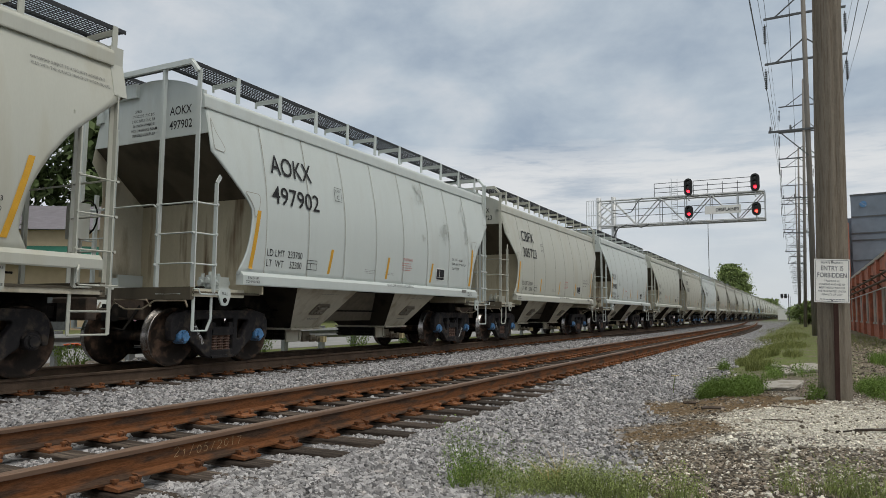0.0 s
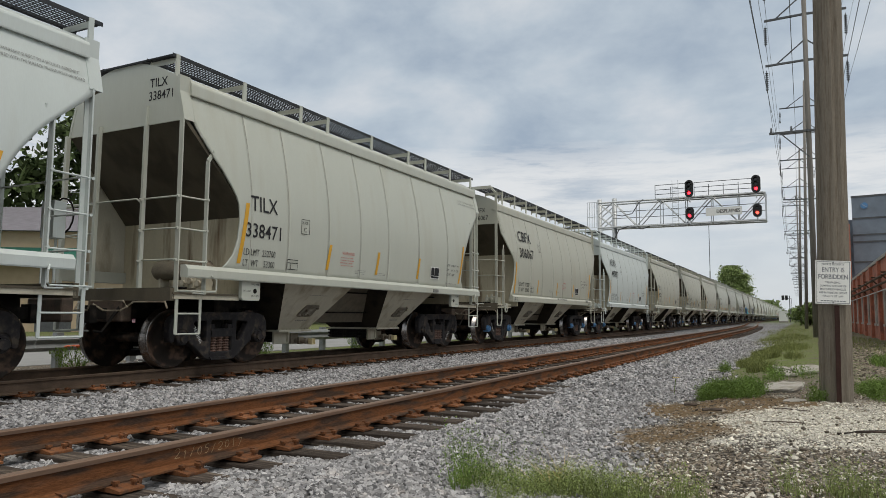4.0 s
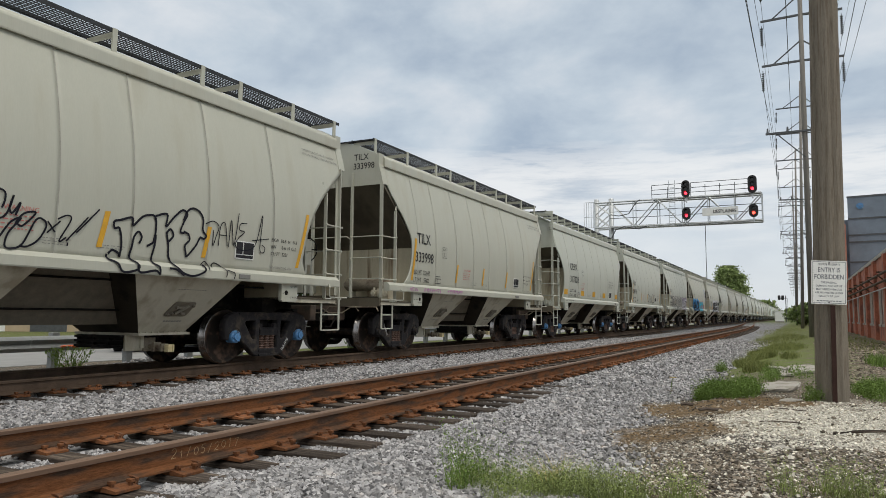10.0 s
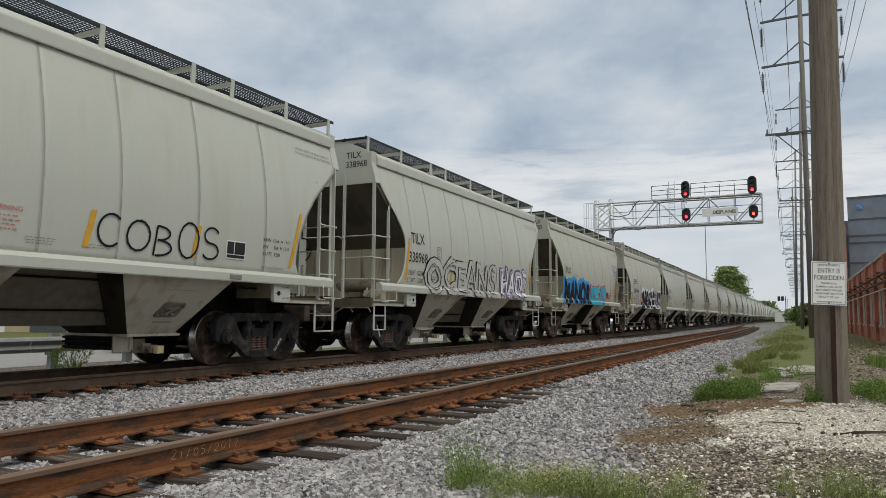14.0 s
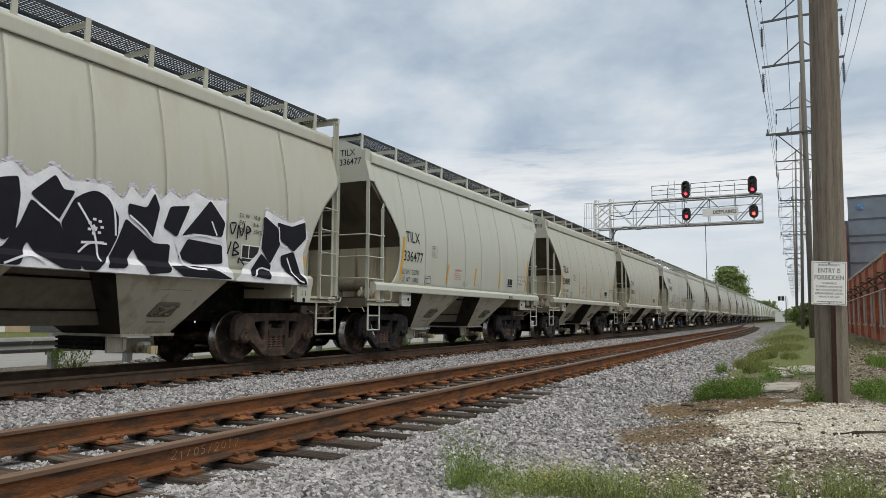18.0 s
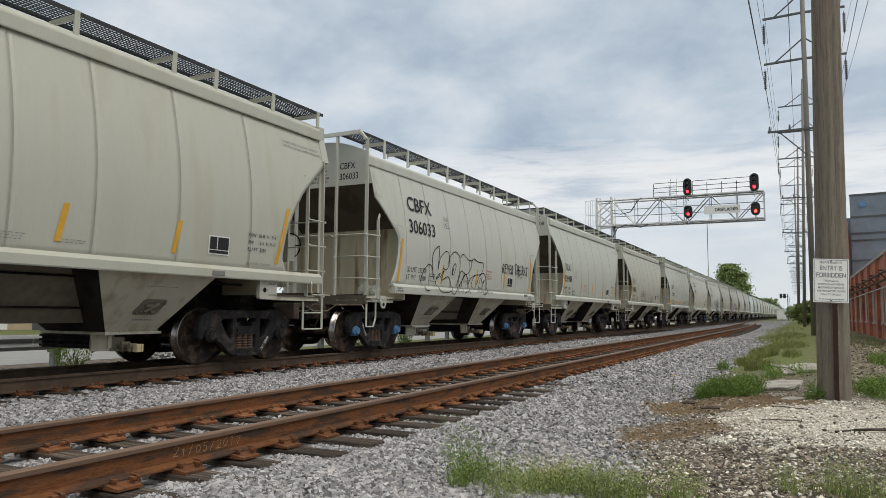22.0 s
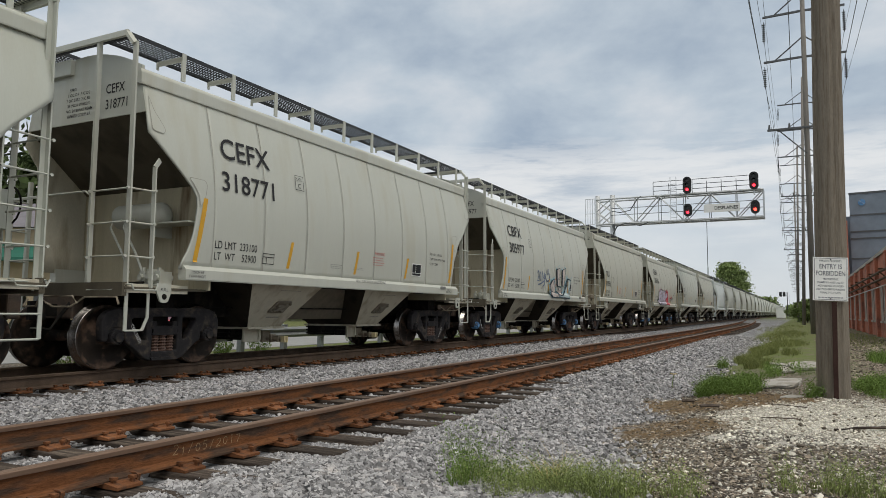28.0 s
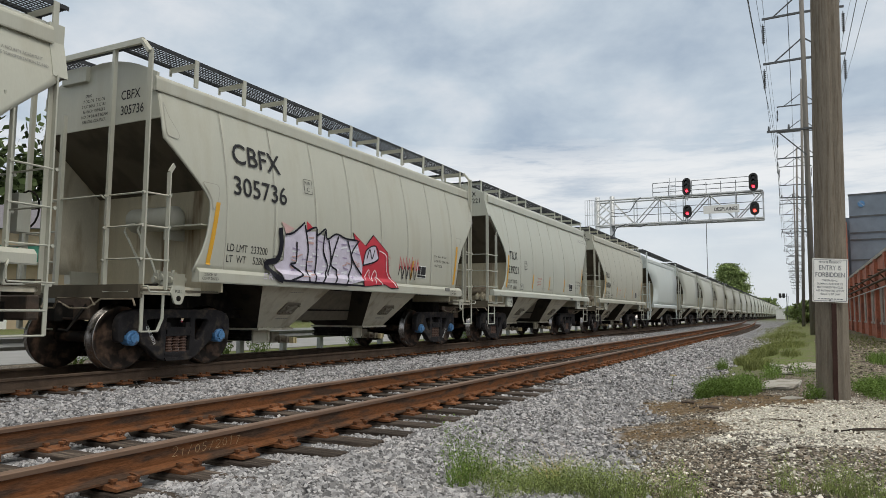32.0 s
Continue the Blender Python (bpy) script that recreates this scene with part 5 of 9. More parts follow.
# ---- the train: (place in the train, kind, paint, mark, number, load, weight) ----
CARS = (
    (-9, "b", "grey", "TILX", "", "", ""), (-8, "b", "beige", "TILX", "", "", ""),
    (-7, "a", "white", "AOKX", "497902", "233700", "52300"), (-6, "a", "beige", "CBFX", "305723", "233200", "52800"),
    (-5, "b", "white", "TILX", "339303", "232400", "53600"), (-4, "b", "grey", "TILX", "338471", "232700", "53300"),
    (-3, "a", "tan", "CBFX", "306067", "233200", "52800"), (-2, "a", "white", "AOKX", "497897", "233600", "52400"),
    (-1, "b", "tan", "TILX", "339222", "232800", "53200"), (0, "b", "tan", "TILX", "34796", "233000", "53000"),
    (1, "b", "tan", "TILX", "333998", "232600", "53400"), (2, "c", "grey", "CEFX", "317028", "234400", "51600"),
    (3, "b", "grey", "TILX", "338716", "232700", "53300"), (4, "b", "grey", "TILX", "338968", "232500", "53500"),
    (5, "b", "tan", "TILX", "34782", "232700", "53300"), (6, "c", "tan", "CEFX", "316946", "234400", "51600"),
    (7, "b", "grey", "TILX", "336477", "232700", "53300"), (8, "b", "tan", "TILX", "338890", "232500", "53500"),
    (9, "b", "tan", "TILX", "338416", "232700", "53300"), (10, "a", "beige", "CBFX", "306033", "233200", "52800"),
    (11, "b", "grey", "TILX", "339308", "232600", "53400"), (12, "b", "tan", "TILX", "338550", "232500", "53500"),
    (13, "c", "grey", "CEFX", "316843", "234400", "51600"), (14, "a", "beige", "CEFX", "318771", "233100", "52900"),
    (15, "a", "beige", "CBFX", "305977", "233300", "52700"), (16, "b", "tan", "TILX", "339252", "232800", "53200"),
    (17, "a", "tan", "CBFX", "305736", "233200", "52800"), (18, "b", "grey", "TILX", "339221", "232700", "53300"),
    (19, "b", "tan", "TILX", "338204", "232700", "53300"), (20, "a", "white", "AOKX", "497915", "233700", "52300"),
    (21, "b", "grey", "TILX", "339047", "232700", "53300"),
)
LAST_CAR = 50
TRAIN = {}
WORDS = {"white": "white", "grey": "pale grey", "beige": "beige", "tan": "dusty tan"}
CURVED = {"a": "with angular cut-away ends", "b": "with rounded cut-away ends", "c": "with yellow reflector blocks"}


def repaint(car, paint):
    for ob in car.children_recursive:
        if ob.type == "MESH" and ob.material_slots and ob.material_slots[0].material.name.startswith("paint_") and ob.material_slots[0].material != UNDER:
            ob.material_slots[0].link = "OBJECT"
            ob.material_slots[0].material = PAINT[paint]


def letter_car(car, kind, mark, number, load, weight):
    if kind == "a":
        on_side(car, "reporting_mark", mark, 0.36, 1.40, 3.46, BLACK, 0.82 if mark == "AOKX" else 1.0)
        on_side(car, "car_number", number, 0.33, 1.38, 2.90, BLACK, 1.0)
        on_end(car, "reporting_mark", mark, 0.15, 0.50, 4.28, 0.85)
        on_end(car, "car_number", number, 0.15, 0.50, 4.03, 0.85)
        on_end(car, "end_note", ("    SPRG", "7 OC D5  7 IC D5", "2 OC B353  2 IC B3", "36 INCH WHEELS", "NO. 24 BRAKE BEAM", "SBE60EE COUPLER"), 0.05, -0.46, 4.43)
        d0, c0, box_z, x0 = 1.28, 0.13, 3.22, 3.33
        stripes = ((0.84, 1.66, 2.70, 0.09), (3.10, 1.69, 2.19, 0.08), (5.30, 1.69, 2.19, 0.08), (7.45, 1.70, 2.19, 0.08), (9.82, 1.69, 2.75, 0.10))
        red_at = (6.0, 2.17)
        blk_at = (7.80, 1.78)
    elif kind == "b":
        on_side(car, "reporting_mark", mark, 0.27, 1.22, 2.71, BLACK, 0.88)
        on_side(car, "car_number", number, 0.25, 1.10, 2.24, BLACK, 0.92)
        on_end(car, "reporting_mark", mark, 0.15, 0.60, 4.63, 0.95, 0.13)
        on_end(car, "car_number", number, 0.15, 0.58, 4.41, 0.95, 0.13)
        d0, c0, box_z, x0 = 1.08, 0.115, 2.44, 2.60
        stripes = ((0.94, 1.76, 2.82, 0.09), (3.42, 1.80, 2.31, 0.085), (5.24, 1.80, 2.31, 0.085), (7.12, 1.80, 2.31, 0.085), (9.47, 1.78, 2.84, 0.085))
        red_at = (3.88, 2.15)
        blk_at = (7.86, 1.84)
    else:
        on_side(car, "reporting_mark", mark, 0.27, 1.70, 2.86, BLACK, 1.0, 0.012, 1.15)
        on_side(car, "car_number", number, 0.27, 1.64, 2.33, BLACK, 1.0, 0.012, 1.1)
        on_end(car, "reporting_mark", mark, 0.15, -0.42, 4.80, 1.0, -0.12)
        on_end(car, "car_number", number, 0.15, -0.45, 4.57, 1.0, -0.12)
        on_end(car, "end_note", ("SPRG 7 OC D5", "SPRG 5 IC D5", "36 IN WHEEL CLASS C", "AAR NO 24 BRAKE BEAM"), 0.055, -0.46, 4.42, 0.95, -0.12)
        d0, c0, box_z, x0 = 1.62, 0.12, 2.62, 3.4
        stripes = ()
        red_at = (3.3, 2.3)
        blk_at = (8.33, 1.80)
        for d in (0.84, 3.3, 5.2, 7.1, 9.61):
            patch(car, "reflector", [(d, 1.80), (d + 0.48, 1.80), (d + 0.48, 2.02), (d, 2.02)], YELLOW)
    if load:
        on_side(car, "load_limit", "LD LMT  " + load, c0, d0, 1.92, BLACK, 0.72 if kind == "b" else 0.78, 0.0)
        on_side(car, "light_weight", "LT  WT    " + weight, c0, d0, 1.73, BLACK, 0.72 if kind == "b" else 0.78, 0.0)
    for d, z0, z1, w in stripes:
        lean = 0.16 if z1 > 2.4 else 0.10
        if d > 8 and kind == "b":
            lean = 0.28
        patch(car, "reflector", [(d, z0), (d + w, z0), (d + w + lean, z1), (d + lean, z1)], YELLOW)
    # plate box, small print, warning block, inspection panel
    strokes(car, "plate_box", [[(x0, box_z), (x0 + 0.24, box_z), (x0 + 0.24, box_z + 0.28), (x0, box_z + 0.28), (x0, box_z)]], 0.014, BLACK)
    on_side(car, "plate_letter", "C", 0.09, x0 + 0.075, box_z + 0.04, BLACK, 1.0, 0.003)
    on_side(car, "plate_letter", "PLATE", 0.05, x0 + 0.02, box_z + 0.19, BLACK, 0.9, 0.0)
    on_side(car, "warning", "WARNING", 0.065, red_at[0] + 0.08, red_at[1], REDINK, 1.0, 0.004)
    rule_lines(car, "small_print", red_at[0], red_at[1] - 0.07, 4, 0.5, 0.016, REDINK, 3.4)
    rule_lines(car, "small_print", 4.45, 1.85, 3, 0.42, 0.010, GREYINK, 3.6)
    rule_lines(car, "small_print", 5.25 if kind == "a" else 5.3, 1.83, 2, 0.42, 0.010, GREYINK, 3.6)
    b0, b1 = blk_at
    bm_w = 0.46
    patch(car, "inspection_panel", [(b0, b1), (b0 + bm_w, b1), (b0 + bm_w, b1 + 0.31), (b0, b1 + 0.31)], WHITEINK)
    for p, q, w, h in ((0.022, 0.085, 0.155, 0.205), (0.197, 0.085, 0.243, 0.205), (0.022, 0.02, 0.418, 0.05)):
        patch(car, "black_field", [(b0 + p, b1 + q), (b0 + p + w, b1 + q), (b0 + p + w, b1 + q + h), (b0 + p, b1 + q + h)], BLACK, 0.017)
    for i, row in enumerate(("EW  10-1   H 13-0", "EXW 10-8  EXW H 8-8", "CU FT 3250") if kind == "a" else ("EX W   10-8   H 8-9", "EW       8-6    H 14-11", "CU FT   3282") if kind == "c" else ("EXW  10-8  H   9-3", "EW      8-6  H 15-0", "CU FT  3281")):
        on_side(car, "clearance_note", row, 0.07 if kind == "c" else 0.062, b0 + (0.90 if kind != "c" else -0.08), b1 + {"a": 0.58, "b": 0.38, "c": 0.77}[kind] - 0.125 * i, BLACK, 1.0, 0.002)
    strokes(car, "stencil_box", [[(d0 + 1.16, 1.74), (d0 + 1.46, 1.74), (d0 + 1.46, 1.92), (d0 + 1.16, 1.92), (d0 + 1.16, 1.74)], [(d0 + 1.16, 1.86), (d0 + 1.46, 1.86)], [(d0 + 1.26, 1.74), (d0 + 1.26, 1.86)]], 0.014, BLACK)
    if kind == "b":
        for i, row in enumerate(("OWNERSHIP SUBJECT TO A SECURITY AGREEMENT", "FILED WITH THE SURFACE TRANSPORTATION BOARD")):
            on_side(car, "ownership_note", row, 0.046, 9.82, 4.16 - 0.085 * i, GREYINK, 0.72, 0.0)
    # pads, lugs and sill plates carry their own writing
    writing = bmesh.new()

    def flat_note(text, cap, d, z, x, width=0.9):
        writing.from_mesh(letters(text, cap, lambda u, v: (x, -HALF + d + u, z + v), width, 0.001))
    if kind == "a":
        flat_note("PULL", 0.05, 0.31, 1.185, 1.534)
        flat_note("PULL", 0.05, 10.49, 1.185, 1.534)
        for d in (0.76, 9.62):
            flat_note("2 INCH HF", 0.045, d, 1.475, 1.669)
            flat_note("COMP SHOES", 0.045, d - 0.04, 1.41, 1.669)
    elif kind == "b":
        for d in (1.15, 9.17):
            flat_note("PULL HERE", 0.032, d + 0.18, 1.40, 1.598)
            flat_note("LIFT HERE", 0.032, d - 0.02, 1.28, 1.598)
            flat_note("JACK HERE", 0.032, d + 0.18, 1.20, 1.598)
    else:
        for d in (0.84, 9.87):
            flat_note("JACK HERE", 0.038, d, 1.52, 1.678)
            flat_note("LIFT HERE", 0.038, d, 1.44, 1.678)
            for dx in (0.06, 0.16):
                writing.faces.new([writing.verts.new((1.678, -HALF + d + dx + u, z)) for u, z in ((0.012, 1.26), (0.03, 1.30), (0.018, 1.30), (0.018, 1.36), (0.006, 1.36), (0.006, 1.30), (-0.006, 1.30))])
    part("sill_note", writing, BLACK, car)
    tag_at = {"a": 9.25, "b": 7.92, "c": 9.30}[kind]
    part("reader_tag", slab(1.664, 1.684, -HALF + tag_at, -HALF + tag_at + 0.27, 1.50, 1.575, 0.006), TAGGREY, car, "grey plastic tag on the sill")
    if kind != "c" and number:
        for c in TRUCKS[kind]:
            def lean_on(u, v, c=c):
                if c > 0:
                    return (1.0785, c + 0.40 + 0.62 * u - 0.78 * v, 0.19 + 0.78 * u + 0.62 * v)
                return (1.0785, c - 0.655 + 0.50 * u + 0.86 * v, 0.66 - 0.86 * u + 0.50 * v)
            part("truck_stencil", letters(mark + " " + number, 0.055, lean_on, 0.75, 0.003), WHITEINK, car)
    if kind == "a":
        me = letters("VENT CAR WHEN UNLOADING", 0.06, lambda u, w: (1.668, -HALF + 5.3 + u, 1.525 + w), 1.0, 0.002)
        part("sill_note", me, BLACK, car)
    elif kind == "b":
        on_side(car, "shoe_note", "2 INCH TREAD COND SHOES", 0.042, 8.74, 1.73, GREYINK, 0.8, 0.0)
    else:
        me = letters("2 INCH HF COMP SHOES", 0.05, lambda u, w: (1.668, -HALF + 1.35 + u, 1.53 + w), 0.9, 0.0)
        part("sill_note", me, BLACK, car)


MASTERS = {}
for kind in "abc":
    MASTERS[kind] = make_car(kind, True)
MASTERS["far_a"] = make_car("a", False)
MASTERS["far_b"] = make_car("b", False)
used = set()


def take(key):
    if key in used:
        return copy_thing(MASTERS[key], Matrix())
    used.add(key)
    return MASTERS[key]


ready = []
for k, kind, paint, mark, number, load, weight in CARS:
    # copies come before any lettering goes onto the first of a kind
    if k in (-9, 20, 21):
        far = copy_thing(MASTERS["far_" + kind], Matrix())
        TRAIN[k] = far
        repaint(far, paint)
        tagged(far, "%s covered hopper car %s on steel rails" % (WORDS[paint], CURVED[kind]))
        continue
    ready.append((copy_thing(MASTERS[kind], Matrix()), k, kind, paint, mark, number, load, weight))
for kind in "abc":
    m = MASTERS[kind]
    for ob in list(m.children_recursive) + [m]:
        bpy.data.objects.remove(ob)
for car, k, kind, paint, mark, number, load, weight in ready:
    TRAIN[k] = car
    repaint(car, paint)
    if mark:
        letter_car(car, kind, mark, number, load, weight)
    tagged(car, "%s covered hopper car %s on steel rails" % (WORDS[paint], CURVED[kind]))
    if (kind == "a" and k != 14) or k in (0, 2, 5):
        for ob in car.children_recursive:
            if ob.name.startswith("bearing_cap") and not (k == 5 and ob.parent.location.y < 3):
                ob.material_slots[0].link = "OBJECT"
                ob.material_slots[0].material = BLUECAP
    if (kind != "b" and k not in (6, 14, 17)) or k == 11:
        for ob in [o for o in car.children if o.name.split(".")[0] in ("air_reservoir", "tank_shelf", "brake_hose", "brake_valve" if k == 11 else "")]:
            bpy.data.objects.remove(ob)
    if k in (5, 6):
        for ob in car.children_recursive:
            if ob.name.split(".")[0] in ("side_frame", "bearing_cap") and ob.material_slots[0].material == CAST:
                ob.material_slots[0].link = "OBJECT"
                ob.material_slots[0].material = CAST_BROWN
far_rng = random.Random(11)
for k in range(CARS[-1][0] + 1, LAST_CAR + 1):
    key = "far_a" if far_rng.random() < 0.3 else "far_b"
    car = take(key)
    TRAIN[k] = car
    paint = far_rng.choice(("grey", "tan", "beige", "grey", "tan", "white") if key == "far_a" else ("grey", "tan", "tan", "grey"))
    repaint(car, paint)
    tagged(car, "%s covered hopper car far down the train" % WORDS[paint])


# the couplings are stretched unevenly
SLACK = {-1: -0.10, 1: 0.05, 14: -0.12, 2: -0.12, 7: -0.20, 8: -0.28, 9: -0.32, 10: -0.22, 11: -0.18, 12: -0.25, 16: 0.05, 17: 0.0}


def train_y(k, t):
    """Where the middle of car k is after t seconds."""
    return 98.485 - 9.7659 * t + 0.0025614 * t * t + k * PITCH + HALF + SLACK.get(k, -0.06)


# ---- signal gantry ----
def build_gantry():
    g = thing("signal_gantry", "galvanised cantilever signal bridge with a walkway over the tracks", "signal gantry")
    y0, y1, lo, hi, left, right = 57.4, 58.6, 8.25, 10.35, -13.8, -2.25
    for x, top in ((-13.8, 10.75), (-15.05, 10.75)):
        bm = rods([((x, 58.0, -0.4), (x, 58.0, top))], 0.21, 12)
        part("mast", bm, GALV, g, "", True)
    for y in (y0, y1):
        for z in (lo, hi):
            part("chord", rods([((left - 1.25, y, z), (right, y, z))], 0.07, 8), GALV, g)
    xs = [left + i * (right - left) / 6 for i in range(7)]
    for y in (y0, y1):
        for i, (a, b) in enumerate(zip(xs, xs[1:])):
            up = i % 2 == 0
            part("diagonal", rods([((a, y, hi if up else lo), (b, y, lo if up else hi))], 0.045, 6), GALV, g)
            part("upright", rods([((b, y, lo), (b, y, hi))], 0.035, 6), GALV, g)
        part("diagonal", rods([((left, y, hi), (left - 1.25, y, (hi + lo) / 2)), ((left - 1.25, y, (hi + lo) / 2), (left, y, lo)), ((left, y, (hi + lo) / 2), (left - 1.25, y, hi)), ((left - 1.25, y, lo), (left, y, (hi + lo) / 2))], 0.045, 6), GALV, g)
    for i, x in enumerate(xs):
        part("cross_tie", rods([((x, y0, lo), (x, y1, lo)), ((x, y0, hi), (x, y1, hi))], 0.04, 6), GALV, g)
    part("walkway", slab(left, right - 0.05, y0 + 0.1, y1 - 0.1, lo + 0.06, lo + 0.10), DARKMETAL, g)
    part("upper_walkway", slab(-10.4, right - 0.05, y0 + 0.1, y1 - 0.1, hi + 0.06, hi + 0.10), DARKMETAL, g)
    for z in (9.0, 9.55):
        part("rail_bar", rods([((left, y0 + 0.15, z), (right, y0 + 0.15, z))], 0.025, 5), DARKMETAL, g)
    # railings of the upper walkway
    for a, b, top in ((-10.35, -7.9, 11.5), (-7.35, -3.05, 11.5)):
        bars = [((a, y0, z), (b, y0, z)) for z in (10.75, 11.12, top)] + [((a, y0, hi), (a, y0, top)), ((b, y0, hi), (b, y0, top))]
        n = int((b - a) / 0.9)
        bars += [((a + (b - a) * i / n, y0, hi), (a + (b - a) * i / n, y0, top - 0.2)) for i in range(1, n)]
        for b in bars:
            part("railing_bar", rods([b], 0.026, 5), DARKMETAL, g)
    bars = [((-15.95, y0, z), (-15.15, y0, z)) for z in (8.3, 9.2, 10.45)] + [((-15.95 + 0.2 * i, y0, 8.3), (-15.95 + 0.2 * i, y0, 10.45)) for i in range(5)]
    for b in bars:
        part("cage_bar", rods([b], 0.022, 5), GALV, g)
    bars = [((-9.0 + dx, y0 - 0.1, 8.3), (-9.0 + dx, y0 - 0.1, 11.8)) for dx in (0, 0.45)] + [((-9.0, y0 - 0.1, 8.5 + 0.3 * i), (-8.55, y0 - 0.1, 8.5 + 0.3 * i)) for i in range(11)]
    part("ladder", rods(bars, 0.02, 5), GALV, g)
    part("cable", arc_pipe([(-13.7, y0 - 0.1, 9.3), (-13.0, y0 - 0.1, 9.15), (-12.2, y0 - 0.1, 9.3), (-11.6, y0 - 0.1, 10.2), (-11.3, y0 - 0.1, 10.4)], 0.04), DARKMETAL, g, "sagging black cable")
    part("cable", arc_pipe([(-13.7, y0 - 0.1, 7.2), (-13.3, y0 - 0.1, 8.0), (-12.6, y0 - 0.1, 8.25), (-11.4, y0 - 0.1, 8.0), (-10.8, y0 - 0.1, 8.2)], 0.05), DARKMETAL, g, "sagging black cable")
    return g


def signal_head(gantry, x, z, lamps, lit, lit_mat):
    """A signal head with round lenses under hoods on an oblong black backboard; it looks towards -y."""
    h = 0.36 * lamps + 0.30
    bm = bmesh.new()
    pts = [(0.32 * math.cos(a), h / 2 - 0.32 + 0.32 * math.sin(a)) for a in [math.pi * i / 10 for i in range(11)]]
    pts += [(-u, -v) for u, v in pts]
    prism(bm, pts, -0.03, 0.03, "y")
    s = part("signal_head", bm, SIGNBLACK, gantry, "black signal head showing a red light")
    s.location = (x, 57.0, z)
    for i in range(lamps):
        zz = (lamps - 1) * 0.18 - i * 0.36
        on = i == lit
        bm = lathe(bmesh.new(), [(-0.06, 0.11), (-0.03, 0.11)], 16, "y")
        l = part("lens", bm, lit_mat if on else LENSDARK, s, "glowing red lens" if on else "dark lens")
        l.location = (0, 0, zz)
        bm = bmesh.new()
        ring = [(0.15 * math.cos(a), 0.15 * math.sin(a)) for a in [math.radians(-20 + 22 * k) for k in range(11)]]
        grid = [[(a, -0.34, zz + b) for a, b in ring], [(a, -0.03, zz + b) for a, b in ring]]
        part("hood", sheet(grid, (0, 0, 0.008)), SIGNBLACK, s)
    part("bracket", rods([((0, 0.1, -h / 2 - 0.35), (0, 0.1, h / 2 - 0.2))], 0.05, 8), GALV, s)
    part("case", slab(-0.2, 0.2, 0.03, 0.30, -h / 2 + 0.1, h / 2 - 0.1), SIGNBLACK, s)
    part("arm", rods([((0, 0.1, -h / 2 - 0.30), (0, 0.5, -h / 2 - 0.30))], 0.05, 8), GALV, s)


GANTRY = build_gantry()
for x in (-7.68, -2.86):
    signal_head(GANTRY, x, 10.98, 3, 2, LAMPRED)
signal_head(GANTRY, -7.66, 9.0, 2, 1, LAMPRED)
signal_head(GANTRY, -2.82, 8.95, 2, 1, LAMPHOT)
board = part("name_board", slab(-1.3, 1.3, -0.02, 0.02, -0.32, 0.32), SIGNWHITE, GANTRY, "white board with a black place name")
board.location = (-5.2, 57.25, 9.08)
part("lettering", letters("DESPLAINES", 0.26, lambda u, v: (u + 0.32, -0.026, v - 0.13), 0.85, 0.02, 1.0, "CENTER"), SIGNBLACK, board)


# ---- poles ----
def sign_pole():
    p = thing("utility_pole", "thick weathered wooden pole with deep cracks beside the gravel", "utility pole", at=pose(0.305, 9.55, -0.3, 0, 1.0, 0))
    bm = bmesh.new()
    rng = random.Random(5)
    n = 40
    rough = [rng.uniform(-0.007, 0.007) - (0.03 if i in (3, 24, 33) else 0) for i in range(n)]
    loops = []
    for j in range(25):
        z = j * 0.55
        r = 0.176 - 0.0050 * z
        loops.append([bm.verts.new(((r + rough[i] + 0.003 * noise.noise((i * 0.7, z * 0.4, 1))) * math.cos(2 * math.pi * i / n), (r + rough[i] + 0.003 * noise.noise((i * 0.7, z * 0.4, 1))) * math.sin(2 * math.pi * i / n), z)) for i in range(n)])
    for a, b in zip(loops, loops[1:]):
        for i in range(n):
            bm.faces.new((a[i], a[(i + 1) % n], b[(i + 1) % n], b[i]))
    bm.faces.new(loops[-1])
    part("shaft", bm, WOOD, p, "", True)
    part("ground_wire_guard", slab(-0.005, 0.045, -0.225, -0.175, 0.0, 1.36), CONDUIT, p, "thin rusty conduit")
    return p


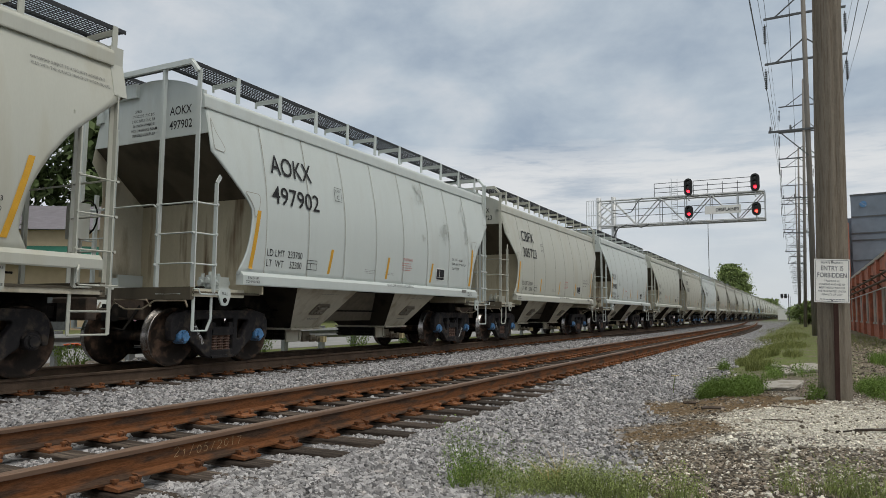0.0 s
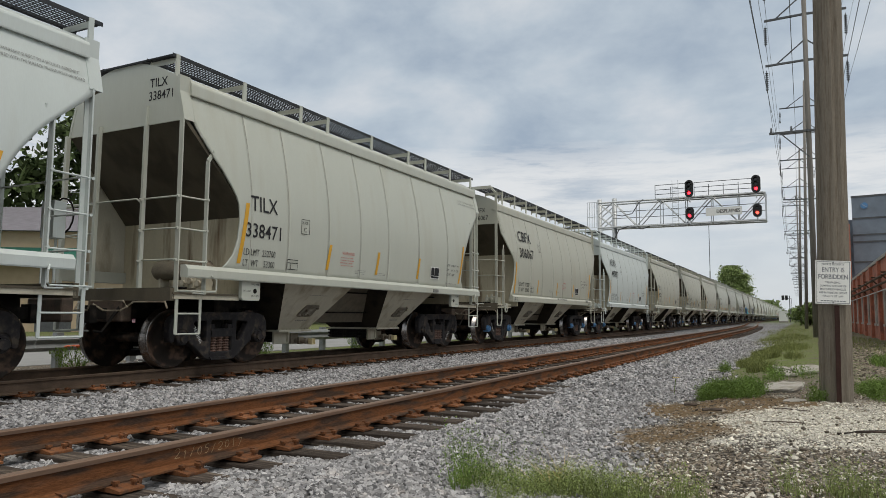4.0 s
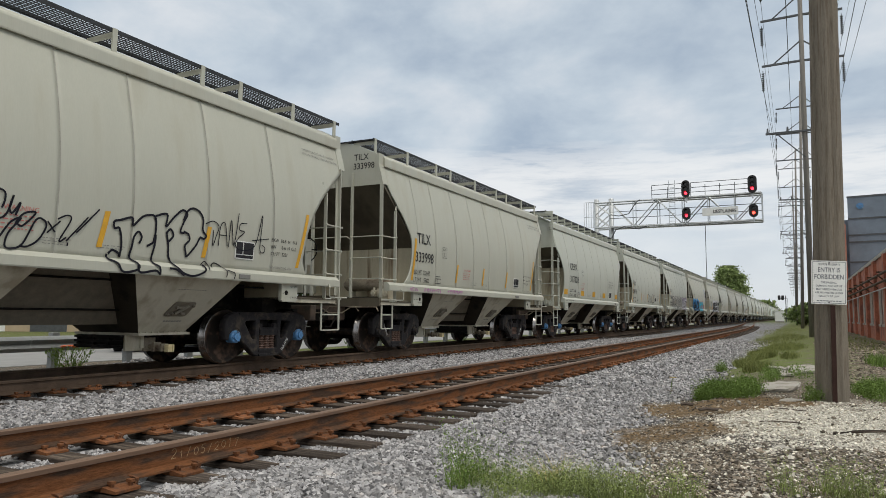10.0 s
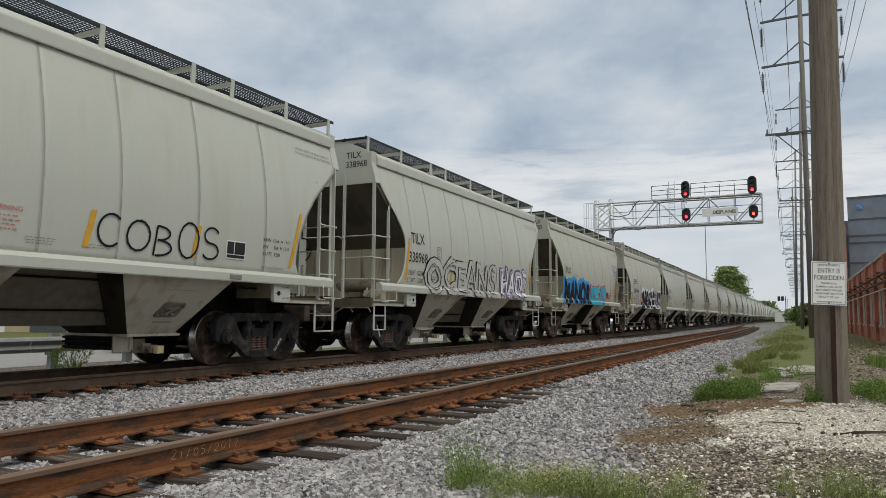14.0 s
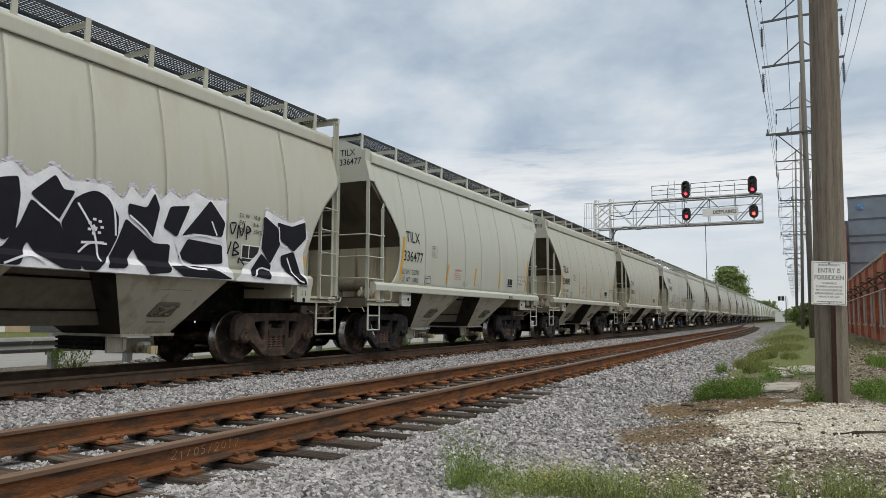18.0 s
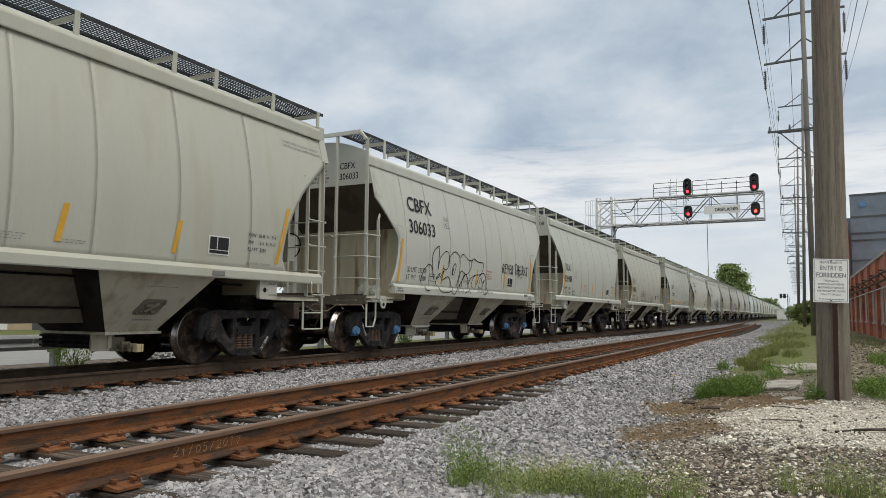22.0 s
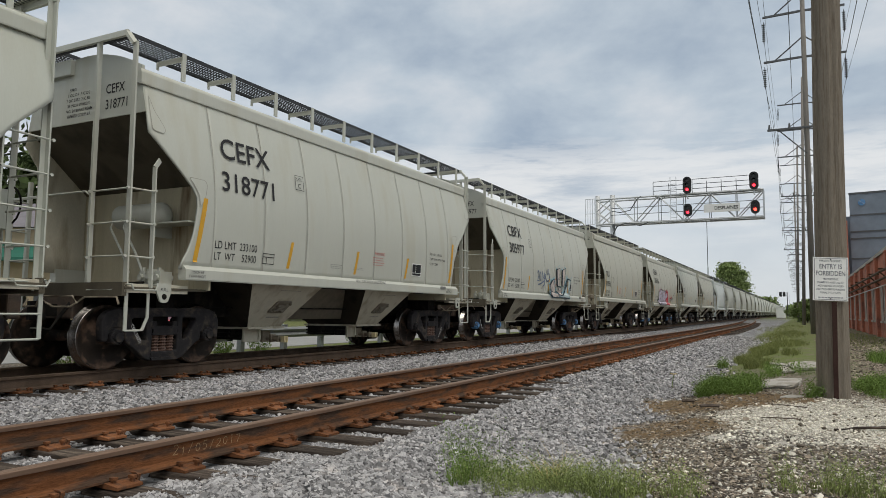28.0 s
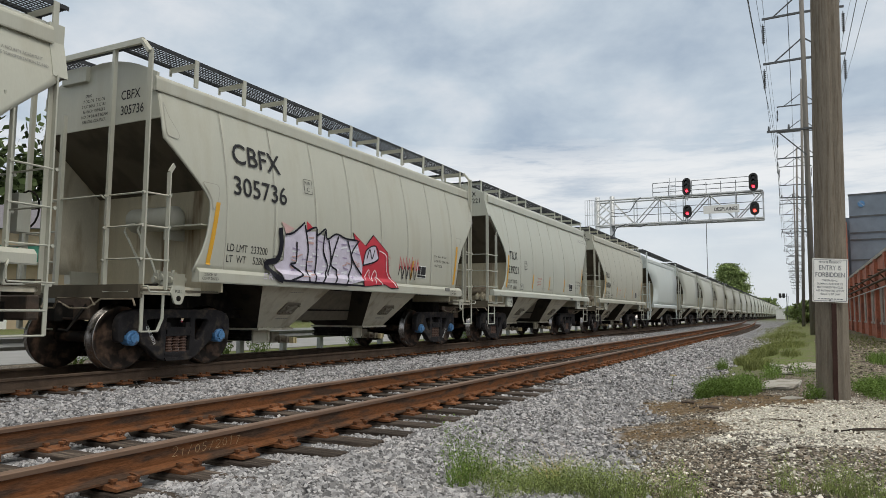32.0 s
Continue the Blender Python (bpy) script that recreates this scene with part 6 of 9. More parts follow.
def entry_sign():
    s = thing("warning_sign", "white metal sign with grey lettering bolted to the pole", "sign", at=pose(0.318, 9.338, 1.33, 0, 2.2, 14))
    w, h = 0.188, 0.255
    bm = slab(-w, w, -0.004, 0.004, -h, h)
    part("plate", bm, SIGNWHITE, s)
    bm = bmesh.new()
    for a, b, c, d in ((-w + 0.012, w - 0.012, h - 0.016, h - 0.011), (-w + 0.012, w - 0.012, -h + 0.011, -h + 0.016), (-w + 0.012, -w + 0.017, -h + 0.011, h - 0.011), (w - 0.017, w - 0.012, -h + 0.011, h - 0.011)):
        box(bm, a, b, -0.0065, -0.0045, c, d)
    part("border", bm, SIGNGREY, s)
    rows = (("PRIVATE PROPERTY", 0.024, 0.200, 0.9), ("ENTRY IS", 0.054, 0.122, 0.86), ("FORBIDDEN", 0.054, 0.040, 0.84), ("TRESPASSING,", 0.022, -0.012, 0.95), ("DUMPING AND USE OF", 0.022, -0.052, 0.95), ("MOTORIZED VEHICLES", 0.022, -0.092, 0.95), ("ARE PROHIBITED UNDER", 0.022, -0.132, 0.95), ("PENALTY OF LAW", 0.022, -0.172, 0.95))
    for text, cap, z, width in rows:
        part("lettering", letters(text, cap, lambda u, v: (u, -0.0065, z + v), width * 0.9, 0.01, 1.0, "CENTER"), SIGNGREY, s)
    bm = bmesh.new()
    for i in range(8):
        box(bm, -0.13 + 0.034 * i, -0.105 + 0.034 * i, -0.0065, -0.0045, -0.222, -0.212)
    part("small_print", bm, SIGNGREY, s)
    for z in (h - 0.024, -h + 0.024):
        b = part("bolt", lathe(bmesh.new(), [(-0.012, 0.008), (-0.003, 0.008)], 8, "y"), DARKMETAL, s)
        b.location = (0, 0, z)


sign_pole()
entry_sign()

ARMS = (19.5, 17.0, 14.5)


def power_pole(x, y, top, detail, lift=1.25):
    p = thing("power_pole", "tall grey power pole with three bracketed cross arms", "power pole", "power poles along the railway", at=pose(x, y, -0.1, 0, 0.15 if y == 40.2 else 1.5 if detail else 0.4, 0))
    part("shaft", lathe(bmesh.new(), [(0, 0.15), (top, 0.10)], 14 if detail else 8, "z"), POLE_FAR, p, "", True)
    for z in [a + lift for a in ARMS]:
        for s in (-1, 1):
            reach = 1.93 if y == 40.2 else 2.1 if s < 0 else 1.75
            bm = bar(bmesh.new(), (s * 0.1, 0, z), (s * reach, 0, z - 0.05), 0.10, 0.10)
            a = part("cross_arm", bm, DARKMETAL, p)
            part("brace", bar(bmesh.new(), (s * 0.1, 0, z + 1.05), (s * reach * 0.72, 0, z - 0.02), 0.06, 0.06), DARKMETAL, a)
            bm = bmesh.new()
            n = 9 if detail else 4
            for k in range(n):
                zz = z - 0.45 - k * 1.0 / n
                rod(bm, (s * (reach - 0.05), 0, zz), (s * (reach - 0.05), 0, zz - 0.05), 0.09, 8, 0.04)
            rod(bm, (s * (reach - 0.05), 0, z - 0.3), (s * (reach - 0.05), 0, z - 1.5), 0.02, 5)
            part("insulator", bm, DARKMETAL, a, "string of dark insulator discs")
    z = 10.7 + lift
    bm = bar(bmesh.new(), (-1.85, -0.12, z), (1.3, -0.12, z), 0.12, 0.10)
    a = part("cross_arm", bm, DARKMETAL, p)
    part("brace", bar(bmesh.new(), (-1.3, -0.12, z - 0.05), (0, -0.12, z - 1.4), 0.07, 0.05), DARKMETAL, a)
    for xx in (-1.75, -0.8, 0.9):
        part("insulator", rod(bmesh.new(), (xx, -0.12, z + 0.05), (xx, -0.12, z + 0.3), 0.06, 8, 0.04), DARKMETAL, a)
    return p


POLES = [(0.545, 40.2), (0.2, 72.0), (-0.35, 102.0)] + [(-0.5 - 0.12 * i, 132.0 + 31 * i) for i in range(9)]
power_pole(0.75, -24.0, 22.8, False, 0.0)
for i, (x, y) in enumerate(POLES):
    power_pole(x, y, 23.2, i < 3, 0.0 if i == 0 else 1.25)


def build_wires():
    w = thing("power_lines", "thin dark power lines sagging from pole to pole", "power line", at=pose(0, 0, 0))
    ends = [(0.75, -24.0, 0.0)] + [(x + (0.22 if i == 0 else 0.4), y, 0.0 if i == 0 else 1.25) for i, (x, y) in enumerate(POLES)]
    spans = [(-2.05, 18.1), (-2.05, 15.6), (-2.05, 13.1), (1.7, 18.1), (1.7, 15.6), (1.7, 13.1), (-1.75, 11.0), (-0.8, 11.0), (0.9, 11.0)]
    for dx, z in spans:
        pts = []
        for i, ((xa, ya, la), (xb, yb, lb)) in enumerate(zip(ends, ends[1:6])):
            for k in range(10):
                u = k / 10
                pts.append((xa + (xb - xa) * u + dx, ya + (yb - ya) * u, z - 0.1 + la + (lb - la) * u - (6.5 if i == 0 else 1.6) * u * (1 - u)))
        part("wire", tube(pts, 0.010, 4), DARKMETAL, w)


build_wires()


# ---- buildings beside the track ----
def brick_building():
    b = thing("brick_building", "low red brick industrial building with pilasters and bricked windows", "building", at=pose(0, 0, -0.1))
    x = 3.2
    part("wall", slab(x, x + 12, 26.0, 120.0, 0, 3.65), MORTAR, b, "weathered red brick wall")
    part("coping", slab(x - 0.06, x + 12.06, 25.95, 120.05, 3.65, 3.80), CONCRETE, b)
    for i in range(14):
        y = 28.5 + 4.4 * i
        part("pilaster", slab(x - 0.14, x + 0.01, y, y + 0.62, 0, 3.62), MORTAR, b)
    for i in range(14):
        y = 29.7 + 4.4 * i
        for dy in (0.0, 1.45):
            w = part("window", slab(x - 0.035, x + 0.01, y + dy, y + dy + 0.95, 0.75, 2.25), INFILL, b, "window filled with dull grey panels")
            part("sill", slab(x - 0.09, x - 0.03, y + dy - 0.05, y + dy + 1.0, 0.66, 0.76), CONCRETE, w)
    bm = rods([((x - 0.32, 26, 2.75), (x - 0.32, 118, 2.75)), ((x - 0.30, 26, 2.45), (x - 0.30, 118, 2.45))], 0.05, 6)
    part("pipe", bm, RAILDARK, b, "rusty pipes on brackets")
    bm = rods([((x - 0.2, 26, 2.2), (x - 0.2, 118, 2.2))], 0.025, 5)
    part("conduit", bm, GALV, b)
    shared = None
    for i in range(22):
        if shared is None:
            bm = bar(bmesh.new(), (x, 0, 2.85), (x - 0.42, 0, 2.85), 0.06, 0.06)
            shared = bar(bm, (x, 0, 2.35), (x - 0.40, 0, 2.75), 0.05, 0.05)
        p = part("pipe_bracket", shared, RAILDARK, b)
        shared = p.data
        p.location = (0, 28.2 + 4.4 * i, 0)


def grey_building():
    b = thing("clad_building", "tall blue-grey clad industrial building with a round blue emblem", "building", at=pose(5.35, 92.0, -0.3, 0, 0, -9))
    part("wall", slab(0, 45, 0, 60, 0, 15.0), CLAD, b)
    part("annex", slab(-0.8, 0, 1.0, 50, 0, 12.6), CLAD, b)
    part("parapet", slab(-0.05, 45, -0.06, 60, 15.0, 15.2), DARKMETAL, b)
    for z in (12.5, 10.6, 9.8, 7.5):
        part("joint", slab(0.02, 45, -0.08, 0.0, z, z + 0.16), DARKMETAL, b)
    e = part("emblem", lathe(bmesh.new(), [(-0.05, 0.36), (0.05, 0.36)], 24, "y"), BLUECAP, b, "round blue and white emblem")
    e.location = (1.25, -0.06, 14.0)
    part("emblem_bar", bar(bmesh.new(), (-0.28, -0.07, 0.25), (0.28, -0.07, -0.25), 0.12, 0.02), WHITEINK, e)
    part("stair_tower", slab(-1.7, -0.25, -3.5, -0.2, 0, 11.9), MORTAR, b, "red brick stair tower")


brick_building()
grey_building()


# ---- crushed rock, pebbles and plants ----
def ico():
    t = (1 + 5 ** 0.5) / 2
    v = np.array([(-1, t, 0), (1, t, 0), (-1, -t, 0), (1, -t, 0), (0, -1, t), (0, 1, t), (0, -1, -t), (0, 1, -t), (t, 0, -1), (t, 0, 1), (-t, 0, -1), (-t, 0, 1)], float) / 1.9
    f = np.array([(0, 11, 5), (0, 5, 1), (0, 1, 7), (0, 7, 10), (0, 10, 11), (1, 5, 9), (5, 11, 4), (11, 10, 2), (10, 7, 6), (7, 1, 8), (3, 9, 4), (3, 4, 2), (3, 2, 6), (3, 6, 8), (3, 8, 9), (4, 9, 5), (2, 4, 11), (6, 2, 10), (8, 6, 7), (9, 8, 1)])
    return v, f


CUBE = (np.array([(a, b, c) for a in (-0.72, 0.72) for b in (-0.72, 0.72) for c in (-0.72, 0.72)], float), np.array([(0, 1, 3), (0, 3, 2), (4, 6, 7), (4, 7, 5), (0, 4, 5), (0, 5, 1), (2, 3, 7), (2, 7, 6), (0, 2, 6), (0, 6, 4), (1, 5, 7), (1, 7, 3)]))


def stones(name, label, pts, size, material, rng, base, flat=0.75, jag=0.38):
    """Many single stones in one mesh: pts (n, 3) are their middles, size (n,) their radii."""
    v0, f0 = base
    n, k = len(pts), len(v0)
    shape = v0[None] * (1 + rng.uniform(-jag, jag, (n, k, 1))) * rng.uniform(0.65, 1.3, (n, 1, 3))
    q = rng.normal(size=(n, 4))
    q /= np.linalg.norm(q, axis=1, keepdims=True)
    w, x, y, z = q.T
    rot = np.stack([1 - 2 * (y * y + z * z), 2 * (x * y - z * w), 2 * (x * z + y * w), 2 * (x * y + z * w), 1 - 2 * (x * x + z * z), 2 * (y * z - x * w), 2 * (x * z - y * w), 2 * (y * z + x * w), 1 - 2 * (x * x + y * y)], 1).reshape(n, 3, 3)
    v = np.einsum("nij,nkj->nki", rot, shape)
    v[:, :, 2] *= flat
    v = v * size[:, None, None] + pts[:, None, :]
    f = f0[None] + (np.arange(n) * k)[:, None, None]
    ob = part(name, soup_np(v.reshape(-1, 3), f.reshape(-1, 3), name), material)
    return tagged(ob, label, "gravel", kind="stuff")


def over_rail(x, y):
    """True over a rail's foot, where no stone lies."""
    return (np.abs(np.abs(x + NEAR) - GAUGE) < 0.13) | (np.abs(np.abs(x + MAIN) - GAUGE) < 0.13)


def ground_np(x, y):
    t = np.clip((x + 1.8) / 1.5, 0, 1)
    return -0.27 + 0.2 * t * t * (3 - 2 * t)


rng = np.random.default_rng(7)
# density falls off with distance; every stone is a separate lump
NS = 128000
dist = 3.0 * np.exp(rng.uniform(0, 1, NS * 3) ** 0.95 * math.log(38 / 3.0))
ang = rng.uniform(math.radians(-6), math.radians(66), NS * 3)
px, py = -dist * np.sin(ang), dist * np.cos(ang)
edge = -1.25 - 0.45 * np.clip((py - 5.5) / 1.2, 0, 1) + 0.22 * np.clip((py - 10) / 3, 0, 1) + 0.08 * np.sin(py * 1.9) + rng.normal(0, 0.14, len(px))
soil_gap = (((px + 1.22) / 0.6) ** 2 + ((py - 7.1) / 0.66) ** 2 > rng.uniform(0.7, 1.15, len(px))) & (((px + 0.90) / 0.95) ** 2 + ((py - 9.15) / 0.8) ** 2 > rng.uniform(0.7, 1.15, len(px)))
keep = (px < edge) & soil_gap & (px > -9.75) & ~over_rail(px, py) & (py > 2.2)
px, py = px[keep][:NS], py[keep][:NS]
on_bed = (np.abs(px + NEAR) < 1.5)
pz = ground_np(px, py) + np.where(on_bed, -0.005, 0.01) + rng.uniform(-0.012, 0.016, len(px))
d = np.hypot(px, py)
size = rng.uniform(0.009, 0.0215, len(px)) * (1 + 0.028 * d)
# a heap between the tracks and the shoulder that climbs to the tie ends
pz += 0.06 * np.exp(-((px + 7.6) / 0.9) ** 2) + 0.045 * np.exp(-((px + 2.9) / 0.35) ** 2)
far_spill = np.clip((px + NEAR - 0.90) / 0.15, 0, 1) * np.clip((py - 9.8) / 1.5, 0, 1) * np.clip((-2.35 - px) / 0.25, 0, 1)
pz += 0.05 * far_spill * (0.75 + 0.35 * np.sin(py * 7.3))
size *= 1 + 0.15 * far_spill
spill = np.clip((px + NEAR - 0.95) / 0.3, 0, 1) * np.clip((4.9 - py) / 1.0, 0, 1) * (px < -1.2)
pz += 0.05 * spill * (0.7 + 0.3 * np.sin(py * 9 + px * 7))
stones("ballast", "grey crushed granite ballast lying loose along the rails", np.stack([px, py, pz], 1), size, STONE, rng, CUBE, 0.85, 0.34)

# pebbles of the verge: chalky ones and brown ones
n = 52000
dist = 3.6 * np.exp(rng.uniform(0, 1, n) * math.log(11 / 3.6))
ang = rng.uniform(math.radians(-14), math.radians(28), n)
px, py = -dist * np.sin(ang), dist * np.cos(ang)
keep = (px > -1.9) & (px < 2.0) & (np.hypot(px - 0.33, py - 9.55) > 0.25) & (((px + 1.22) / 0.62) ** 2 + ((py - 7.1) / 0.68) ** 2 > rng.uniform(0.5, 1.2, n)) & (((px + 0.90) / 0.95) ** 2 + ((py - 9.15) / 0.8) ** 2 > rng.uniform(0.5, 1.2, n))
px, py = px[keep], py[keep]
pz = np.array([ground_z(a, b) for a, b in zip(px, py)]) + 0.002
chalk = (rng.uniform(0, 1, len(px)) < np.where((py > 5.9 + 0.3 * np.sin(px * 5)) & (py < 9.35) & (px > -0.7 + 0.15 * np.sin(py * 4)), 0.85, 0.22))
size = rng.uniform(0.004, 0.010, len(px)) * (1 + 1.0 * (rng.uniform(0, 1, len(px)) > 0.95))
pts = np.stack([px, py, pz], 1)
sel = chalk & (np.arange(len(px)) % 2 == 0)
stones("pale_gravel", "chalky pale pebbles strewn over the verge", pts[sel], size[sel] * 1.15, PEBBLE, rng, CUBE, 0.8, 0.45)
sel = ~chalk & (np.arange(len(px)) % 2 == 0)
stones("brown_grit", "dark brown grit and pebbles on the verge", pts[sel], size[sel] * 1.2, GRIT, rng, CUBE, 0.8, 0.45)


n = 900
px = np.concatenate([rng.normal(-1.22, 0.33, n // 2), rng.normal(-0.90, 0.5, n // 2)])
py = np.concatenate([rng.normal(7.1, 0.35, n // 2), rng.normal(9.15, 0.42, n // 2)])
pz = np.array([ground_z(a, b) for a, b in zip(px, py)]) + 0.003
stones("earth_crumbs", "brown crumbs and grey stones on the bare earth", np.stack([px, py, pz], 1), rng.uniform(0.005, 0.018, n) ** 1.0 * rng.uniform(0.4, 1.2, n), GRIT, rng, CUBE, 0.7, 0.4)


def blades(name, label, roots, height, material, rng, width=0.006, lean=0.35, segments=2, category="grass"):
    """Grass: a bent two-part blade from each root."""
    n = len(roots)
    h = height * rng.uniform(0.5, 1.1, n)
    a = rng.uniform(0, 2 * math.pi, n)
    side = np.stack([np.cos(a), np.sin(a), np.zeros(n)], 1) * width
    b = rng.uniform(0, 2 * math.pi, n)
    bend = np.stack([np.cos(b), np.sin(b), np.zeros(n)], 1) * (lean * h * rng.uniform(0.2, 1.2, n))[:, None]
    up = np.stack([np.zeros(n), np.zeros(n), h], 1)
    v = np.stack([roots - side, roots + side, roots + up * 0.55 + bend * 0.35 - side * 0.7, roots + up * 0.55 + bend * 0.35 + side * 0.7, roots + up + bend], 1)
    f = np.array([(0, 1, 3), (0, 3, 2), (2, 3, 4)])[None] + (np.arange(n) * 5)[:, None, None]
    ob = part(name, soup_np(v.reshape(-1, 3), f.reshape(-1, 3), name), material)
    return tagged(ob, label, category, kind="stuff")


def scatter(n, spots, rng):
    """Points round several middles (x, y, rx, ry), with their ground heights."""
    out = []
    for x, y, rx, ry, share in spots:
        k = max(1, int(n * share))
        r = np.sqrt(rng.uniform(0, 1, k)) * (0.75 + 0.25 * rng.uniform(0, 1, k))
        a = rng.uniform(0, 2 * math.pi, k)
        xs, ys = x + rx * r * np.cos(a), y + ry * r * np.sin(a)
        out += [(u, w, ground_z(u, w) - 0.005) for u, w in zip(xs, ys)]
    return np.array(out)


def weed_clump(name, label, spots, n, height, material, rng, leaf=0.022):
    """Feathery weeds: thin branching stems set with tiny leaflets."""
    roots = scatter(n, spots, rng)
    vs, fs, count = [], [], 0
    mids = np.array([sp[:2] for sp in spots])
    rads = np.array([sp[2:4] for sp in spots])
    for r in roots:
        near_mid = (((r[:2] - mids) / rads) ** 2).sum(1).min()
        h = height * rng.uniform(0.55, 1.1) * (1.1 - 0.6 * min(1.0, near_mid))
        lean = rng.normal(0, 0.22, 2) * h
        m = int(14 + 26 * h / 0.4)
        u = rng.uniform(0.08, 1, m)
        stem = r[None] + np.stack([lean[0] * u ** 1.5, lean[1] * u ** 1.5, h * u], 1)
        off = rng.normal(0, 1, (m, 3)) * (0.03 + 0.05 * h * (1.1 - u))[:, None]
        c = stem + off
        a = rng.normal(0, 1, (m, 3)) * leaf * 0.5
        b = rng.normal(0, 1, (m, 3)) * leaf
        tri_v = np.stack([c - a, c + a, c + b], 1).reshape(-1, 3)
        vs.append(tri_v)
        fs.append(np.arange(count, count + 3 * m).reshape(-1, 3))
        count += 3 * m
        tip = r + np.array([lean[0], lean[1], h])
        w = np.array([0.0025, 0.001, 0])
        vs.append(np.array([r - w, r + w, tip]))
        fs.append(np.array([[count, count + 1, count + 2]]))
        count += 3
    ob = part(name, soup_np(np.concatenate(vs), np.concatenate(fs), name), material)
    return tagged(ob, label, "weeds", kind="stuff")


LOW = [(-1.98, 4.5, 0.2, 0.3, 0.15), (-1.62, 4.32, 0.26, 0.34, 0.30), (-1.30, 4.28, 0.22, 0.30, 0.24), (-0.98, 4.15, 0.2, 0.2, 0.14), (-0.62, 4.12, 0.12, 0.12, 0.04), (0.22, 4.46, 0.22, 0.15, 0.07), (-0.08, 4.4, 0.10, 0.08, 0.02)]
weed_clump("weeds", "feathery green weeds growing out of the gravel", LOW, 700, 0.20, WEED_PALE, rng, 0.007)
blades("weed_stalks", "thin pale green weed stalks among the gravel", scatter(1500, LOW, rng), 0.24, WEED_PALE, rng, 0.0013, 1.0, category="weeds")
weed_clump("weeds", "tall thin weeds beside the ballast", [(-2.05, 4.35, 0.12, 0.2, 0.7), (-1.75, 4.4, 0.2, 0.2, 0.3)], 70, 0.46, WEED, rng, 0.008)
BUSH = [(-1.10, 10.4, 0.26, 0.5, 0.5), (-0.72, 10.2, 0.26, 0.7, 0.36), (-1.52, 16.0, 0.12, 0.25, 0.06), (-0.45, 12.6, 0.2, 0.8, 0.08)]
weed_clump("weeds", "bushy green weeds beside broken concrete", BUSH, 900, 0.23, WEED, rng, 0.011)
blades("weed_stalks", "green weed stalks beside broken concrete", scatter(420, BUSH, rng), 0.30, WEED, rng, 0.0018, 0.9, category="weeds")
FOOT = [(0.85, 10.6, 0.30, 0.9, 0.55), (1.6, 12.0, 0.5, 1.5, 0.33), (0.10, 9.42, 0.12, 0.10, 0.06), (-0.05, 13.2, 0.25, 0.4, 0.06)]
weed_clump("weeds", "green weeds round the foot of the pole", FOOT, 560, 0.20, WEED, rng, 0.011)
blades("weed_stalks", "green weed stalks round the foot of the pole", scatter(500, FOOT, rng), 0.26, WEED, rng, 0.0020, 0.9, category="weeds")
n = 5200
px, py = rng.uniform(0.45, 3.2, n), 10.2 + 22 * rng.uniform(0, 1, n) ** 1.5
pz = np.array([ground_z(a, b) for a, b in zip(px, py)]) + 0.004
stones("brown_grit", "brown grit and rubble on the path behind the pole", np.stack([px, py, pz], 1), rng.uniform(0.008, 0.026, n) * (0.6 + 0.045 * py), GRIT, rng, CUBE, 0.6, 0.45)
WALL_FOOT = [(2.3, 14.5, 0.25, 2.0, 0.3), (2.7, 19.0, 0.3, 3.0, 0.3), (1.5, 17.5, 0.3, 1.2, 0.2), (2.9, 25.0, 0.4, 3.5, 0.2)]
blades("grass", "ragged green grass along the foot of the brick wall", scatter(3200, WALL_FOOT, rng), 0.26, WEED, rng, 0.005, 0.8)
blades("straw", "dry yellow straw among the weeds", scatter(70, [(-1.45, 4.42, 0.09, 0.08, 1)], rng), 0.30, STRAW, rng, 0.0022, 1.2)
blades("grass", "patchy green grass along the verge", scatter(11500, [(-1.15, 17.8, 0.3, 1.5, 0.13), (-0.85, 20.2, 0.32, 1.2, 0.11), (-1.1, 22.6, 0.35, 1.4, 0.10), (-0.5, 25.5, 0.7, 2.6, 0.14), (-0.25, 19.5, 0.25, 1.0, 0.03), (-0.9, 38, 1.3, 9, 0.16), (-0.80, 15.2, 0.28, 1.0, 0.08), (1.9, 33.0, 1.0, 12.0, 0.1), (-1.4, 62, 1.8, 16, 0.08)], rng), 0.20, GRASS, rng, 0.0045, 0.8)
blades("grass", "low green grass at the gravel's edge", scatter(700, [(-1.4, 4.05, 0.5, 0.25, 0.5), (-0.75, 4.2, 0.2, 0.1, 0.15), (0.2, 4.5, 0.3, 0.15, 0.35)], rng), 0.08, GRASS, rng, 0.0022, 0.6)


def marsh_flower():
    p = thing("yellow_flower", "small weed with one yellow flower in the ballast", "plant", at=pose(-1.76, 10.95, -0.26))
    bm = tube([(0, 0, 0), (0.01, 0, 0.12), (0.03, 0.01, 0.26)], 0.005, 5)
    part("stem", bm, WEED, p)
    bm = bmesh.new()
    for k in range(6):
        a = k * math.pi / 3
        bm.faces.new([bm.verts.new((0.03 + r * math.cos(a + s), 0.01 + r * math.sin(a + s), 0.26 + h)) for r, s, h in ((0.0, 0, 0), (0.05, -0.3, 0.02), (0.06, 0, 0.01), (0.05, 0.3, 0.02))])
    part("blossom", bm, STRAW, p)
    bm = bmesh.new()
    for k in range(5):
        a = k * 1.3
        bm.faces.new([bm.verts.new((r * math.cos(a + s), r * math.sin(a + s), 0.05 + h)) for r, s, h in ((0.0, 0, 0), (0.05, -0.4, 0.03), (0.10, 0, 0.02), (0.05, 0.4, 0.03))])
    part("leaf_rosette", bm, BARK, p)


marsh_flower()


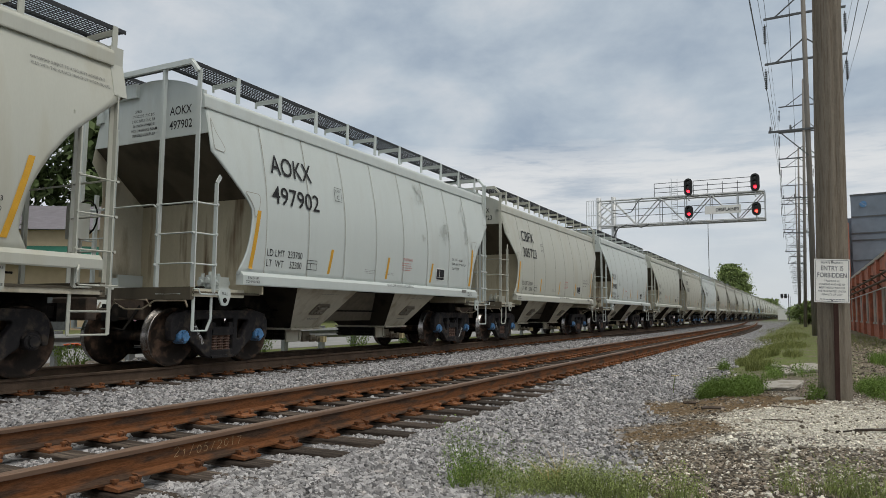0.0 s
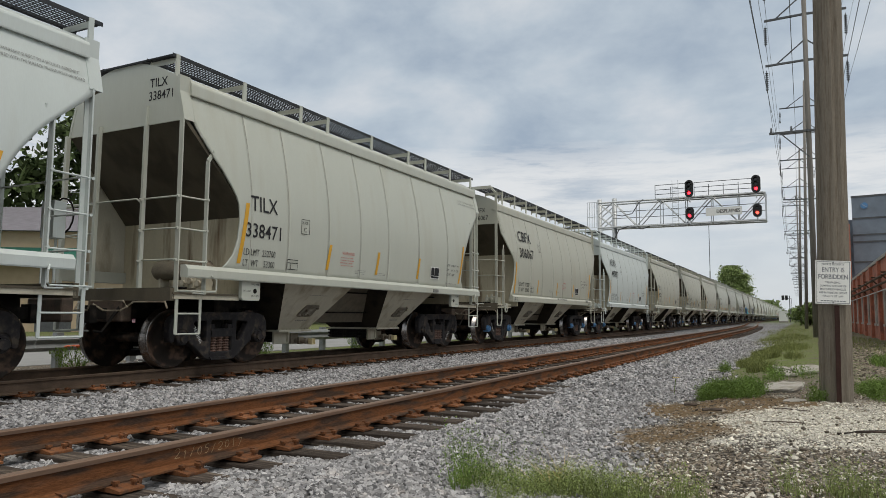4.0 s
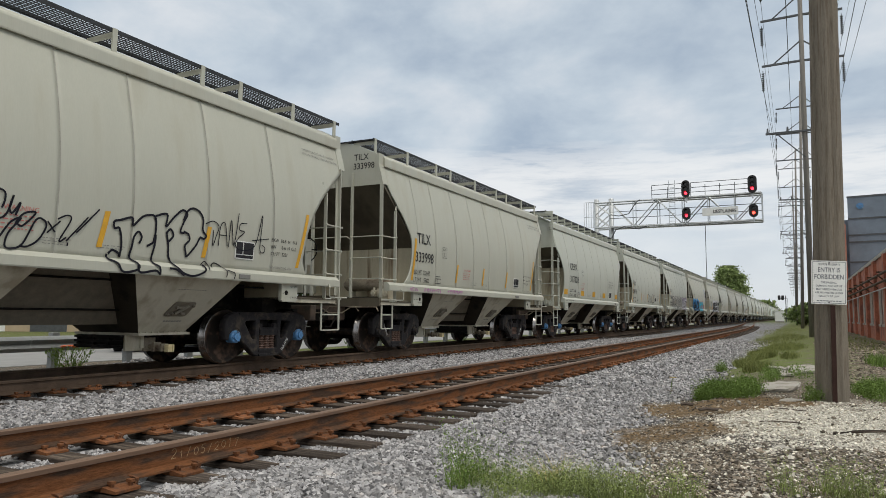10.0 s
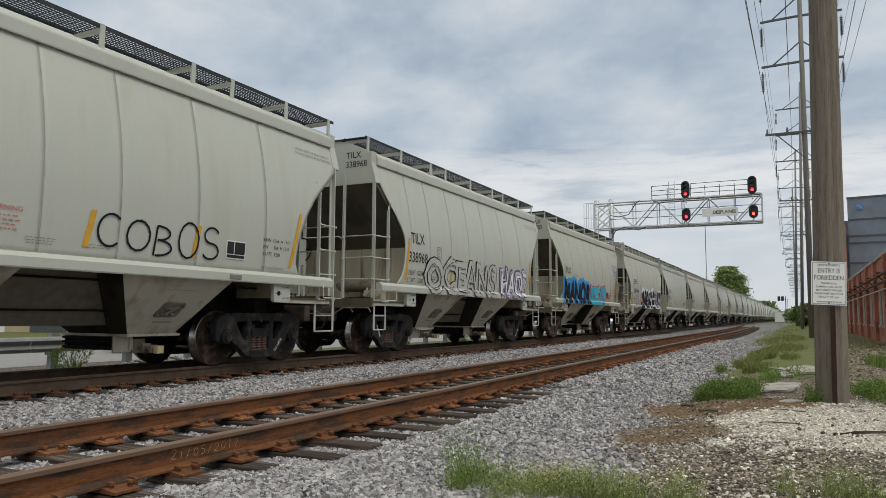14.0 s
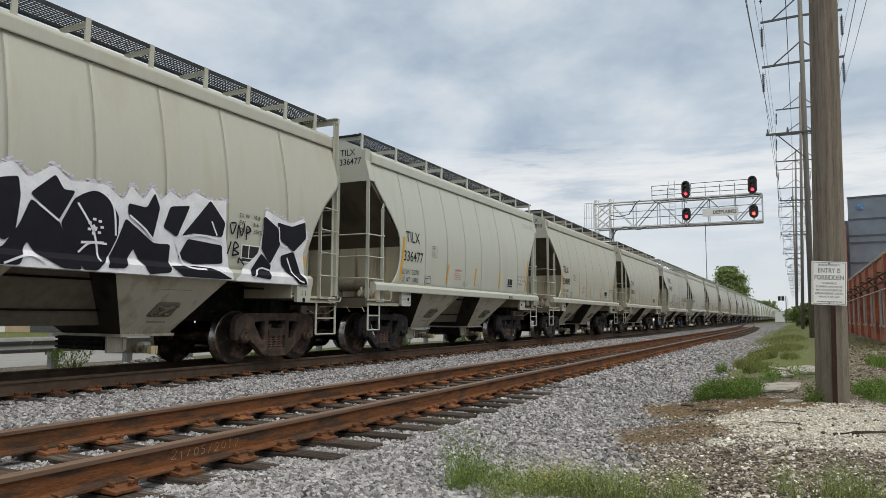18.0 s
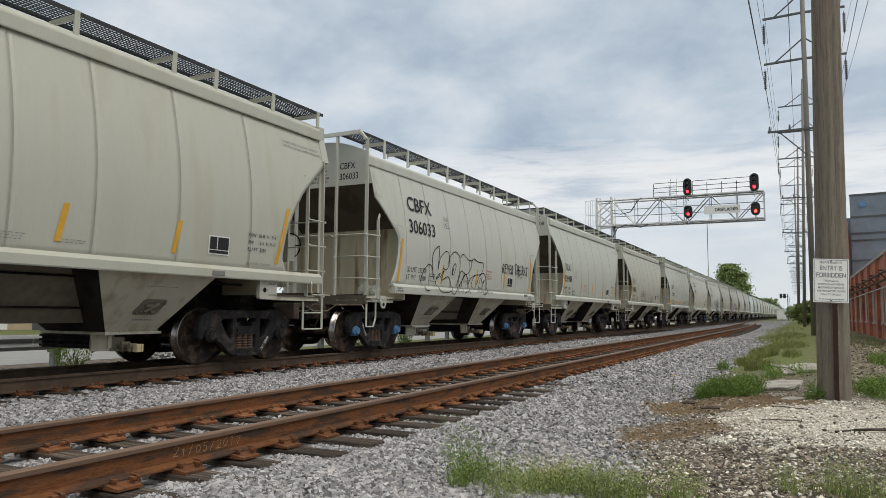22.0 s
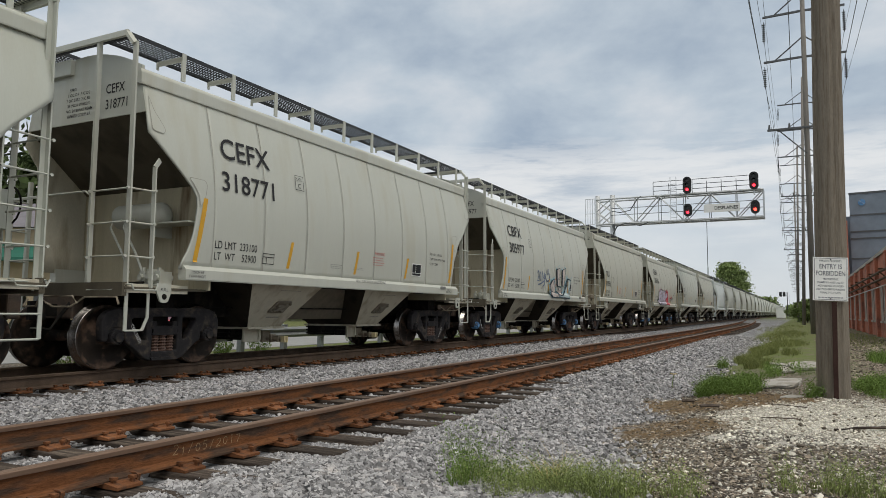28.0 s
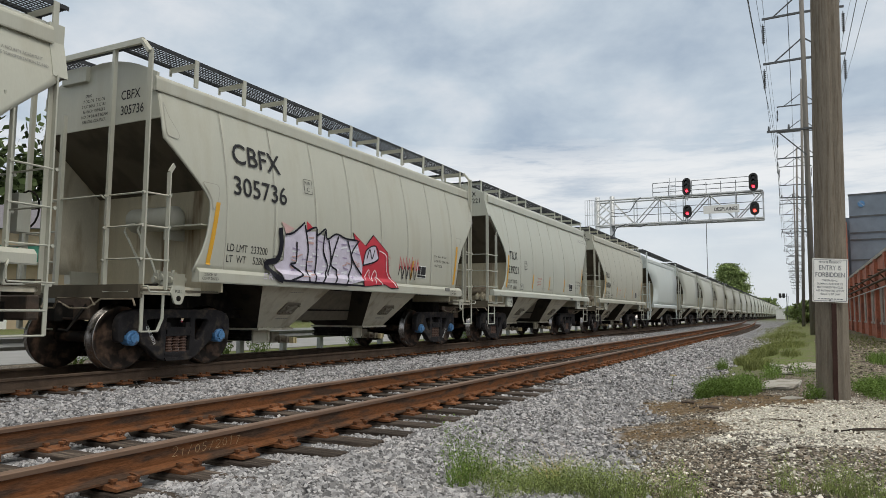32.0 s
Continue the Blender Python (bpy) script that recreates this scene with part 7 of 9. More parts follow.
def concrete_lump(x, y, w, l, h, turn, name="concrete_slab", label="broken pale concrete slab lying in the weeds"):
    r = random.Random(int(x * 100 + y * 10))
    c = thing(name, label, "concrete slab", at=pose(x, y, ground_z(x, y) - 0.02, 3, -2, turn))
    # a straight-sided slab with one broken corner and a rough lower edge
    pts = [(-w, -l), (-w * 0.2, -l * r.uniform(0.9, 1.05)), (w * 0.7, -l * r.uniform(0.8, 1.0)), (w, -l * 0.5), (w * r.uniform(0.9, 1.1), l * 0.3), (w * 0.8, l), (-w * 0.3, l * r.uniform(0.85, 1.0)), (-w * r.uniform(0.9, 1.1), l * 0.4)]
    bm = prism(bmesh.new(), pts, 0, h, "z")
    bmesh.ops.subdivide_edges(bm, edges=bm.edges[:], cuts=2, use_grid_fill=True)
    for q in bm.verts:
        q.co += Vector((r.uniform(-1, 1), r.uniform(-1, 1), r.uniform(-0.6, 0.6))) * 0.012
        if q.co.z < h * 0.5:
            q.co.x *= 0.93
            q.co.y *= 0.93
    part("block", bm, CONCRETE, c)


concrete_lump(-0.30, 10.75, 0.25, 0.42, 0.08, -12)
concrete_lump(0.02, 14.3, 0.26, 0.5, 0.10, 10)
concrete_lump(-0.42, 15.1, 0.12, 0.3, 0.06, 50)
concrete_lump(-0.32, 13.4, 0.14, 0.35, 0.07, 20)
concrete_lump(-0.10, 9.5, 0.16, 0.10, 0.03, 5)
concrete_lump(-0.62, 6.08, 0.07, 0.10, 0.02, 25, "stone", "flat pale stone on the gravel")
concrete_lump(-0.95, 5.75, 0.09, 0.05, 0.02, 5, "stone", "flat pale stone on the gravel")
concrete_lump(-0.15, 5.9, 0.06, 0.07, 0.02, 45, "stone", "flat pale stone on the gravel")
concrete_lump(-1.75, 16.2, 0.12, 0.1, 0.08, 0, "stone", "large grey stone on the ballast")


def stick(x, y, length, turn, r, label, material):
    s = thing("stick", label, "stick", at=pose(x, y, ground_z(x, y) + r + 0.012, 0, 0, turn))
    part("wood", tube([(-length / 2, 0, 0), (-length / 5, 0.012, 0.006), (length / 5, -0.008, 0.004), (length / 2, 0.01, 0)], r, 6), material, s)


stick(0.50, 7.10, 0.75, 42, 0.013, "grey weathered stick lying on the pale gravel", TIE)
stick(-0.92, 8.36, 0.26, 30, 0.018, "short piece of dark wood on the earth", BARK)
stick(-0.66, 8.85, 0.18, 100, 0.015, "pale splinter of wood on the earth", CONCRETE)
stick(-0.15, 8.3, 0.35, -12, 0.006, "thin brown twig on the gravel", BARK)
stick(-0.2, 7.3, 0.35, 15, 0.006, "thin brown twig on the gravel", BARK)
stick(-1.30, 9.3, 0.14, 15, 0.02, "dark wood chip at the edge of the earth", BARK)


# ---- trees ----
def tree(x, y, height, spread, low, seed, n=5200, label="leafy green tree beyond the train", leaf=0.22, n_limb=13, green=LEAF):
    r = np.random.default_rng(seed)
    t = thing("tree", label, "tree", at=pose(x, y, -0.35))
    trunk = lathe(bmesh.new(), [(0, 0.028 * height), (low * 0.6, 0.018 * height), (height * 0.7, 0.006 * height)], 9, "z")
    part("trunk", trunk, BARK, t, "", True)
    tops = []
    for i in range(n_limb):
        a = i * 2.4 + r.uniform(-0.3, 0.3)
        u = (i + 0.5) / n_limb
        rad = spread * (0.35 + 0.65 * math.sin(math.pi * min(1, 0.18 + u * 0.82))) * r.uniform(0.5, 0.95)
        tip = (rad * math.cos(a), rad * math.sin(a), low + (height - low) * (0.12 + 0.80 * u) + r.uniform(-0.4, 0.4))
        tops.append(tip)
        part("limb", tube([(0, 0, low * 0.6 + (tip[2] - low) * 0.35), (tip[0] * 0.5, tip[1] * 0.5, tip[2] * 0.9), tip], 0.006 * height, 5), BARK, t)
    tops.append((0, 0, height * 0.93))
    tops = np.array(tops)
    centre = tops[r.integers(0, len(tops), n)]
    c = centre + r.normal(0, 1, (n, 3)) * np.array([0.23, 0.23, 0.17]) * spread * r.uniform(0.6, 1.1, (n, 1))
    c[:, 2] = np.clip(c[:, 2], low * 0.75, height)
    a, b = r.normal(0, 1, (n, 3)) * leaf, r.normal(0, 1, (n, 3)) * leaf
    v = np.stack([c - a * 0.6, c + b * 0.5, c + a * 0.6, c - b * 0.5], 1).reshape(-1, 3)
    f = (np.array([(0, 1, 2), (0, 2, 3)])[None] + (np.arange(n) * 4)[:, None, None]).reshape(-1, 3)
    part("crown", soup_np(v, f, "crown"), green, t, "uneven crown of small green leaves")


tree(-18.0, 220, 16.2, 4.7, 6.0, 1, 12000, leaf=0.30)
tree(-22.0, 330, 10.0, 6.0, 2.5, 2, 2500, leaf=0.6)
tree(-14.5, 345, 8.5, 6.0, 2.5, 3, 2500, leaf=0.6)
tree(0.6, 92, 2.6, 1.3, 0.4, 4, 2600, "dark green shrub beside the power poles", 0.16)
tree(1.2, 104, 3.2, 1.6, 0.4, 5, 2200, "dark green shrub beside the power poles", 0.18)
tree(-0.2, 122, 3.0, 1.6, 0.4, 6, 1500, "dark green shrub beside the power poles", 0.18)
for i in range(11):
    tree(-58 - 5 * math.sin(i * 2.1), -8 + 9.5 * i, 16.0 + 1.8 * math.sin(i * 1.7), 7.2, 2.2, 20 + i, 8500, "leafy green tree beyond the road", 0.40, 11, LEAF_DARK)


def woods():
    """The far line of trees at the end of the track."""
    r = np.random.default_rng(9)
    n = 16000
    x = r.uniform(-330, 120, n)
    h = 9 + 3 * np.sin(x * 0.05) + 2 * np.sin(x * 0.19 + 1) + 1.2 * np.sin(x * 0.53)
    c = np.stack([x, 640 + r.uniform(-18, 18, n), r.uniform(0, 1, n) ** 0.7 * h], 1)
    a, b = r.normal(0, 1.0, (n, 3)), r.normal(0, 1.0, (n, 3))
    v = np.stack([c - a, c + b, c + a, c - b], 1).reshape(-1, 3)
    f = (np.array([(0, 1, 2), (0, 2, 3)])[None] + (np.arange(n) * 4)[:, None, None]).reshape(-1, 3)
    tagged(part("far_woods", soup_np(v, f, "far_woods"), LEAF), "line of green woods on the horizon", "woods", kind="stuff")


woods()


# ---- beside and behind the tracks ----
def cabinet():
    c = thing("relay_cabinet", "white steel signal relay cabinet beside the track", "cabinet", at=pose(-4.3, 186, -0.1))
    part("body", slab(-1.0, 1.0, -0.9, 0.9, 0.15, 2.5, 0.03), SIGNWHITE, c)
    part("roof", slab(-1.08, 1.08, -1.0, 1.0, 2.5, 2.62), SIGNWHITE, c)
    part("door", slab(-0.45, 0.45, -0.925, -0.9, 0.3, 2.3), SIGNWHITE, c)
    part("base", slab(-1.0, 1.0, -0.9, 0.9, -0.2, 0.15), CONCRETE, c)


def far_signal():
    s = thing("mast_signal", "small dark signal on a mast beside the track", "railway signal", at=pose(-2.6, 170, -0.1))
    part("mast", rods([((0, 0, 0), (0, 0, 5.8))], 0.09, 8), DARKMETAL, s)
    part("arm", rods([((-1.5, 0, 5.2), (0, 0, 5.2))], 0.06, 6), DARKMETAL, s)
    for x in (-1.3, -0.6):
        h = part("head", slab(-0.28, 0.28, -0.12, 0.12, -0.5, 0.5, 0.08), SIGNBLACK, s)
        h.location = (x, -0.15, 5.35)
    part("ladder", rods([((0.35, 0, 0), (0.35, 0, 5.2)), ((0.1, 0, 5.2), (0.35, 0, 5.2))], 0.03, 5), DARKMETAL, s)


def antenna():
    a = thing("radio_mast", "thin steel radio mast beyond the train", "mast", at=pose(-18.2, 165, -0.35))
    part("lower_mast", rods([((0, 0, 0), (0, 0, 11.5))], 0.16, 8), GALV, a)
    part("upper_mast", rods([((0, 0, 11.5), (0, 0, 22.5))], 0.07, 6), DARKMETAL, a)


cabinet()
far_signal()
antenna()

road = part("road", slab(-33.0, -15.6, -120, 420, -0.42, -0.305), ASPHALT)
tagged(road, "pale worn concrete road beyond the guardrail", "road", kind="structure")


def guardrail():
    g = thing("guardrail", "galvanised steel guardrail on short posts beside the road", "guardrail", at=pose(-14.55, 0, -0.32))
    wave = [(-0.04, 0.38), (0.0, 0.41), (0.04, 0.46), (0.0, 0.51), (-0.03, 0.545), (0.0, 0.58), (0.04, 0.63), (0.0, 0.68), (-0.04, 0.71)]
    for i in range(18):
        y = -6 + 3.81 * i
        grid = [[(x + 0.10, yy, z) for yy in (y, y + 3.8)] for x, z in wave]
        part("rail_beam", sheet(grid, (-0.006, 0, 0)), WEATHERED, g)
    shared = None
    for i in range(36):
        y = -5.4 + 1.905 * i
        p = part("post", shared if shared else slab(-0.075, 0.075, -0.085, 0.085, -0.1, 0.78), WEATHERED, g)
        shared = p.data
        p.location = (-0.06, y, 0)


guardrail()


def flower_bush(x, y, h, seed, bloom):
    r = np.random.default_rng(seed)
    p = thing("flowering_plant" if bloom else "roadside_shrub", "low green plant with orange flowers beside the guardrail" if bloom else "low green weeds beside the guardrail", "plant", at=pose(x, y, -0.32))
    n = 900
    u = r.uniform(0, 1, n)
    a = r.uniform(0, 2 * math.pi, n)
    rad = 0.45 * h / 0.5 * np.sqrt(r.uniform(0, 1, n)) * (0.55 + 0.6 * u)
    c = np.stack([rad * np.cos(a), rad * np.sin(a), h * u * (1 - 0.25 * (rad / 0.6) ** 2)], 1)
    d = np.stack([np.cos(a) * 0.03, np.sin(a) * 0.03, np.full(n, 0.06)], 1) * r.uniform(0.5, 1.2, (n, 1))
    e = r.normal(0, 0.008, (n, 3))
    v = np.stack([c - e, c + e, c + d], 1).reshape(-1, 3)
    part("foliage", soup_np(v, np.arange(3 * n).reshape(-1, 3), "foliage"), WEED, p)
    if bloom:
        for i in range(7):
            b = part("blossom", lathe(bmesh.new(), [(0.0, 0.02), (0.025, 0.055), (0.04, 0.02)], 7, "z"), ORANGE, p)
            b.location = (r.uniform(-0.15, 0.25), r.uniform(-0.15, 0.15), h * r.uniform(0.92, 1.02))


flower_bush(-13.9, 9.75, 0.50, 1, True)
for i, (x, y, h) in enumerate(((-14.0, 14.2, 0.35), (-14.1, 15.8, 0.45), (-13.9, 20.5, 0.5), (-14.0, 24.0, 0.4), (-13.9, 29.0, 0.55))):
    flower_bush(x, y, h, 5 + i, False)
n = 500
heap = np.stack([-13.9 + rng.normal(0, 0.28, n), 12.2 + rng.normal(0, 0.7, n), np.zeros(n)], 1)
heap[:, 2] = -0.32 + 0.22 * np.exp(-((heap[:, 0] + 13.9) / 0.4) ** 2 - ((heap[:, 1] - 12.2) / 0.9) ** 2) * rng.uniform(0.3, 1, n)
stones("stone_heap", "low heap of grey stones beside the guardrail", heap, rng.uniform(0.03, 0.06, n), STONE, rng, ico())


def parked_car(x, y, turn, paint, label, tail):
    """A saloon; its rear looks towards -y before it is turned."""
    c = thing("car", label, "car", at=pose(x, y, -0.305, 0, 0, turn))
    w = 0.90
    prof = [(-2.25, 0.35), (-2.30, 0.62), (-2.22, 0.92), (-1.55, 1.00), (-0.95, 1.40), (0.35, 1.43), (1.05, 1.02), (2.05, 0.86), (2.28, 0.62), (2.22, 0.32)]
    bm = bmesh.new()
    prism(bm, prof, -w, w)
    for v in bm.verts:
        if v.co.z > 0.98:
            v.co.x *= 0.80
        elif v.co.z > 0.8:
            v.co.x *= 0.97
    bmesh.ops.bevel(bm, geom=bm.edges[:], offset=0.045, segments=2, affect="EDGES", profile=0.5)
    body = part("body", bm, paint, c, "", True)
    bm = hexa(bmesh.new(), [(-0.66, -1.515, 1.03), (0.66, -1.515, 1.03), (0.66, -1.49, 1.04), (-0.66, -1.49, 1.04), (-0.58, -1.03, 1.385), (0.58, -1.03, 1.385), (0.58, -1.0, 1.39), (-0.58, -1.0, 1.39)])
    part("rear_window", bm, GLASS, c)
    for s in (-1, 1):
        bm = hexa(bmesh.new(), [(s * 0.83, -1.2, 1.02), (s * 0.85, -1.2, 1.02), (s * 0.85, 0.85, 1.02), (s * 0.83, 0.85, 1.02), (s * 0.735, -0.85, 1.36), (s * 0.75, -0.85, 1.36), (s * 0.75, 0.3, 1.36), (s * 0.735, 0.3, 1.36)])
        bmesh.ops.recalc_face_normals(bm, faces=bm.faces[:])
        part("side_window", bm, GLASS, c)
        part("tail_lamp", slab(s * 0.74 - 0.14, s * 0.74 + 0.14, -2.30, -2.20, 0.70, 0.88, 0.02), tail, c, "red tail lamp")
        for yy in (-1.35, 1.35):
            t = part("wheel", lathe(bmesh.new(), [(-0.10, 0.20), (-0.10, 0.32), (0.10, 0.32), (0.10, 0.20)], 20), RUBBER, c, "", True)
            t.location = (s * 0.80, yy, 0.32)
            part("rim", lathe(bmesh.new(), [(s * 0.09, 0.20), (s * 0.112, 0.17)], 16), GALV, t)
    part("bumper", slab(-0.86, 0.86, -2.36, -2.22, 0.36, 0.58, 0.03), paint, c)
    part("number_plate", slab(-0.16, 0.16, -2.345, -2.30, 0.66, 0.80), WHITEINK, c)
    part("chrome_strip", slab(-0.55, 0.55, -2.32, -2.27, 0.83, 0.86), TREAD, c)


parked_car(-19.5, 16.55, 44, MAROON, "maroon saloon standing on the road with red tail lamps", TAILRED)
parked_car(-21.4, 21.0, 44, CARWHITE, "white saloon standing on the road", TAILRED)


def roadside_building():
    b = thing("roadside_building", "low beige building with a grey metal roof beyond the road", "building", at=pose(-41.8, 27.0, -0.32, 0, 0, 30))
    part("wall", slab(-13, 7, 0, 12, 0, 6.2), BEIGEWALL, b, "beige plain wall")
    bm = prism(bmesh.new(), [(-0.6, 6.2), (12.6, 6.2), (6, 8.6)], -13.6, 7.6, "x")
    part("roof", bm, ROOFGREY, b)
    bm = prism(bmesh.new(), [(0.0, 5.2), (-1.1, 4.3), (-1.1, 4.1), (0.0, 4.1)], -13.0, 7.0, "x")
    part("awning", bm, AWNING, b, "long green awning")
    for i in range(5):
        d = part("doorway", slab(-11.5 + 3.7 * i, -9.3 + 3.7 * i, -0.04, 0.02, 0, 2.6), DARKMETAL if i % 2 else SIGNWHITE, b)
        part("frame", slab(-11.6 + 3.7 * i, -9.2 + 3.7 * i, -0.06, -0.041, 2.6, 2.72), SIGNWHITE, d)


roadside_building()
cone = thing("traffic_cone", "orange and white traffic cone beside the road", "traffic cone", at=pose(-34.5, 25.9, -0.315))
part("base", slab(-0.2, 0.2, -0.2, 0.2, 0, 0.04), ORANGE, cone)
part("cone", lathe(bmesh.new(), [(0.04, 0.15), (0.35, 0.09), (0.72, 0.03)], 14, "z"), ORANGE, cone)
part("collar", lathe(bmesh.new(), [(0.30, 0.105), (0.45, 0.078)], 14, "z"), WHITEINK, cone)
# ---- sprayed paint on the cars ----
def arc(cx, cz, rx, rz, a0, a1, n=14):
    return [(cx + rx * math.cos(math.radians(a0 + (a1 - a0) * i / n)), cz + rz * math.sin(math.radians(a0 + (a1 - a0) * i / n))) for i in range(n + 1)]


GLYPH = {
    "C": [arc(0.5, 0.5, 0.45, 0.5, 50, 310)],
    "O": [arc(0.5, 0.5, 0.45, 0.5, 80, 450)],
    "B": [[(0.1, 0), (0.15, 1)], arc(0.2, 0.76, 0.5, 0.24, 90, -90) + arc(0.2, 0.26, 0.62, 0.27, 90, -90)],
    "S": [arc(0.5, 0.75, 0.35, 0.25, 30, 270) + arc(0.5, 0.25, 0.38, 0.25, 90, -150)],
    "N": [[(0.1, 0), (0.15, 1), (0.75, 0), (0.85, 1)]],
    "E": [[(0.85, 1), (0.15, 0.95), (0.12, 0), (0.85, 0.03)], [(0.13, 0.5), (0.7, 0.53)]],
    "V": [[(0.05, 1), (0.42, 0), (0.85, 1)]],
    "R": [[(0.12, 0), (0.15, 1)] + arc(0.2, 0.74, 0.5, 0.26, 90, -90) + [(0.85, 0)]],
    "T": [[(0.05, 0.97), (0.95, 1)], [(0.5, 1), (0.47, 0)]],
    "H": [[(0.12, 0), (0.15, 1)], [(0.8, 0), (0.82, 1)], [(0.13, 0.5), (0.8, 0.5)]],
    "A": [[(0.02, 0), (0.45, 1), (0.9, 0)], [(0.2, 0.36), (0.75, 0.36)]],
    "2": [arc(0.45, 0.72, 0.38, 0.28, 160, -40) + [(0.08, 0.02), (0.88, 0.05)]],
    "0": [arc(0.5, 0.45, 0.36, 0.42, 0, 360)],
    "1": [[(0.25, 0.8), (0.5, 1), (0.48, 0)]],
    "4": [[(0.6, 0), (0.62, 1), (0.05, 0.3), (0.95, 0.32)]],
    "/": [[(0.2, -0.05), (0.7, 1)]],
    "5": [[(0.8, 1), (0.25, 0.97), (0.2, 0.55)] + arc(0.42, 0.3, 0.36, 0.3, 110, -140)],
    "7": [[(0.1, 0.97), (0.85, 1), (0.35, 0)]],
}


def hand_lines(text, ds, z, w, h, gap=0.12, slant=0.12, seed=1, rise=0.0):
    r = random.Random(seed)
    out = []
    x = ds
    for ch in text:
        if ch == " ":
            x += w * 0.6
            continue
        k = r.uniform(0.85, 1.12)
        dz = r.uniform(-0.08, 0.08) * h
        for line in GLYPH[ch]:
            out.append([(x + w * u + slant * h * v, z + dz + h * k * v + rise * (x - ds)) for u, v in line])
        x += w * (1 + gap)
    return out


SPRAY = {n: mat("spray_" + n, c, 0.6, 0, 0.12, 5, 50, 0) for n, c in (
    ("black", (0.016, 0.016, 0.022)), ("white", (0.72, 0.73, 0.76)), ("cyan", (0.015, 0.46, 0.60)), ("blue", (0.025, 0.27, 0.62)), ("cobalt", (0.02, 0.11, 0.36)), ("yellow", (0.80, 0.62, 0.03)), ("red", (0.50, 0.03, 0.05)),
    ("violet", (0.34, 0.28, 0.42)), ("lilac", (0.58, 0.54, 0.64)), ("pink", (0.55, 0.36, 0.34)), ("slate", (0.12, 0.16, 0.25)), ("plum", (0.16, 0.08, 0.20)), ("putty", (0.47, 0.465, 0.43)), ("magenta", (0.42, 0.10, 0.36)), ("sky", (0.30, 0.47, 0.52)), ("mist", (0.44, 0.52, 0.52)), ("blush", (0.50, 0.44, 0.40)), ("ink", (0.03, 0.05, 0.07)), ("amber", (0.55, 0.32, 0.08)), ("scuffed", (0.475, 0.50, 0.475)))}


for shade in ("black", "ink"):
    SPRAY[shade].node_tree.nodes["Principled BSDF"].inputs["Specular IOR Level"].default_value = 0.1


def wild_word(car, name, text, d0, d1, z0, z1, layers, seed, sway=0.05):
    """Fat letters, widest layer first: (material, boldness)."""
    bpy.data.meshes.remove(letters(text, 0.7, lambda u, v: (0, u, v)))
    span = max(v[0] for v in LETTERS[(text, 0.0, 1.0, "LEFT")][0])
    for i, (m, bold) in enumerate(layers):
        def place(u, v):
            t = u / span
            z = z0 + (z1 - z0) * (v / 0.7) + sway * math.sin(t * 19 + seed) * (0.3 + v) + 0.03 * math.sin(u * 31 + v * 17)
            d = d0 + (d1 - d0) * t + 0.05 * math.sin(v * 9 + t * 23 + seed)
            return (0, -HALF + d, max(1.483, z))
        flat = letters(text, 0.7, place, 1.0, bold, 1.0)
        bm = bmesh.new()
        bm.from_mesh(flat)
        bpy.data.meshes.remove(flat)
        for cut in (1.60, 1.68, 2.0, 2.3, 2.6):
            bmesh.ops.bisect_plane(bm, geom=bm.verts[:] + bm.edges[:] + bm.faces[:], plane_co=(0, 0, cut), plane_no=(0, 0, 1))
        # each letter lies over the one before it
        left, order = set(bm.verts), []
        while left:
            todo, one = [left.pop()], []
            while todo:
                w = todo.pop()
                one.append(w)
                for g in w.link_edges:
                    o = g.other_vert(w)
                    if o in left:
                        left.remove(o)
                        todo.append(o)
            order.append(one)
        order.sort(key=lambda one: min(w.co.y for w in one))
        for j, one in enumerate(order):
            for w in one:
                w.co.x = skin(w.co.z) + 0.017 + 0.011 * i + 0.0015 * j
        part(name, bm, SPRAY[m], car)


def wild_shapes(car, name, n, d0, d1, z0, z1, fills, line, seed, w=0.03, only_lines=False, spiky=0.35):
    """Unreadable interlocking letter shapes."""
    r = random.Random(seed)
    lines = []
    for i in range(n):
        c = d0 + (d1 - d0) * (i + 0.5) / n
        half = (d1 - d0) / n * 0.62
        mid, tall = (z0 + z1) / 2, (z1 - z0) / 2
        pts = []
        k = r.choice((9, 10, 11))
        for j in range(k):
            a = 2 * math.pi * j / k + r.uniform(-0.15, 0.15)
            s = 1 - spiky * (j % 2) + r.uniform(-0.12, 0.12)
            pts.append((c + half * s * math.cos(a) * 1.15, min(z1 + 0.08, max(1.70, mid + tall * s * math.sin(a) * 1.1))))
        if not only_lines:
            patch(car, name, [(c + (p - c) * 1.12, max(1.69, mid + (q - mid) * 1.12)) for p, q in pts], SPRAY[line], 0.018 + 0.0015 * i)
            patch(car, name, pts, SPRAY[fills[i % len(fills)]], 0.030 + 0.0015 * i)
        else:
            lines.append(pts + pts[:1])
        lines.append([(c + half * r.uniform(-0.5, 0.5), mid + tall * r.uniform(-0.6, 0.7)) for _ in range(3)])
    strokes(car, name, [[(d, max(1.69, z)) for d, z in l] for l in lines], w, SPRAY[line], 0.045)


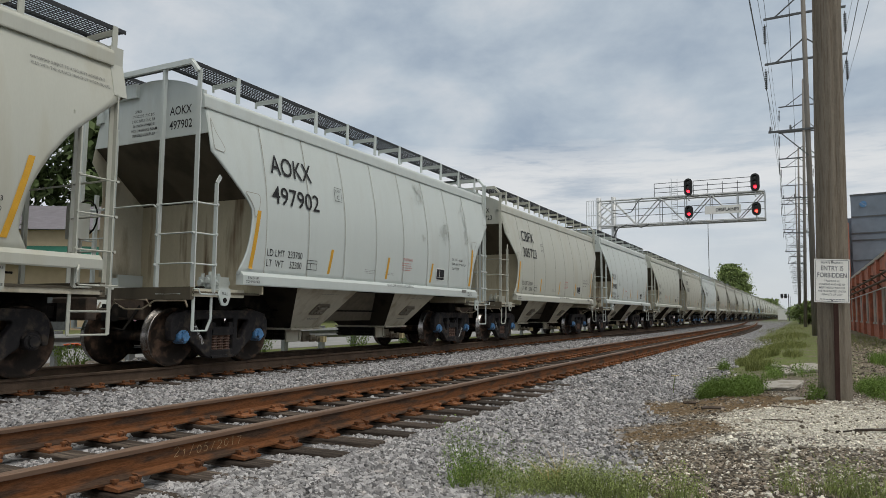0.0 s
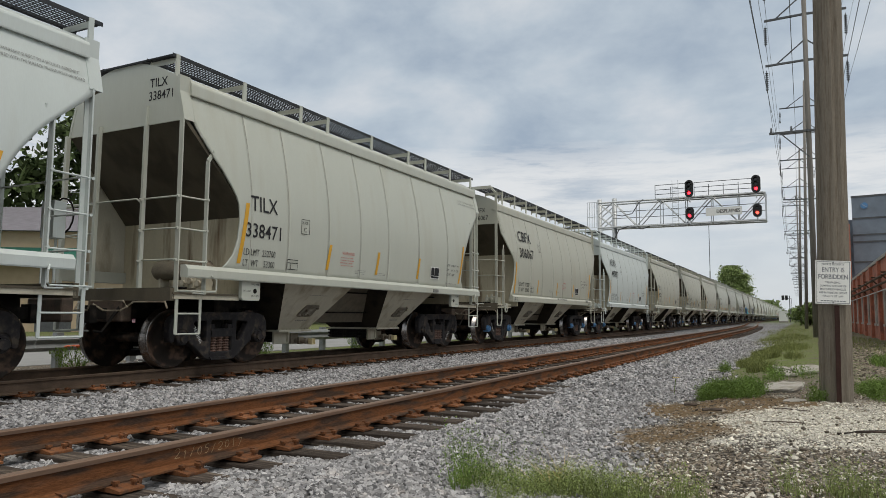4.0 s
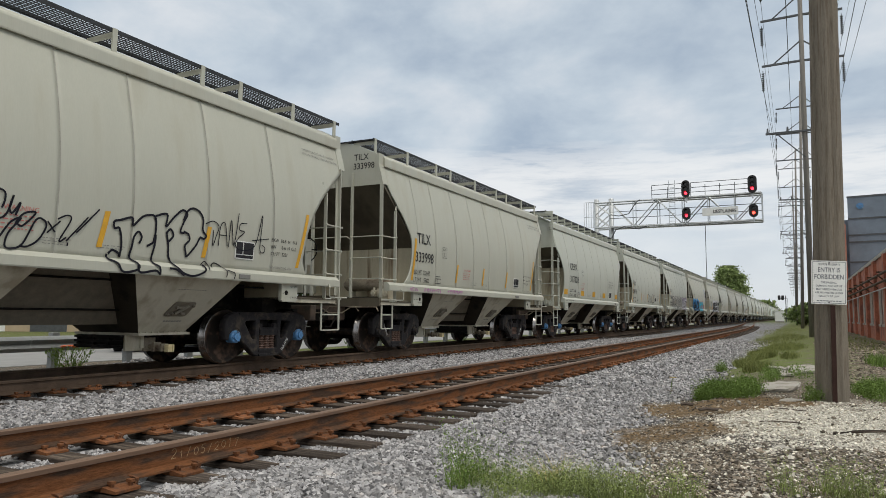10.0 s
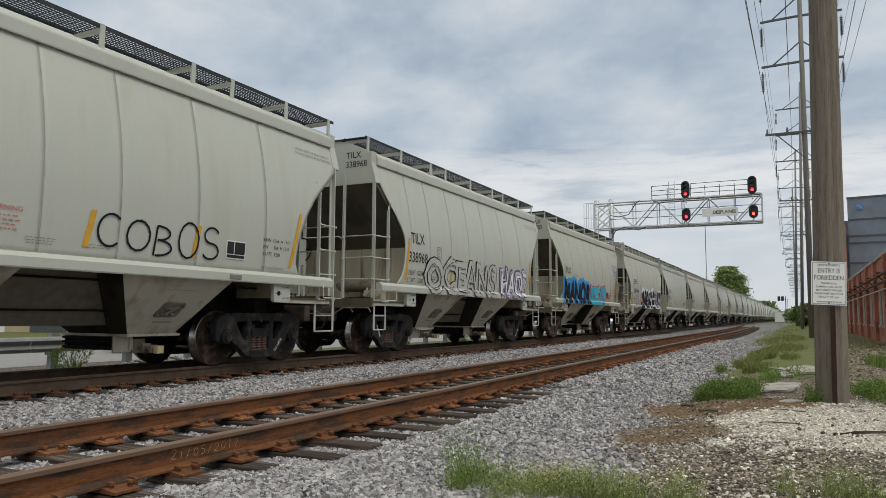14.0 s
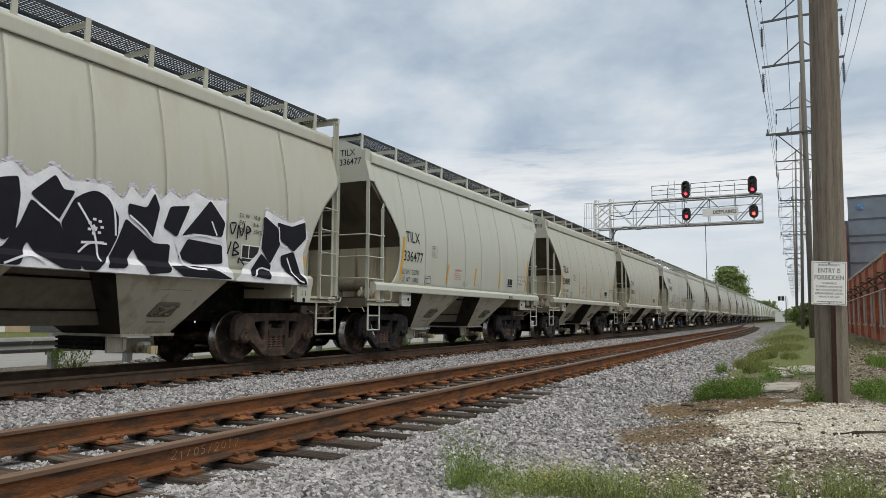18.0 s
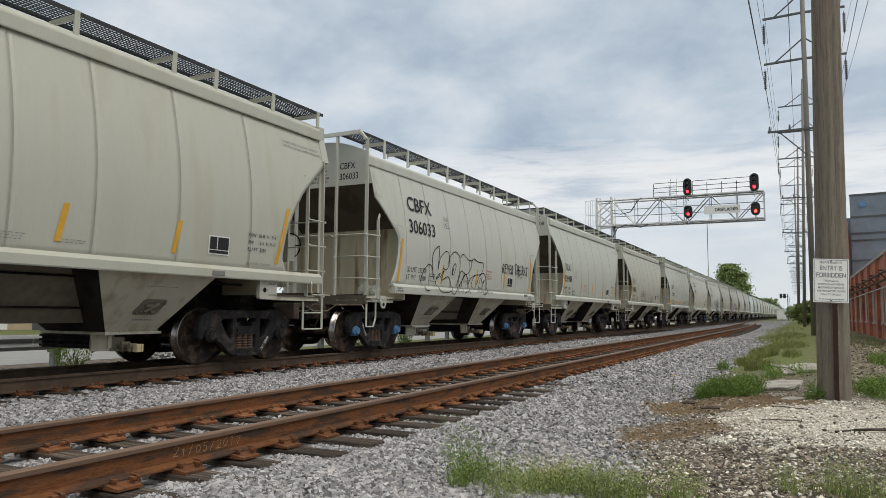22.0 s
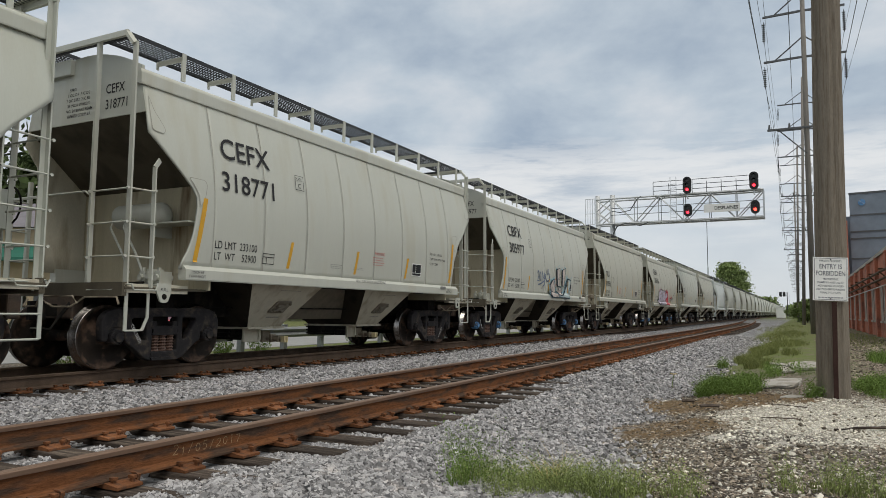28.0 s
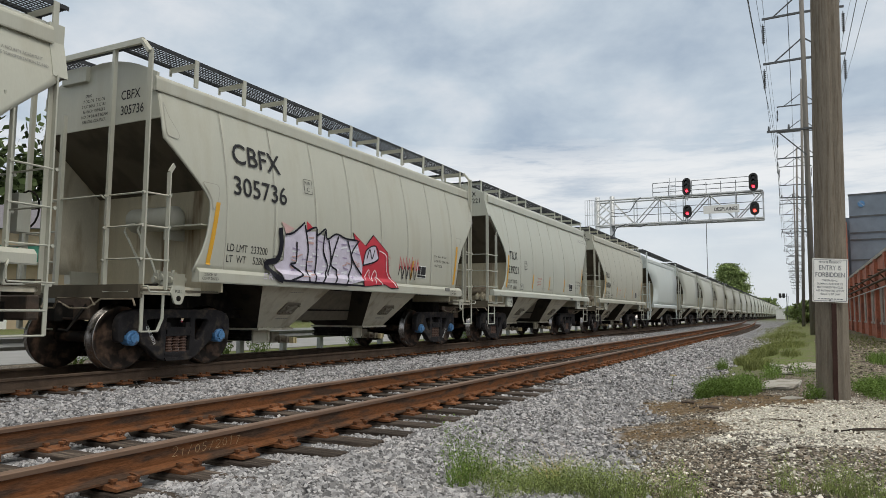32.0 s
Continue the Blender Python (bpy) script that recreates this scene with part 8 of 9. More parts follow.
def curly_outline(n, d0, d1, z0, z1, seed):
    """Bubble letters drawn in one thin line."""
    r = random.Random(seed)
    out = []
    for i in range(n):
        c = d0 + (d1 - d0) * (i + 0.5) / n
        half = (d1 - d0) / n * 0.6
        top = z1 - r.uniform(0, 0.3) * (z1 - z0)
        out.append([(c - half, z0 + 0.1)] + arc(c, top - half * 0.8, half, half * 0.9, 180, 0, 12) + [(c + half * 0.9, z0), (c + half * 0.2, z0 - 0.05), (c, (z0 + top) / 2), (c - half * 0.3, z0 - 0.02), (c - half, z0 + 0.1)])
        out.append(arc(c, top - half, half * 0.3, half * 0.35, 0, 360, 10))
    return [[(d, max(1.69, z)) for d, z in l] for l in out]


def flow(pts, shift=0.0, n=6):
    """A smooth line through a few points."""
    p = [pts[0]] + list(pts) + [pts[-1]]
    out = []
    for i in range(1, len(p) - 2):
        for j in range(n):
            t = j / n
            out.append(tuple(0.5 * (2 * p[i][k] + (p[i + 1][k] - p[i - 1][k]) * t + (2 * p[i - 1][k] - 5 * p[i][k] + 4 * p[i + 1][k] - p[i + 2][k]) * t * t + (3 * p[i][k] - p[i - 1][k] - 3 * p[i + 1][k] + p[i + 2][k]) * t ** 3) for k in (0, 1)))
    out.append(pts[-1])
    return [(d + shift, z) for d, z in out]


def paint_graffiti():
    c = TRAIN[0]
    tall = ([(2.25, 1.75), (2.10, 1.85), (2.19, 2.0), (2.09, 2.16), (2.22, 2.34), (2.47, 2.54), (2.47, 2.33), (2.63, 2.51), (2.54, 2.26), (2.39, 2.18), (2.59, 2.16), (2.46, 1.83), (2.62, 1.5)],
            [(2.25, 1.73), (2.38, 1.47)])
    tall_two = ([(2.80, 2.29), (3.03, 2.53), (2.98, 2.36), (2.79, 2.11), (2.63, 1.78)], [(2.79, 2.43), (2.73, 1.72), (2.71, 1.49)], [(3.03, 2.32), (3.34, 2.53), (3.16, 2.12), (3.05, 1.68), (3.0, 1.49)],
            [(2.86, 2.02), (2.97, 2.05), (2.95, 1.85), (2.87, 1.77), (3.04, 1.6)], [(3.43, 2.38), (3.71, 2.49), (3.61, 2.29), (3.51, 2.51), (3.07, 1.89)], [(3.09, 2.02), (3.2, 1.98), (3.08, 1.75), (3.25, 1.51)], [(3.41, 2.07), (3.63, 2.1), (3.65, 1.9), (3.31, 1.73), (3.29, 1.51)])
    strokes(c, "graffiti", [flow(l) for l in tall], 0.026, SPRAY["black"])
    strokes(c, "graffiti", [flow(l) for l in tall_two], 0.026, SPRAY["black"])
    small = ([(3.80, 2.40), (3.95, 2.36), (3.97, 2.26), (3.94, 2.16)], [(3.78, 2.0), (3.95, 2.04), (4.02, 2.14), (4.07, 2.33), (4.03, 2.17), (4.07, 2.11), (4.16, 2.25), (4.11, 2.09)], [(4.12, 1.99), (4.21, 2.12), (4.36, 2.15), (4.21, 1.97), (4.15, 1.98)],
             [(3.95, 1.82), (4.06, 2.0), (4.18, 2.06), (4.04, 1.86), (4.02, 1.7), (4.11, 1.68), (4.23, 1.75), (4.37, 2.06), (4.47, 2.07), (4.51, 1.99), (4.42, 1.81), (4.29, 1.72), (4.2, 1.72)])
    marks = ([(4.53, 2.06), (4.63, 1.94)], [(4.53, 1.92), (4.69, 2.08)], [(4.66, 2.11), (4.78, 2.17), (4.84, 2.12), (4.7, 1.83), (4.79, 1.88)], [(4.82, 1.81), (4.82, 1.78)], [(4.8, 1.84), (5.08, 2.18)], [(4.93, 1.96), (5.24, 2.31)])
    strokes(c, "graffiti", [flow(l) for l in small], 0.026, SPRAY["black"])
    strokes(c, "graffiti", [flow(l) for l in marks], 0.022, SPRAY["black"])
    # two fat outlined letters whose feet run down over the sill
    bold = ([(5.44, 1.73), (5.5, 1.78), (5.6, 1.74), (5.62, 1.7), (5.63, 1.89), (5.58, 2.09), (5.5, 2.09), (5.49, 2.18), (5.58, 2.21), (5.78, 2.27), (5.8, 2.16), (5.96, 2.31), (6.13, 2.35), (6.19, 2.29), (6.2, 2.13), (6.18, 2.0), (6.16, 1.94), (6.07, 1.89)],
            [(5.41, 1.71), (5.42, 1.65), (5.54, 1.6), (5.64, 1.48), (5.88, 1.53), (5.88, 1.62), (5.78, 1.7), (5.81, 1.87), (5.83, 2.0), (5.9, 2.08), (5.96, 2.01), (5.93, 1.92)], [(6.19, 2.35), (6.39, 2.4), (6.38, 2.21), (6.51, 2.36), (6.68, 2.5), (6.78, 2.45), (6.72, 2.33), (6.66, 2.17), (6.73, 2.15)])
    bold_two = ([(5.88, 1.62), (5.92, 1.49), (6.19, 1.53), (6.27, 1.48), (6.26, 1.59), (6.16, 1.67), (6.2, 1.91), (6.21, 2.06)], [(6.4, 2.12), (6.45, 1.93), (6.47, 1.77), (6.57, 1.63), (6.72, 1.52), (6.92, 1.49), (7.13, 1.56), (7.19, 1.65), (7.15, 1.68)],
                [(6.71, 2.35), (6.78, 2.5), (6.9, 2.56), (7.04, 2.51), (7.11, 2.4), (7.11, 2.24), (7.19, 2.15), (7.14, 2.1), (7.06, 2.11), (6.99, 1.98), (6.83, 1.8), (6.8, 1.84), (6.77, 1.96), (6.85, 2.05), (6.82, 2.14), (6.73, 2.17)], [(6.4, 2.12), (6.47, 2.18), (6.53, 2.09), (6.45, 1.99)], [(6.45, 1.58), (6.57, 1.57), (6.72, 1.49)])
    strokes(c, "graffiti", [flow(l) for l in bold], 0.034, SPRAY["black"])
    strokes(c, "graffiti", [flow(l) for l in bold_two], 0.034, SPRAY["black"])
    script = ([(7.12, 1.68), (7.2, 1.74), (7.28, 1.67), (7.25, 1.61)], [(7.34, 1.66), (7.39, 1.73), (7.54, 1.69), (7.64, 1.61), (7.62, 1.51)], [(7.66, 1.63), (7.81, 1.58), (7.8, 1.49)], [(7.17, 2.35), (7.32, 2.41), (7.45, 2.34), (7.41, 2.19), (7.34, 2.01), (7.34, 2.26)], [(7.46, 2.02), (7.49, 2.34), (7.59, 2.4), (7.66, 2.04)], [(7.48, 2.2), (7.63, 2.2)],
              [(7.69, 2.02), (7.73, 2.48), (7.81, 2.05), (7.9, 2.61)], [(8.1, 2.46), (7.95, 2.44), (7.93, 2.33), (8.05, 2.31), (7.91, 2.19), (7.85, 2.06), (8.01, 1.99), (8.32, 2.1), (8.49, 2.66), (8.45, 2.07), (8.55, 1.99), (8.58, 2.08), (8.5, 2.12)], [(8.25, 2.18), (8.67, 2.25)])
    strokes(c, "graffiti", [flow(l) for l in script], 0.018, SPRAY["black"])
    # scuffs and worn patches on a white car
    r = random.Random(31)
    for d, z, w, h, n, shade in ((8.31, 3.06, 0.16, 0.14, 55, "scuffed"), (9.63, 3.37, 0.09, 0.34, 60, "scuffed"), (7.06, 2.83, 0.03, 0.04, 9, "scuffed"), (7.04, 3.98, 0.10, 0.15, 40, "scuffed")):
        scuffs = []
        for _ in range(n):
            p, q = r.gauss(d, w), r.gauss(z, h)
            scuffs.append([(p, q), (p + r.uniform(0.02, 0.07), q + r.uniform(-0.05, 0.05)), (p + r.uniform(0.0, 0.05), q + r.uniform(-0.10, 0.02))])
        strokes(TRAIN[-7], "scuff", scuffs, 0.022, SPRAY[shade], 0.006)
    # tags scrawled along the sill in magenta
    r = random.Random(12)
    for d0, d1 in ((0.80, 1.12), (1.52, 2.46), (2.82, 3.70)):
        d, scrawl = d0, []
        while d < d1:
            w = r.uniform(0.07, 0.11)
            scrawl.append(flow([(d + w * r.uniform(0, 1), r.uniform(1.485, 1.50)), (d + w * r.uniform(0, 0.4), r.uniform(1.55, 1.59)), (d + w * r.uniform(0.5, 1), r.uniform(1.53, 1.585)), (d + w * r.uniform(0.2, 0.9), r.uniform(1.49, 1.54))]))
            d += w * 1.2
        strokes(TRAIN[1], "graffiti", scrawl, 0.014, SPRAY["magenta"], 0.004)
    strokes(TRAIN[3], "graffiti", hand_lines("COBOS", 5.42, 1.80, 0.44, 0.50, 0.06, 0.05, 8), 0.034, SPRAY["black"])
    c = TRAIN[4]
    wild_word(c, "graffiti", "OCEANS", 2.0, 6.55, 1.57, 2.36, (("black", 0.115), ("putty", 0.088), ("black", -0.012), ("putty", -0.03)), 2)
    wild_word(c, "graffiti", "HAOS", 7.0, 9.25, 1.59, 2.38, (("plum", 0.13), ("lilac", 0.08), ("black", 0.02), ("white", 0.0)), 4)
    c = TRAIN[5]
    for i in range(5):
        patch(c, "graffiti", [(0.8 + 0.8 * i, 1.49), (1.5 + 0.8 * i, 1.49), (1.75 + 0.8 * i, 2.42), (1.25 + 0.8 * i, 2.62), (0.85 + 0.8 * i, 2.35)], SPRAY["yellow"], 0.007)
    wild_word(c, "graffiti", "MANOR", 0.95, 4.8, 1.53, 2.35, (("blue", 0.21), ("black", 0.06)), 1, 0.07)
    wild_word(c, "graffiti", "RECAP", 5.0, 7.7, 1.54, 2.25, (("red", 0.17), ("cyan", 0.115), ("red", -0.036)), 3, 0.06)
    strokes(c, "graffiti", [flow([(7.72 + 0.2 * i, 1.74), (7.82 + 0.2 * i, 2.12 - 0.06 * (i % 2)), (7.86 + 0.2 * i, 1.78), (7.94 + 0.2 * i, 2.02)]) for i in range(5)], 0.026, SPRAY["red"], 0.03)
    tag = hand_lines("VA", 9.42, 3.12, 0.13, 0.38, seed=3) + [flow(l) for l in ([(9.75, 3.5), (9.77, 3.17), (9.86, 3.17), (9.88, 3.45)], [(9.97, 3.45), (9.96, 3.12), (10.05, 3.10)], [(10.02, 3.45), (10.28, 3.38)], [(10.15, 3.4), (10.13, 3.0)])] + hand_lines("RES", 9.62, 2.74, 0.15, 0.34, seed=5) + [flow([(10.05, 2.72), (9.88, 2.6), (10.0, 2.5), (9.92, 2.35)]), flow([(9.7, 2.7), (9.8, 2.5), (9.93, 2.45)])]
    strokes(c, "graffiti", [[(p - 0.06, q + 0.12) for p, q in l] for l in tag], 0.024, SPRAY["cobalt"])
    c = TRAIN[6]
    # white cloud with a ragged top, black letters cut out of it by pale lines
    clouds = ([(3.38, 1.47), (3.48, 1.72), (3.72, 2.02), (3.79, 2.20), (3.81, 2.47), (3.98, 2.75), (4.12, 2.62), (4.22, 2.70), (4.36, 2.76), (4.56, 2.58), (4.88, 2.81), (5.12, 2.64), (5.43, 2.67), (5.66, 2.68), (5.94, 2.50), (6.05, 2.74), (6.27, 2.56), (6.42, 2.78), (6.59, 2.6), (6.75, 2.77), (7.0, 2.66), (7.23, 2.84), (7.56, 2.75), (7.92, 2.80), (7.94, 2.21), (8.12, 1.47)],
              [(8.90, 2.78), (9.36, 2.65), (9.62, 2.62), (9.98, 2.76), (10.12, 2.39), (9.98, 2.08), (10.12, 1.47), (8.14, 1.47), (8.40, 1.70), (8.74, 1.98)])
    r = random.Random(6)
    for pts in clouds:
        soft = round_off(pts, 0.05, 2)
        # thin mist of overspray above the ragged edge
        fog = []
        for (p, q), (p2, q2) in zip(soft, soft[1:]):
            if min(q, q2) > 2.3:
                for n in range(5):
                    t = r.random()
                    d, z = p + (p2 - p) * t + r.uniform(-0.03, 0.03), q + (q2 - q) * t + r.uniform(-0.02, 0.055)
                    fog.append([(d, z), (d + r.uniform(0.02, 0.06), z + r.uniform(-0.03, 0.03))])
        strokes(c, "graffiti", fog, 0.022, SPRAY["lilac"], 0.010)
        patch(c, "graffiti", soft, SPRAY["white"], 0.022)
    blacks = ([(3.87, 2.37), (4.22, 2.50), (4.42, 2.56), (4.45, 2.33), (4.43, 1.92), (4.32, 1.80), (4.12, 1.92), (3.82, 2.10)], [(3.53, 1.66), (3.77, 1.95), (4.05, 1.86), (4.02, 1.74), (4.03, 1.48), (3.46, 1.48)], [(4.62, 2.4), (4.91, 2.66), (5.02, 2.5), (5.17, 2.51), (4.98, 2.12)],
              [(4.61, 2.3), (4.97, 2.08), (5.18, 1.72), (5.3, 1.49), (5.03, 1.48), (4.73, 1.64), (4.61, 1.79), (4.51, 1.51), (4.12, 1.49), (4.10, 1.68), (4.34, 1.70), (4.50, 1.96)])
    middle = ([(5.05, 2.07), (5.2, 2.39), (5.43, 2.55), (5.67, 2.52), (5.85, 2.25), (5.85, 1.99), (5.74, 1.73), (5.55, 1.49), (5.35, 1.48), (5.2, 1.72)],
              [(6.04, 2.47), (6.33, 2.45), (6.45, 2.67), (6.54, 2.48), (6.46, 2.04), (6.05, 2.32)], [(6.0, 2.23), (6.47, 1.93), (6.77, 1.95), (6.77, 1.54), (6.39, 1.48), (6.16, 1.83), (6.02, 1.56), (5.73, 1.54), (5.9, 1.91)])
    more = ([(6.67, 2.22), (6.77, 2.51), (7.12, 2.58), (6.91, 2.11)], [(7.03, 2.12), (7.56, 2.72), (7.88, 2.41), (7.82, 2.19), (7.27, 2.19)], [(6.99, 1.78), (7.15, 2.06), (7.83, 2.03), (7.88, 1.75), (7.29, 1.71)], [(6.82, 1.63), (7.3, 1.65), (7.62, 1.64), (8.06, 1.49), (7.62, 1.48), (7.06, 1.48)],
            [(8.86, 2.64), (9.21, 2.46), (9.29, 2.22), (9.06, 1.84), (8.83, 2.09)], [(9.23, 2.58), (9.62, 2.54), (9.98, 2.67), (10.02, 2.38), (9.69, 2.12), (9.33, 2.28)], [(8.53, 1.59), (8.82, 1.96), (9.07, 1.78), (9.0, 1.55)], [(9.35, 1.97), (9.69, 2.06), (9.93, 1.67), (10.06, 1.48), (9.81, 1.48), (9.4, 1.81)])
    for n, pts in enumerate(blacks + middle + more):
        mx, mz = sum(p for p, _ in pts) / len(pts), sum(q for _, q in pts) / len(pts)
        grown = [(mx + (p - mx) * (1 + 0.030 / max(0.2, math.dist((p, q), (mx, mz)))), max(1.48, mz + (q - mz) * (1 + 0.030 / max(0.2, math.dist((p, q), (mx, mz)))))) for p, q in pts]
        patch(c, "graffiti", round_off(grown, 0.04, 2), SPRAY["black"], 0.031 + 0.0003 * n)
    thin = [flow(l) for l in ([(5.24, 2.36), (5.5, 2.0), (5.6, 1.62)], [(5.2, 2.46), (5.5, 2.58), (5.76, 2.42), (5.84, 2.0)], [(6.05, 2.30), (6.3, 2.15), (6.47, 2.0)], [(4.98, 2.1), (4.7, 2.28)], [(6.9, 2.0), (7.1, 1.66), (7.5, 1.62)], [(7.05, 2.1), (7.4, 2.16), (7.86, 2.12)], [(7.6, 2.4), (7.72, 2.2)], [(4.3, 1.5), (4.6, 1.62), (4.8, 1.55)],
                                 [(9.24, 2.5), (9.3, 2.2), (9.5, 2.16)], [(8.6, 1.56), (8.8, 1.72), (9.05, 1.7)], [(9.5, 1.95), (9.75, 1.6), (9.95, 1.52)], [(5.3, 1.72), (5.45, 1.85), (5.7, 1.86)], [(3.55, 1.60), (3.8, 1.75), (3.86, 1.9)])]
    strokes(c, "graffiti", thin, 0.030, SPRAY["white"], 0.040)
    dots = [[(5.50 + 0.10 * math.cos(a), 2.08 + 0.10 * math.sin(a)), (5.53 + 0.10 * math.cos(a), 2.08 + 0.10 * math.sin(a))] for a in [0.9 * n for n in range(7)]] + [[(5.47, 2.06), (5.53, 2.06)], [(5.48, 2.09), (5.52, 2.03)], [(5.33, 1.85), (5.45, 1.86), (5.65, 1.87)]]
    strokes(c, "graffiti", dots, 0.035, SPRAY["white"], 0.042)
    strokes(c, "graffiti", [flow(l) for l in ([(8.02, 2.42), (8.08, 2.26), (8.16, 2.44), (8.05, 2.44)], [(8.2, 2.2), (8.22, 2.42), (8.3, 2.25), (8.36, 2.44)], [(8.42, 2.2), (8.42, 2.42), (8.52, 2.36), (8.42, 2.3)], [(8.0, 1.92), (8.06, 2.12)], [(8.12, 1.9), (8.14, 2.12), (8.24, 2.06), (8.14, 2.0), (8.26, 1.94), (8.12, 1.9)], [(8.26, 1.78), (8.28, 1.86), (8.40, 1.76)])], 0.03, SPRAY["black"], 0.03)
    scrawl = hand_lines("N", 2.18, 1.48, 0.16, 0.22, seed=2) + hand_lines("ONBR", 2.40, 1.49, 0.17, 0.17, seed=7)
    strokes(c, "graffiti", scrawl, 0.022, SPRAY["black"], 0.006)
    strokes(c, "graffiti", [[(0.95, 2.3), (1.2, 2.25), (1.05, 2.0), (1.3, 1.95), (1.1, 1.75), (1.35, 1.72)], [(1.1, 2.4), (1.12, 1.7)]], 0.035, SPRAY["black"])
    strokes(c, "graffiti", hand_lines("VENOR", 1.9, 2.08, 0.13, 0.18, seed=4), 0.022, SPRAY["blue"])
    c = TRAIN[10]
    bubble = ([(1.82, 1.6), (1.93, 1.94), (2.22, 2.16), (2.42, 2.08), (2.51, 1.82)], [(2.52, 1.79), (2.42, 2.4), (2.75, 2.68), (2.8, 2.55), (2.75, 2.07), (2.87, 2.38), (3.22, 2.58), (3.4, 2.45), (3.36, 2.19), (3.2, 2.08), (3.05, 2.12)])
    bubble_two = ([(3.38, 2.19), (3.4, 2.42), (3.76, 2.61), (4.02, 2.5), (4.07, 2.27), (3.99, 1.85), (3.7, 1.46), (3.46, 1.47)], [(2.61, 1.6), (2.7, 1.84), (2.88, 1.97), (2.83, 1.88), (2.7, 1.81)], [(2.89, 1.85), (3.09, 2.04), (3.0, 1.79), (3.33, 1.9), (3.53, 1.75), (3.5, 1.55), (3.31, 1.48), (2.9, 1.47), (2.67, 1.59)],
              [(3.59, 1.98), (3.62, 2.18), (3.78, 2.28), (3.81, 2.17), (3.68, 1.98), (3.61, 1.99), (3.66, 2.17), (3.64, 2.05)], [(4.06, 2.46), (4.28, 2.58), (4.62, 2.44), (4.82, 2.43), (4.78, 2.21), (4.51, 2.02), (4.14, 2.09), (4.01, 1.65), (4.42, 2.01), (4.25, 1.87), (4.15, 1.48)])
    strokes(c, "graffiti", [flow(l, 0.16) for l in bubble], 0.024, SPRAY["black"])
    strokes(c, "graffiti", [flow(l, 0.16) for l in bubble_two], 0.024, SPRAY["black"])
    tail = ([(4.42, 2.03), (4.63, 1.87), (4.58, 1.58), (4.31, 1.48)], [(4.84, 2.41), (5.01, 2.51), (5.33, 2.43), (5.65, 2.43), (5.65, 2.22), (5.47, 2.07), (5.1, 2.02), (4.88, 1.78), (4.99, 1.61)], [(4.68, 1.77), (4.81, 1.92), (5.1, 2.04)], [(5.24, 1.77), (5.42, 2.01), (5.74, 2.11), (5.96, 1.82), (5.86, 1.54), (5.6, 1.48)],
            [(5.36, 1.63), (5.4, 1.71), (5.5, 1.64)], [(5.44, 1.84), (5.53, 1.98), (5.63, 1.82), (5.79, 1.91), (5.52, 1.56)], [(1.91, 1.58), (2.01, 1.50), (2.2, 1.48)], [(3.86, 1.57), (3.92, 1.48)], [(4.6, 1.58), (4.68, 1.48)])
    strokes(c, "graffiti", [flow(l, 0.16) for l in tail], 0.024, SPRAY["black"])
    strokes(c, "graffiti", hand_lines("REVER THE RAT", 7.35, 2.22, 0.165, 0.30, 0.16, 0.1, 3), 0.038, SPRAY["black"])
    c = TRAIN[12]
    wild_shapes(c, "graffiti", 2, 3.45, 4.3, 1.75, 2.1, ("putty", "blush"), "black", 2, 0.02)
    strokes(c, "graffiti", curly_outline(4, 3.6, 4.9, 1.75, 2.35, 4) + [[(4.1, 2.42), (4.05, 2.52)], [(4.2, 2.44), (4.2, 2.55)]], 0.022, SPRAY["black"])
    strokes(c, "graffiti", hand_lines("SA", 6.2, 1.85, 0.28, 0.3, seed=2) + [[(6.8, 2.1), (6.85, 1.85), (7.0, 2.05), (7.05, 1.8)], [(6.3, 1.78), (6.9, 1.74)]], 0.028, SPRAY["black"])
    c = TRAIN[15]
    strokes(c, "graffiti", hand_lines("2014", 4.06, 2.05, 0.19, 0.40, 0.12, 0.05, 3) + [arc(5.19, 2.31, 0.25, 0.23, 175, 375, 14), [(5.10, 2.52), (5.14, 2.34)], [(5.25, 2.54), (5.26, 2.33)], flow([(4.18, 1.93), (4.5, 1.98), (4.82, 2.08), (4.86, 1.95), (4.69, 1.89)])], 0.050, SPRAY["slate"])
    # a grin of pale letters: two upright blocks, a ball and two arms that meet below
    arm = [(5.42, 1.63), (5.42, 1.97), (5.64, 2.12), (5.99, 2.2), (6.04, 2.0), (6.17, 1.75), (6.4, 1.60), (6.4, 1.49), (5.55, 1.49)]
    arm_two = [(6.41, 1.60), (6.81, 1.58), (7.27, 1.77), (7.47, 2.11), (7.63, 2.28), (8.12, 2.23), (8.04, 1.9), (7.75, 1.49), (6.41, 1.49)]
    block = [(6.21, 2.58), (6.66, 2.65), (6.67, 1.96), (6.35, 1.9)]
    block_two = [(6.92, 2.58), (7.38, 2.69), (7.24, 1.98), (6.93, 1.95)]
    ball = arc(6.70, 1.75, 0.20, 0.18, 0, 330, 11)
    # blue mist round the letters, thin and broken
    r = random.Random(8)
    mist = []
    for pts in (arm, arm_two, block, block_two):
        for p, q in pts:
            for _ in range(5):
                d, z = p + r.uniform(-0.14, 0.14), max(1.5, q + r.uniform(-0.12, 0.12))
                mist.append([(d, z), (d + r.uniform(0.02, 0.07), z + r.uniform(-0.03, 0.03))])
    strokes(c, "graffiti", mist, 0.035, SPRAY["sky"], 0.012)
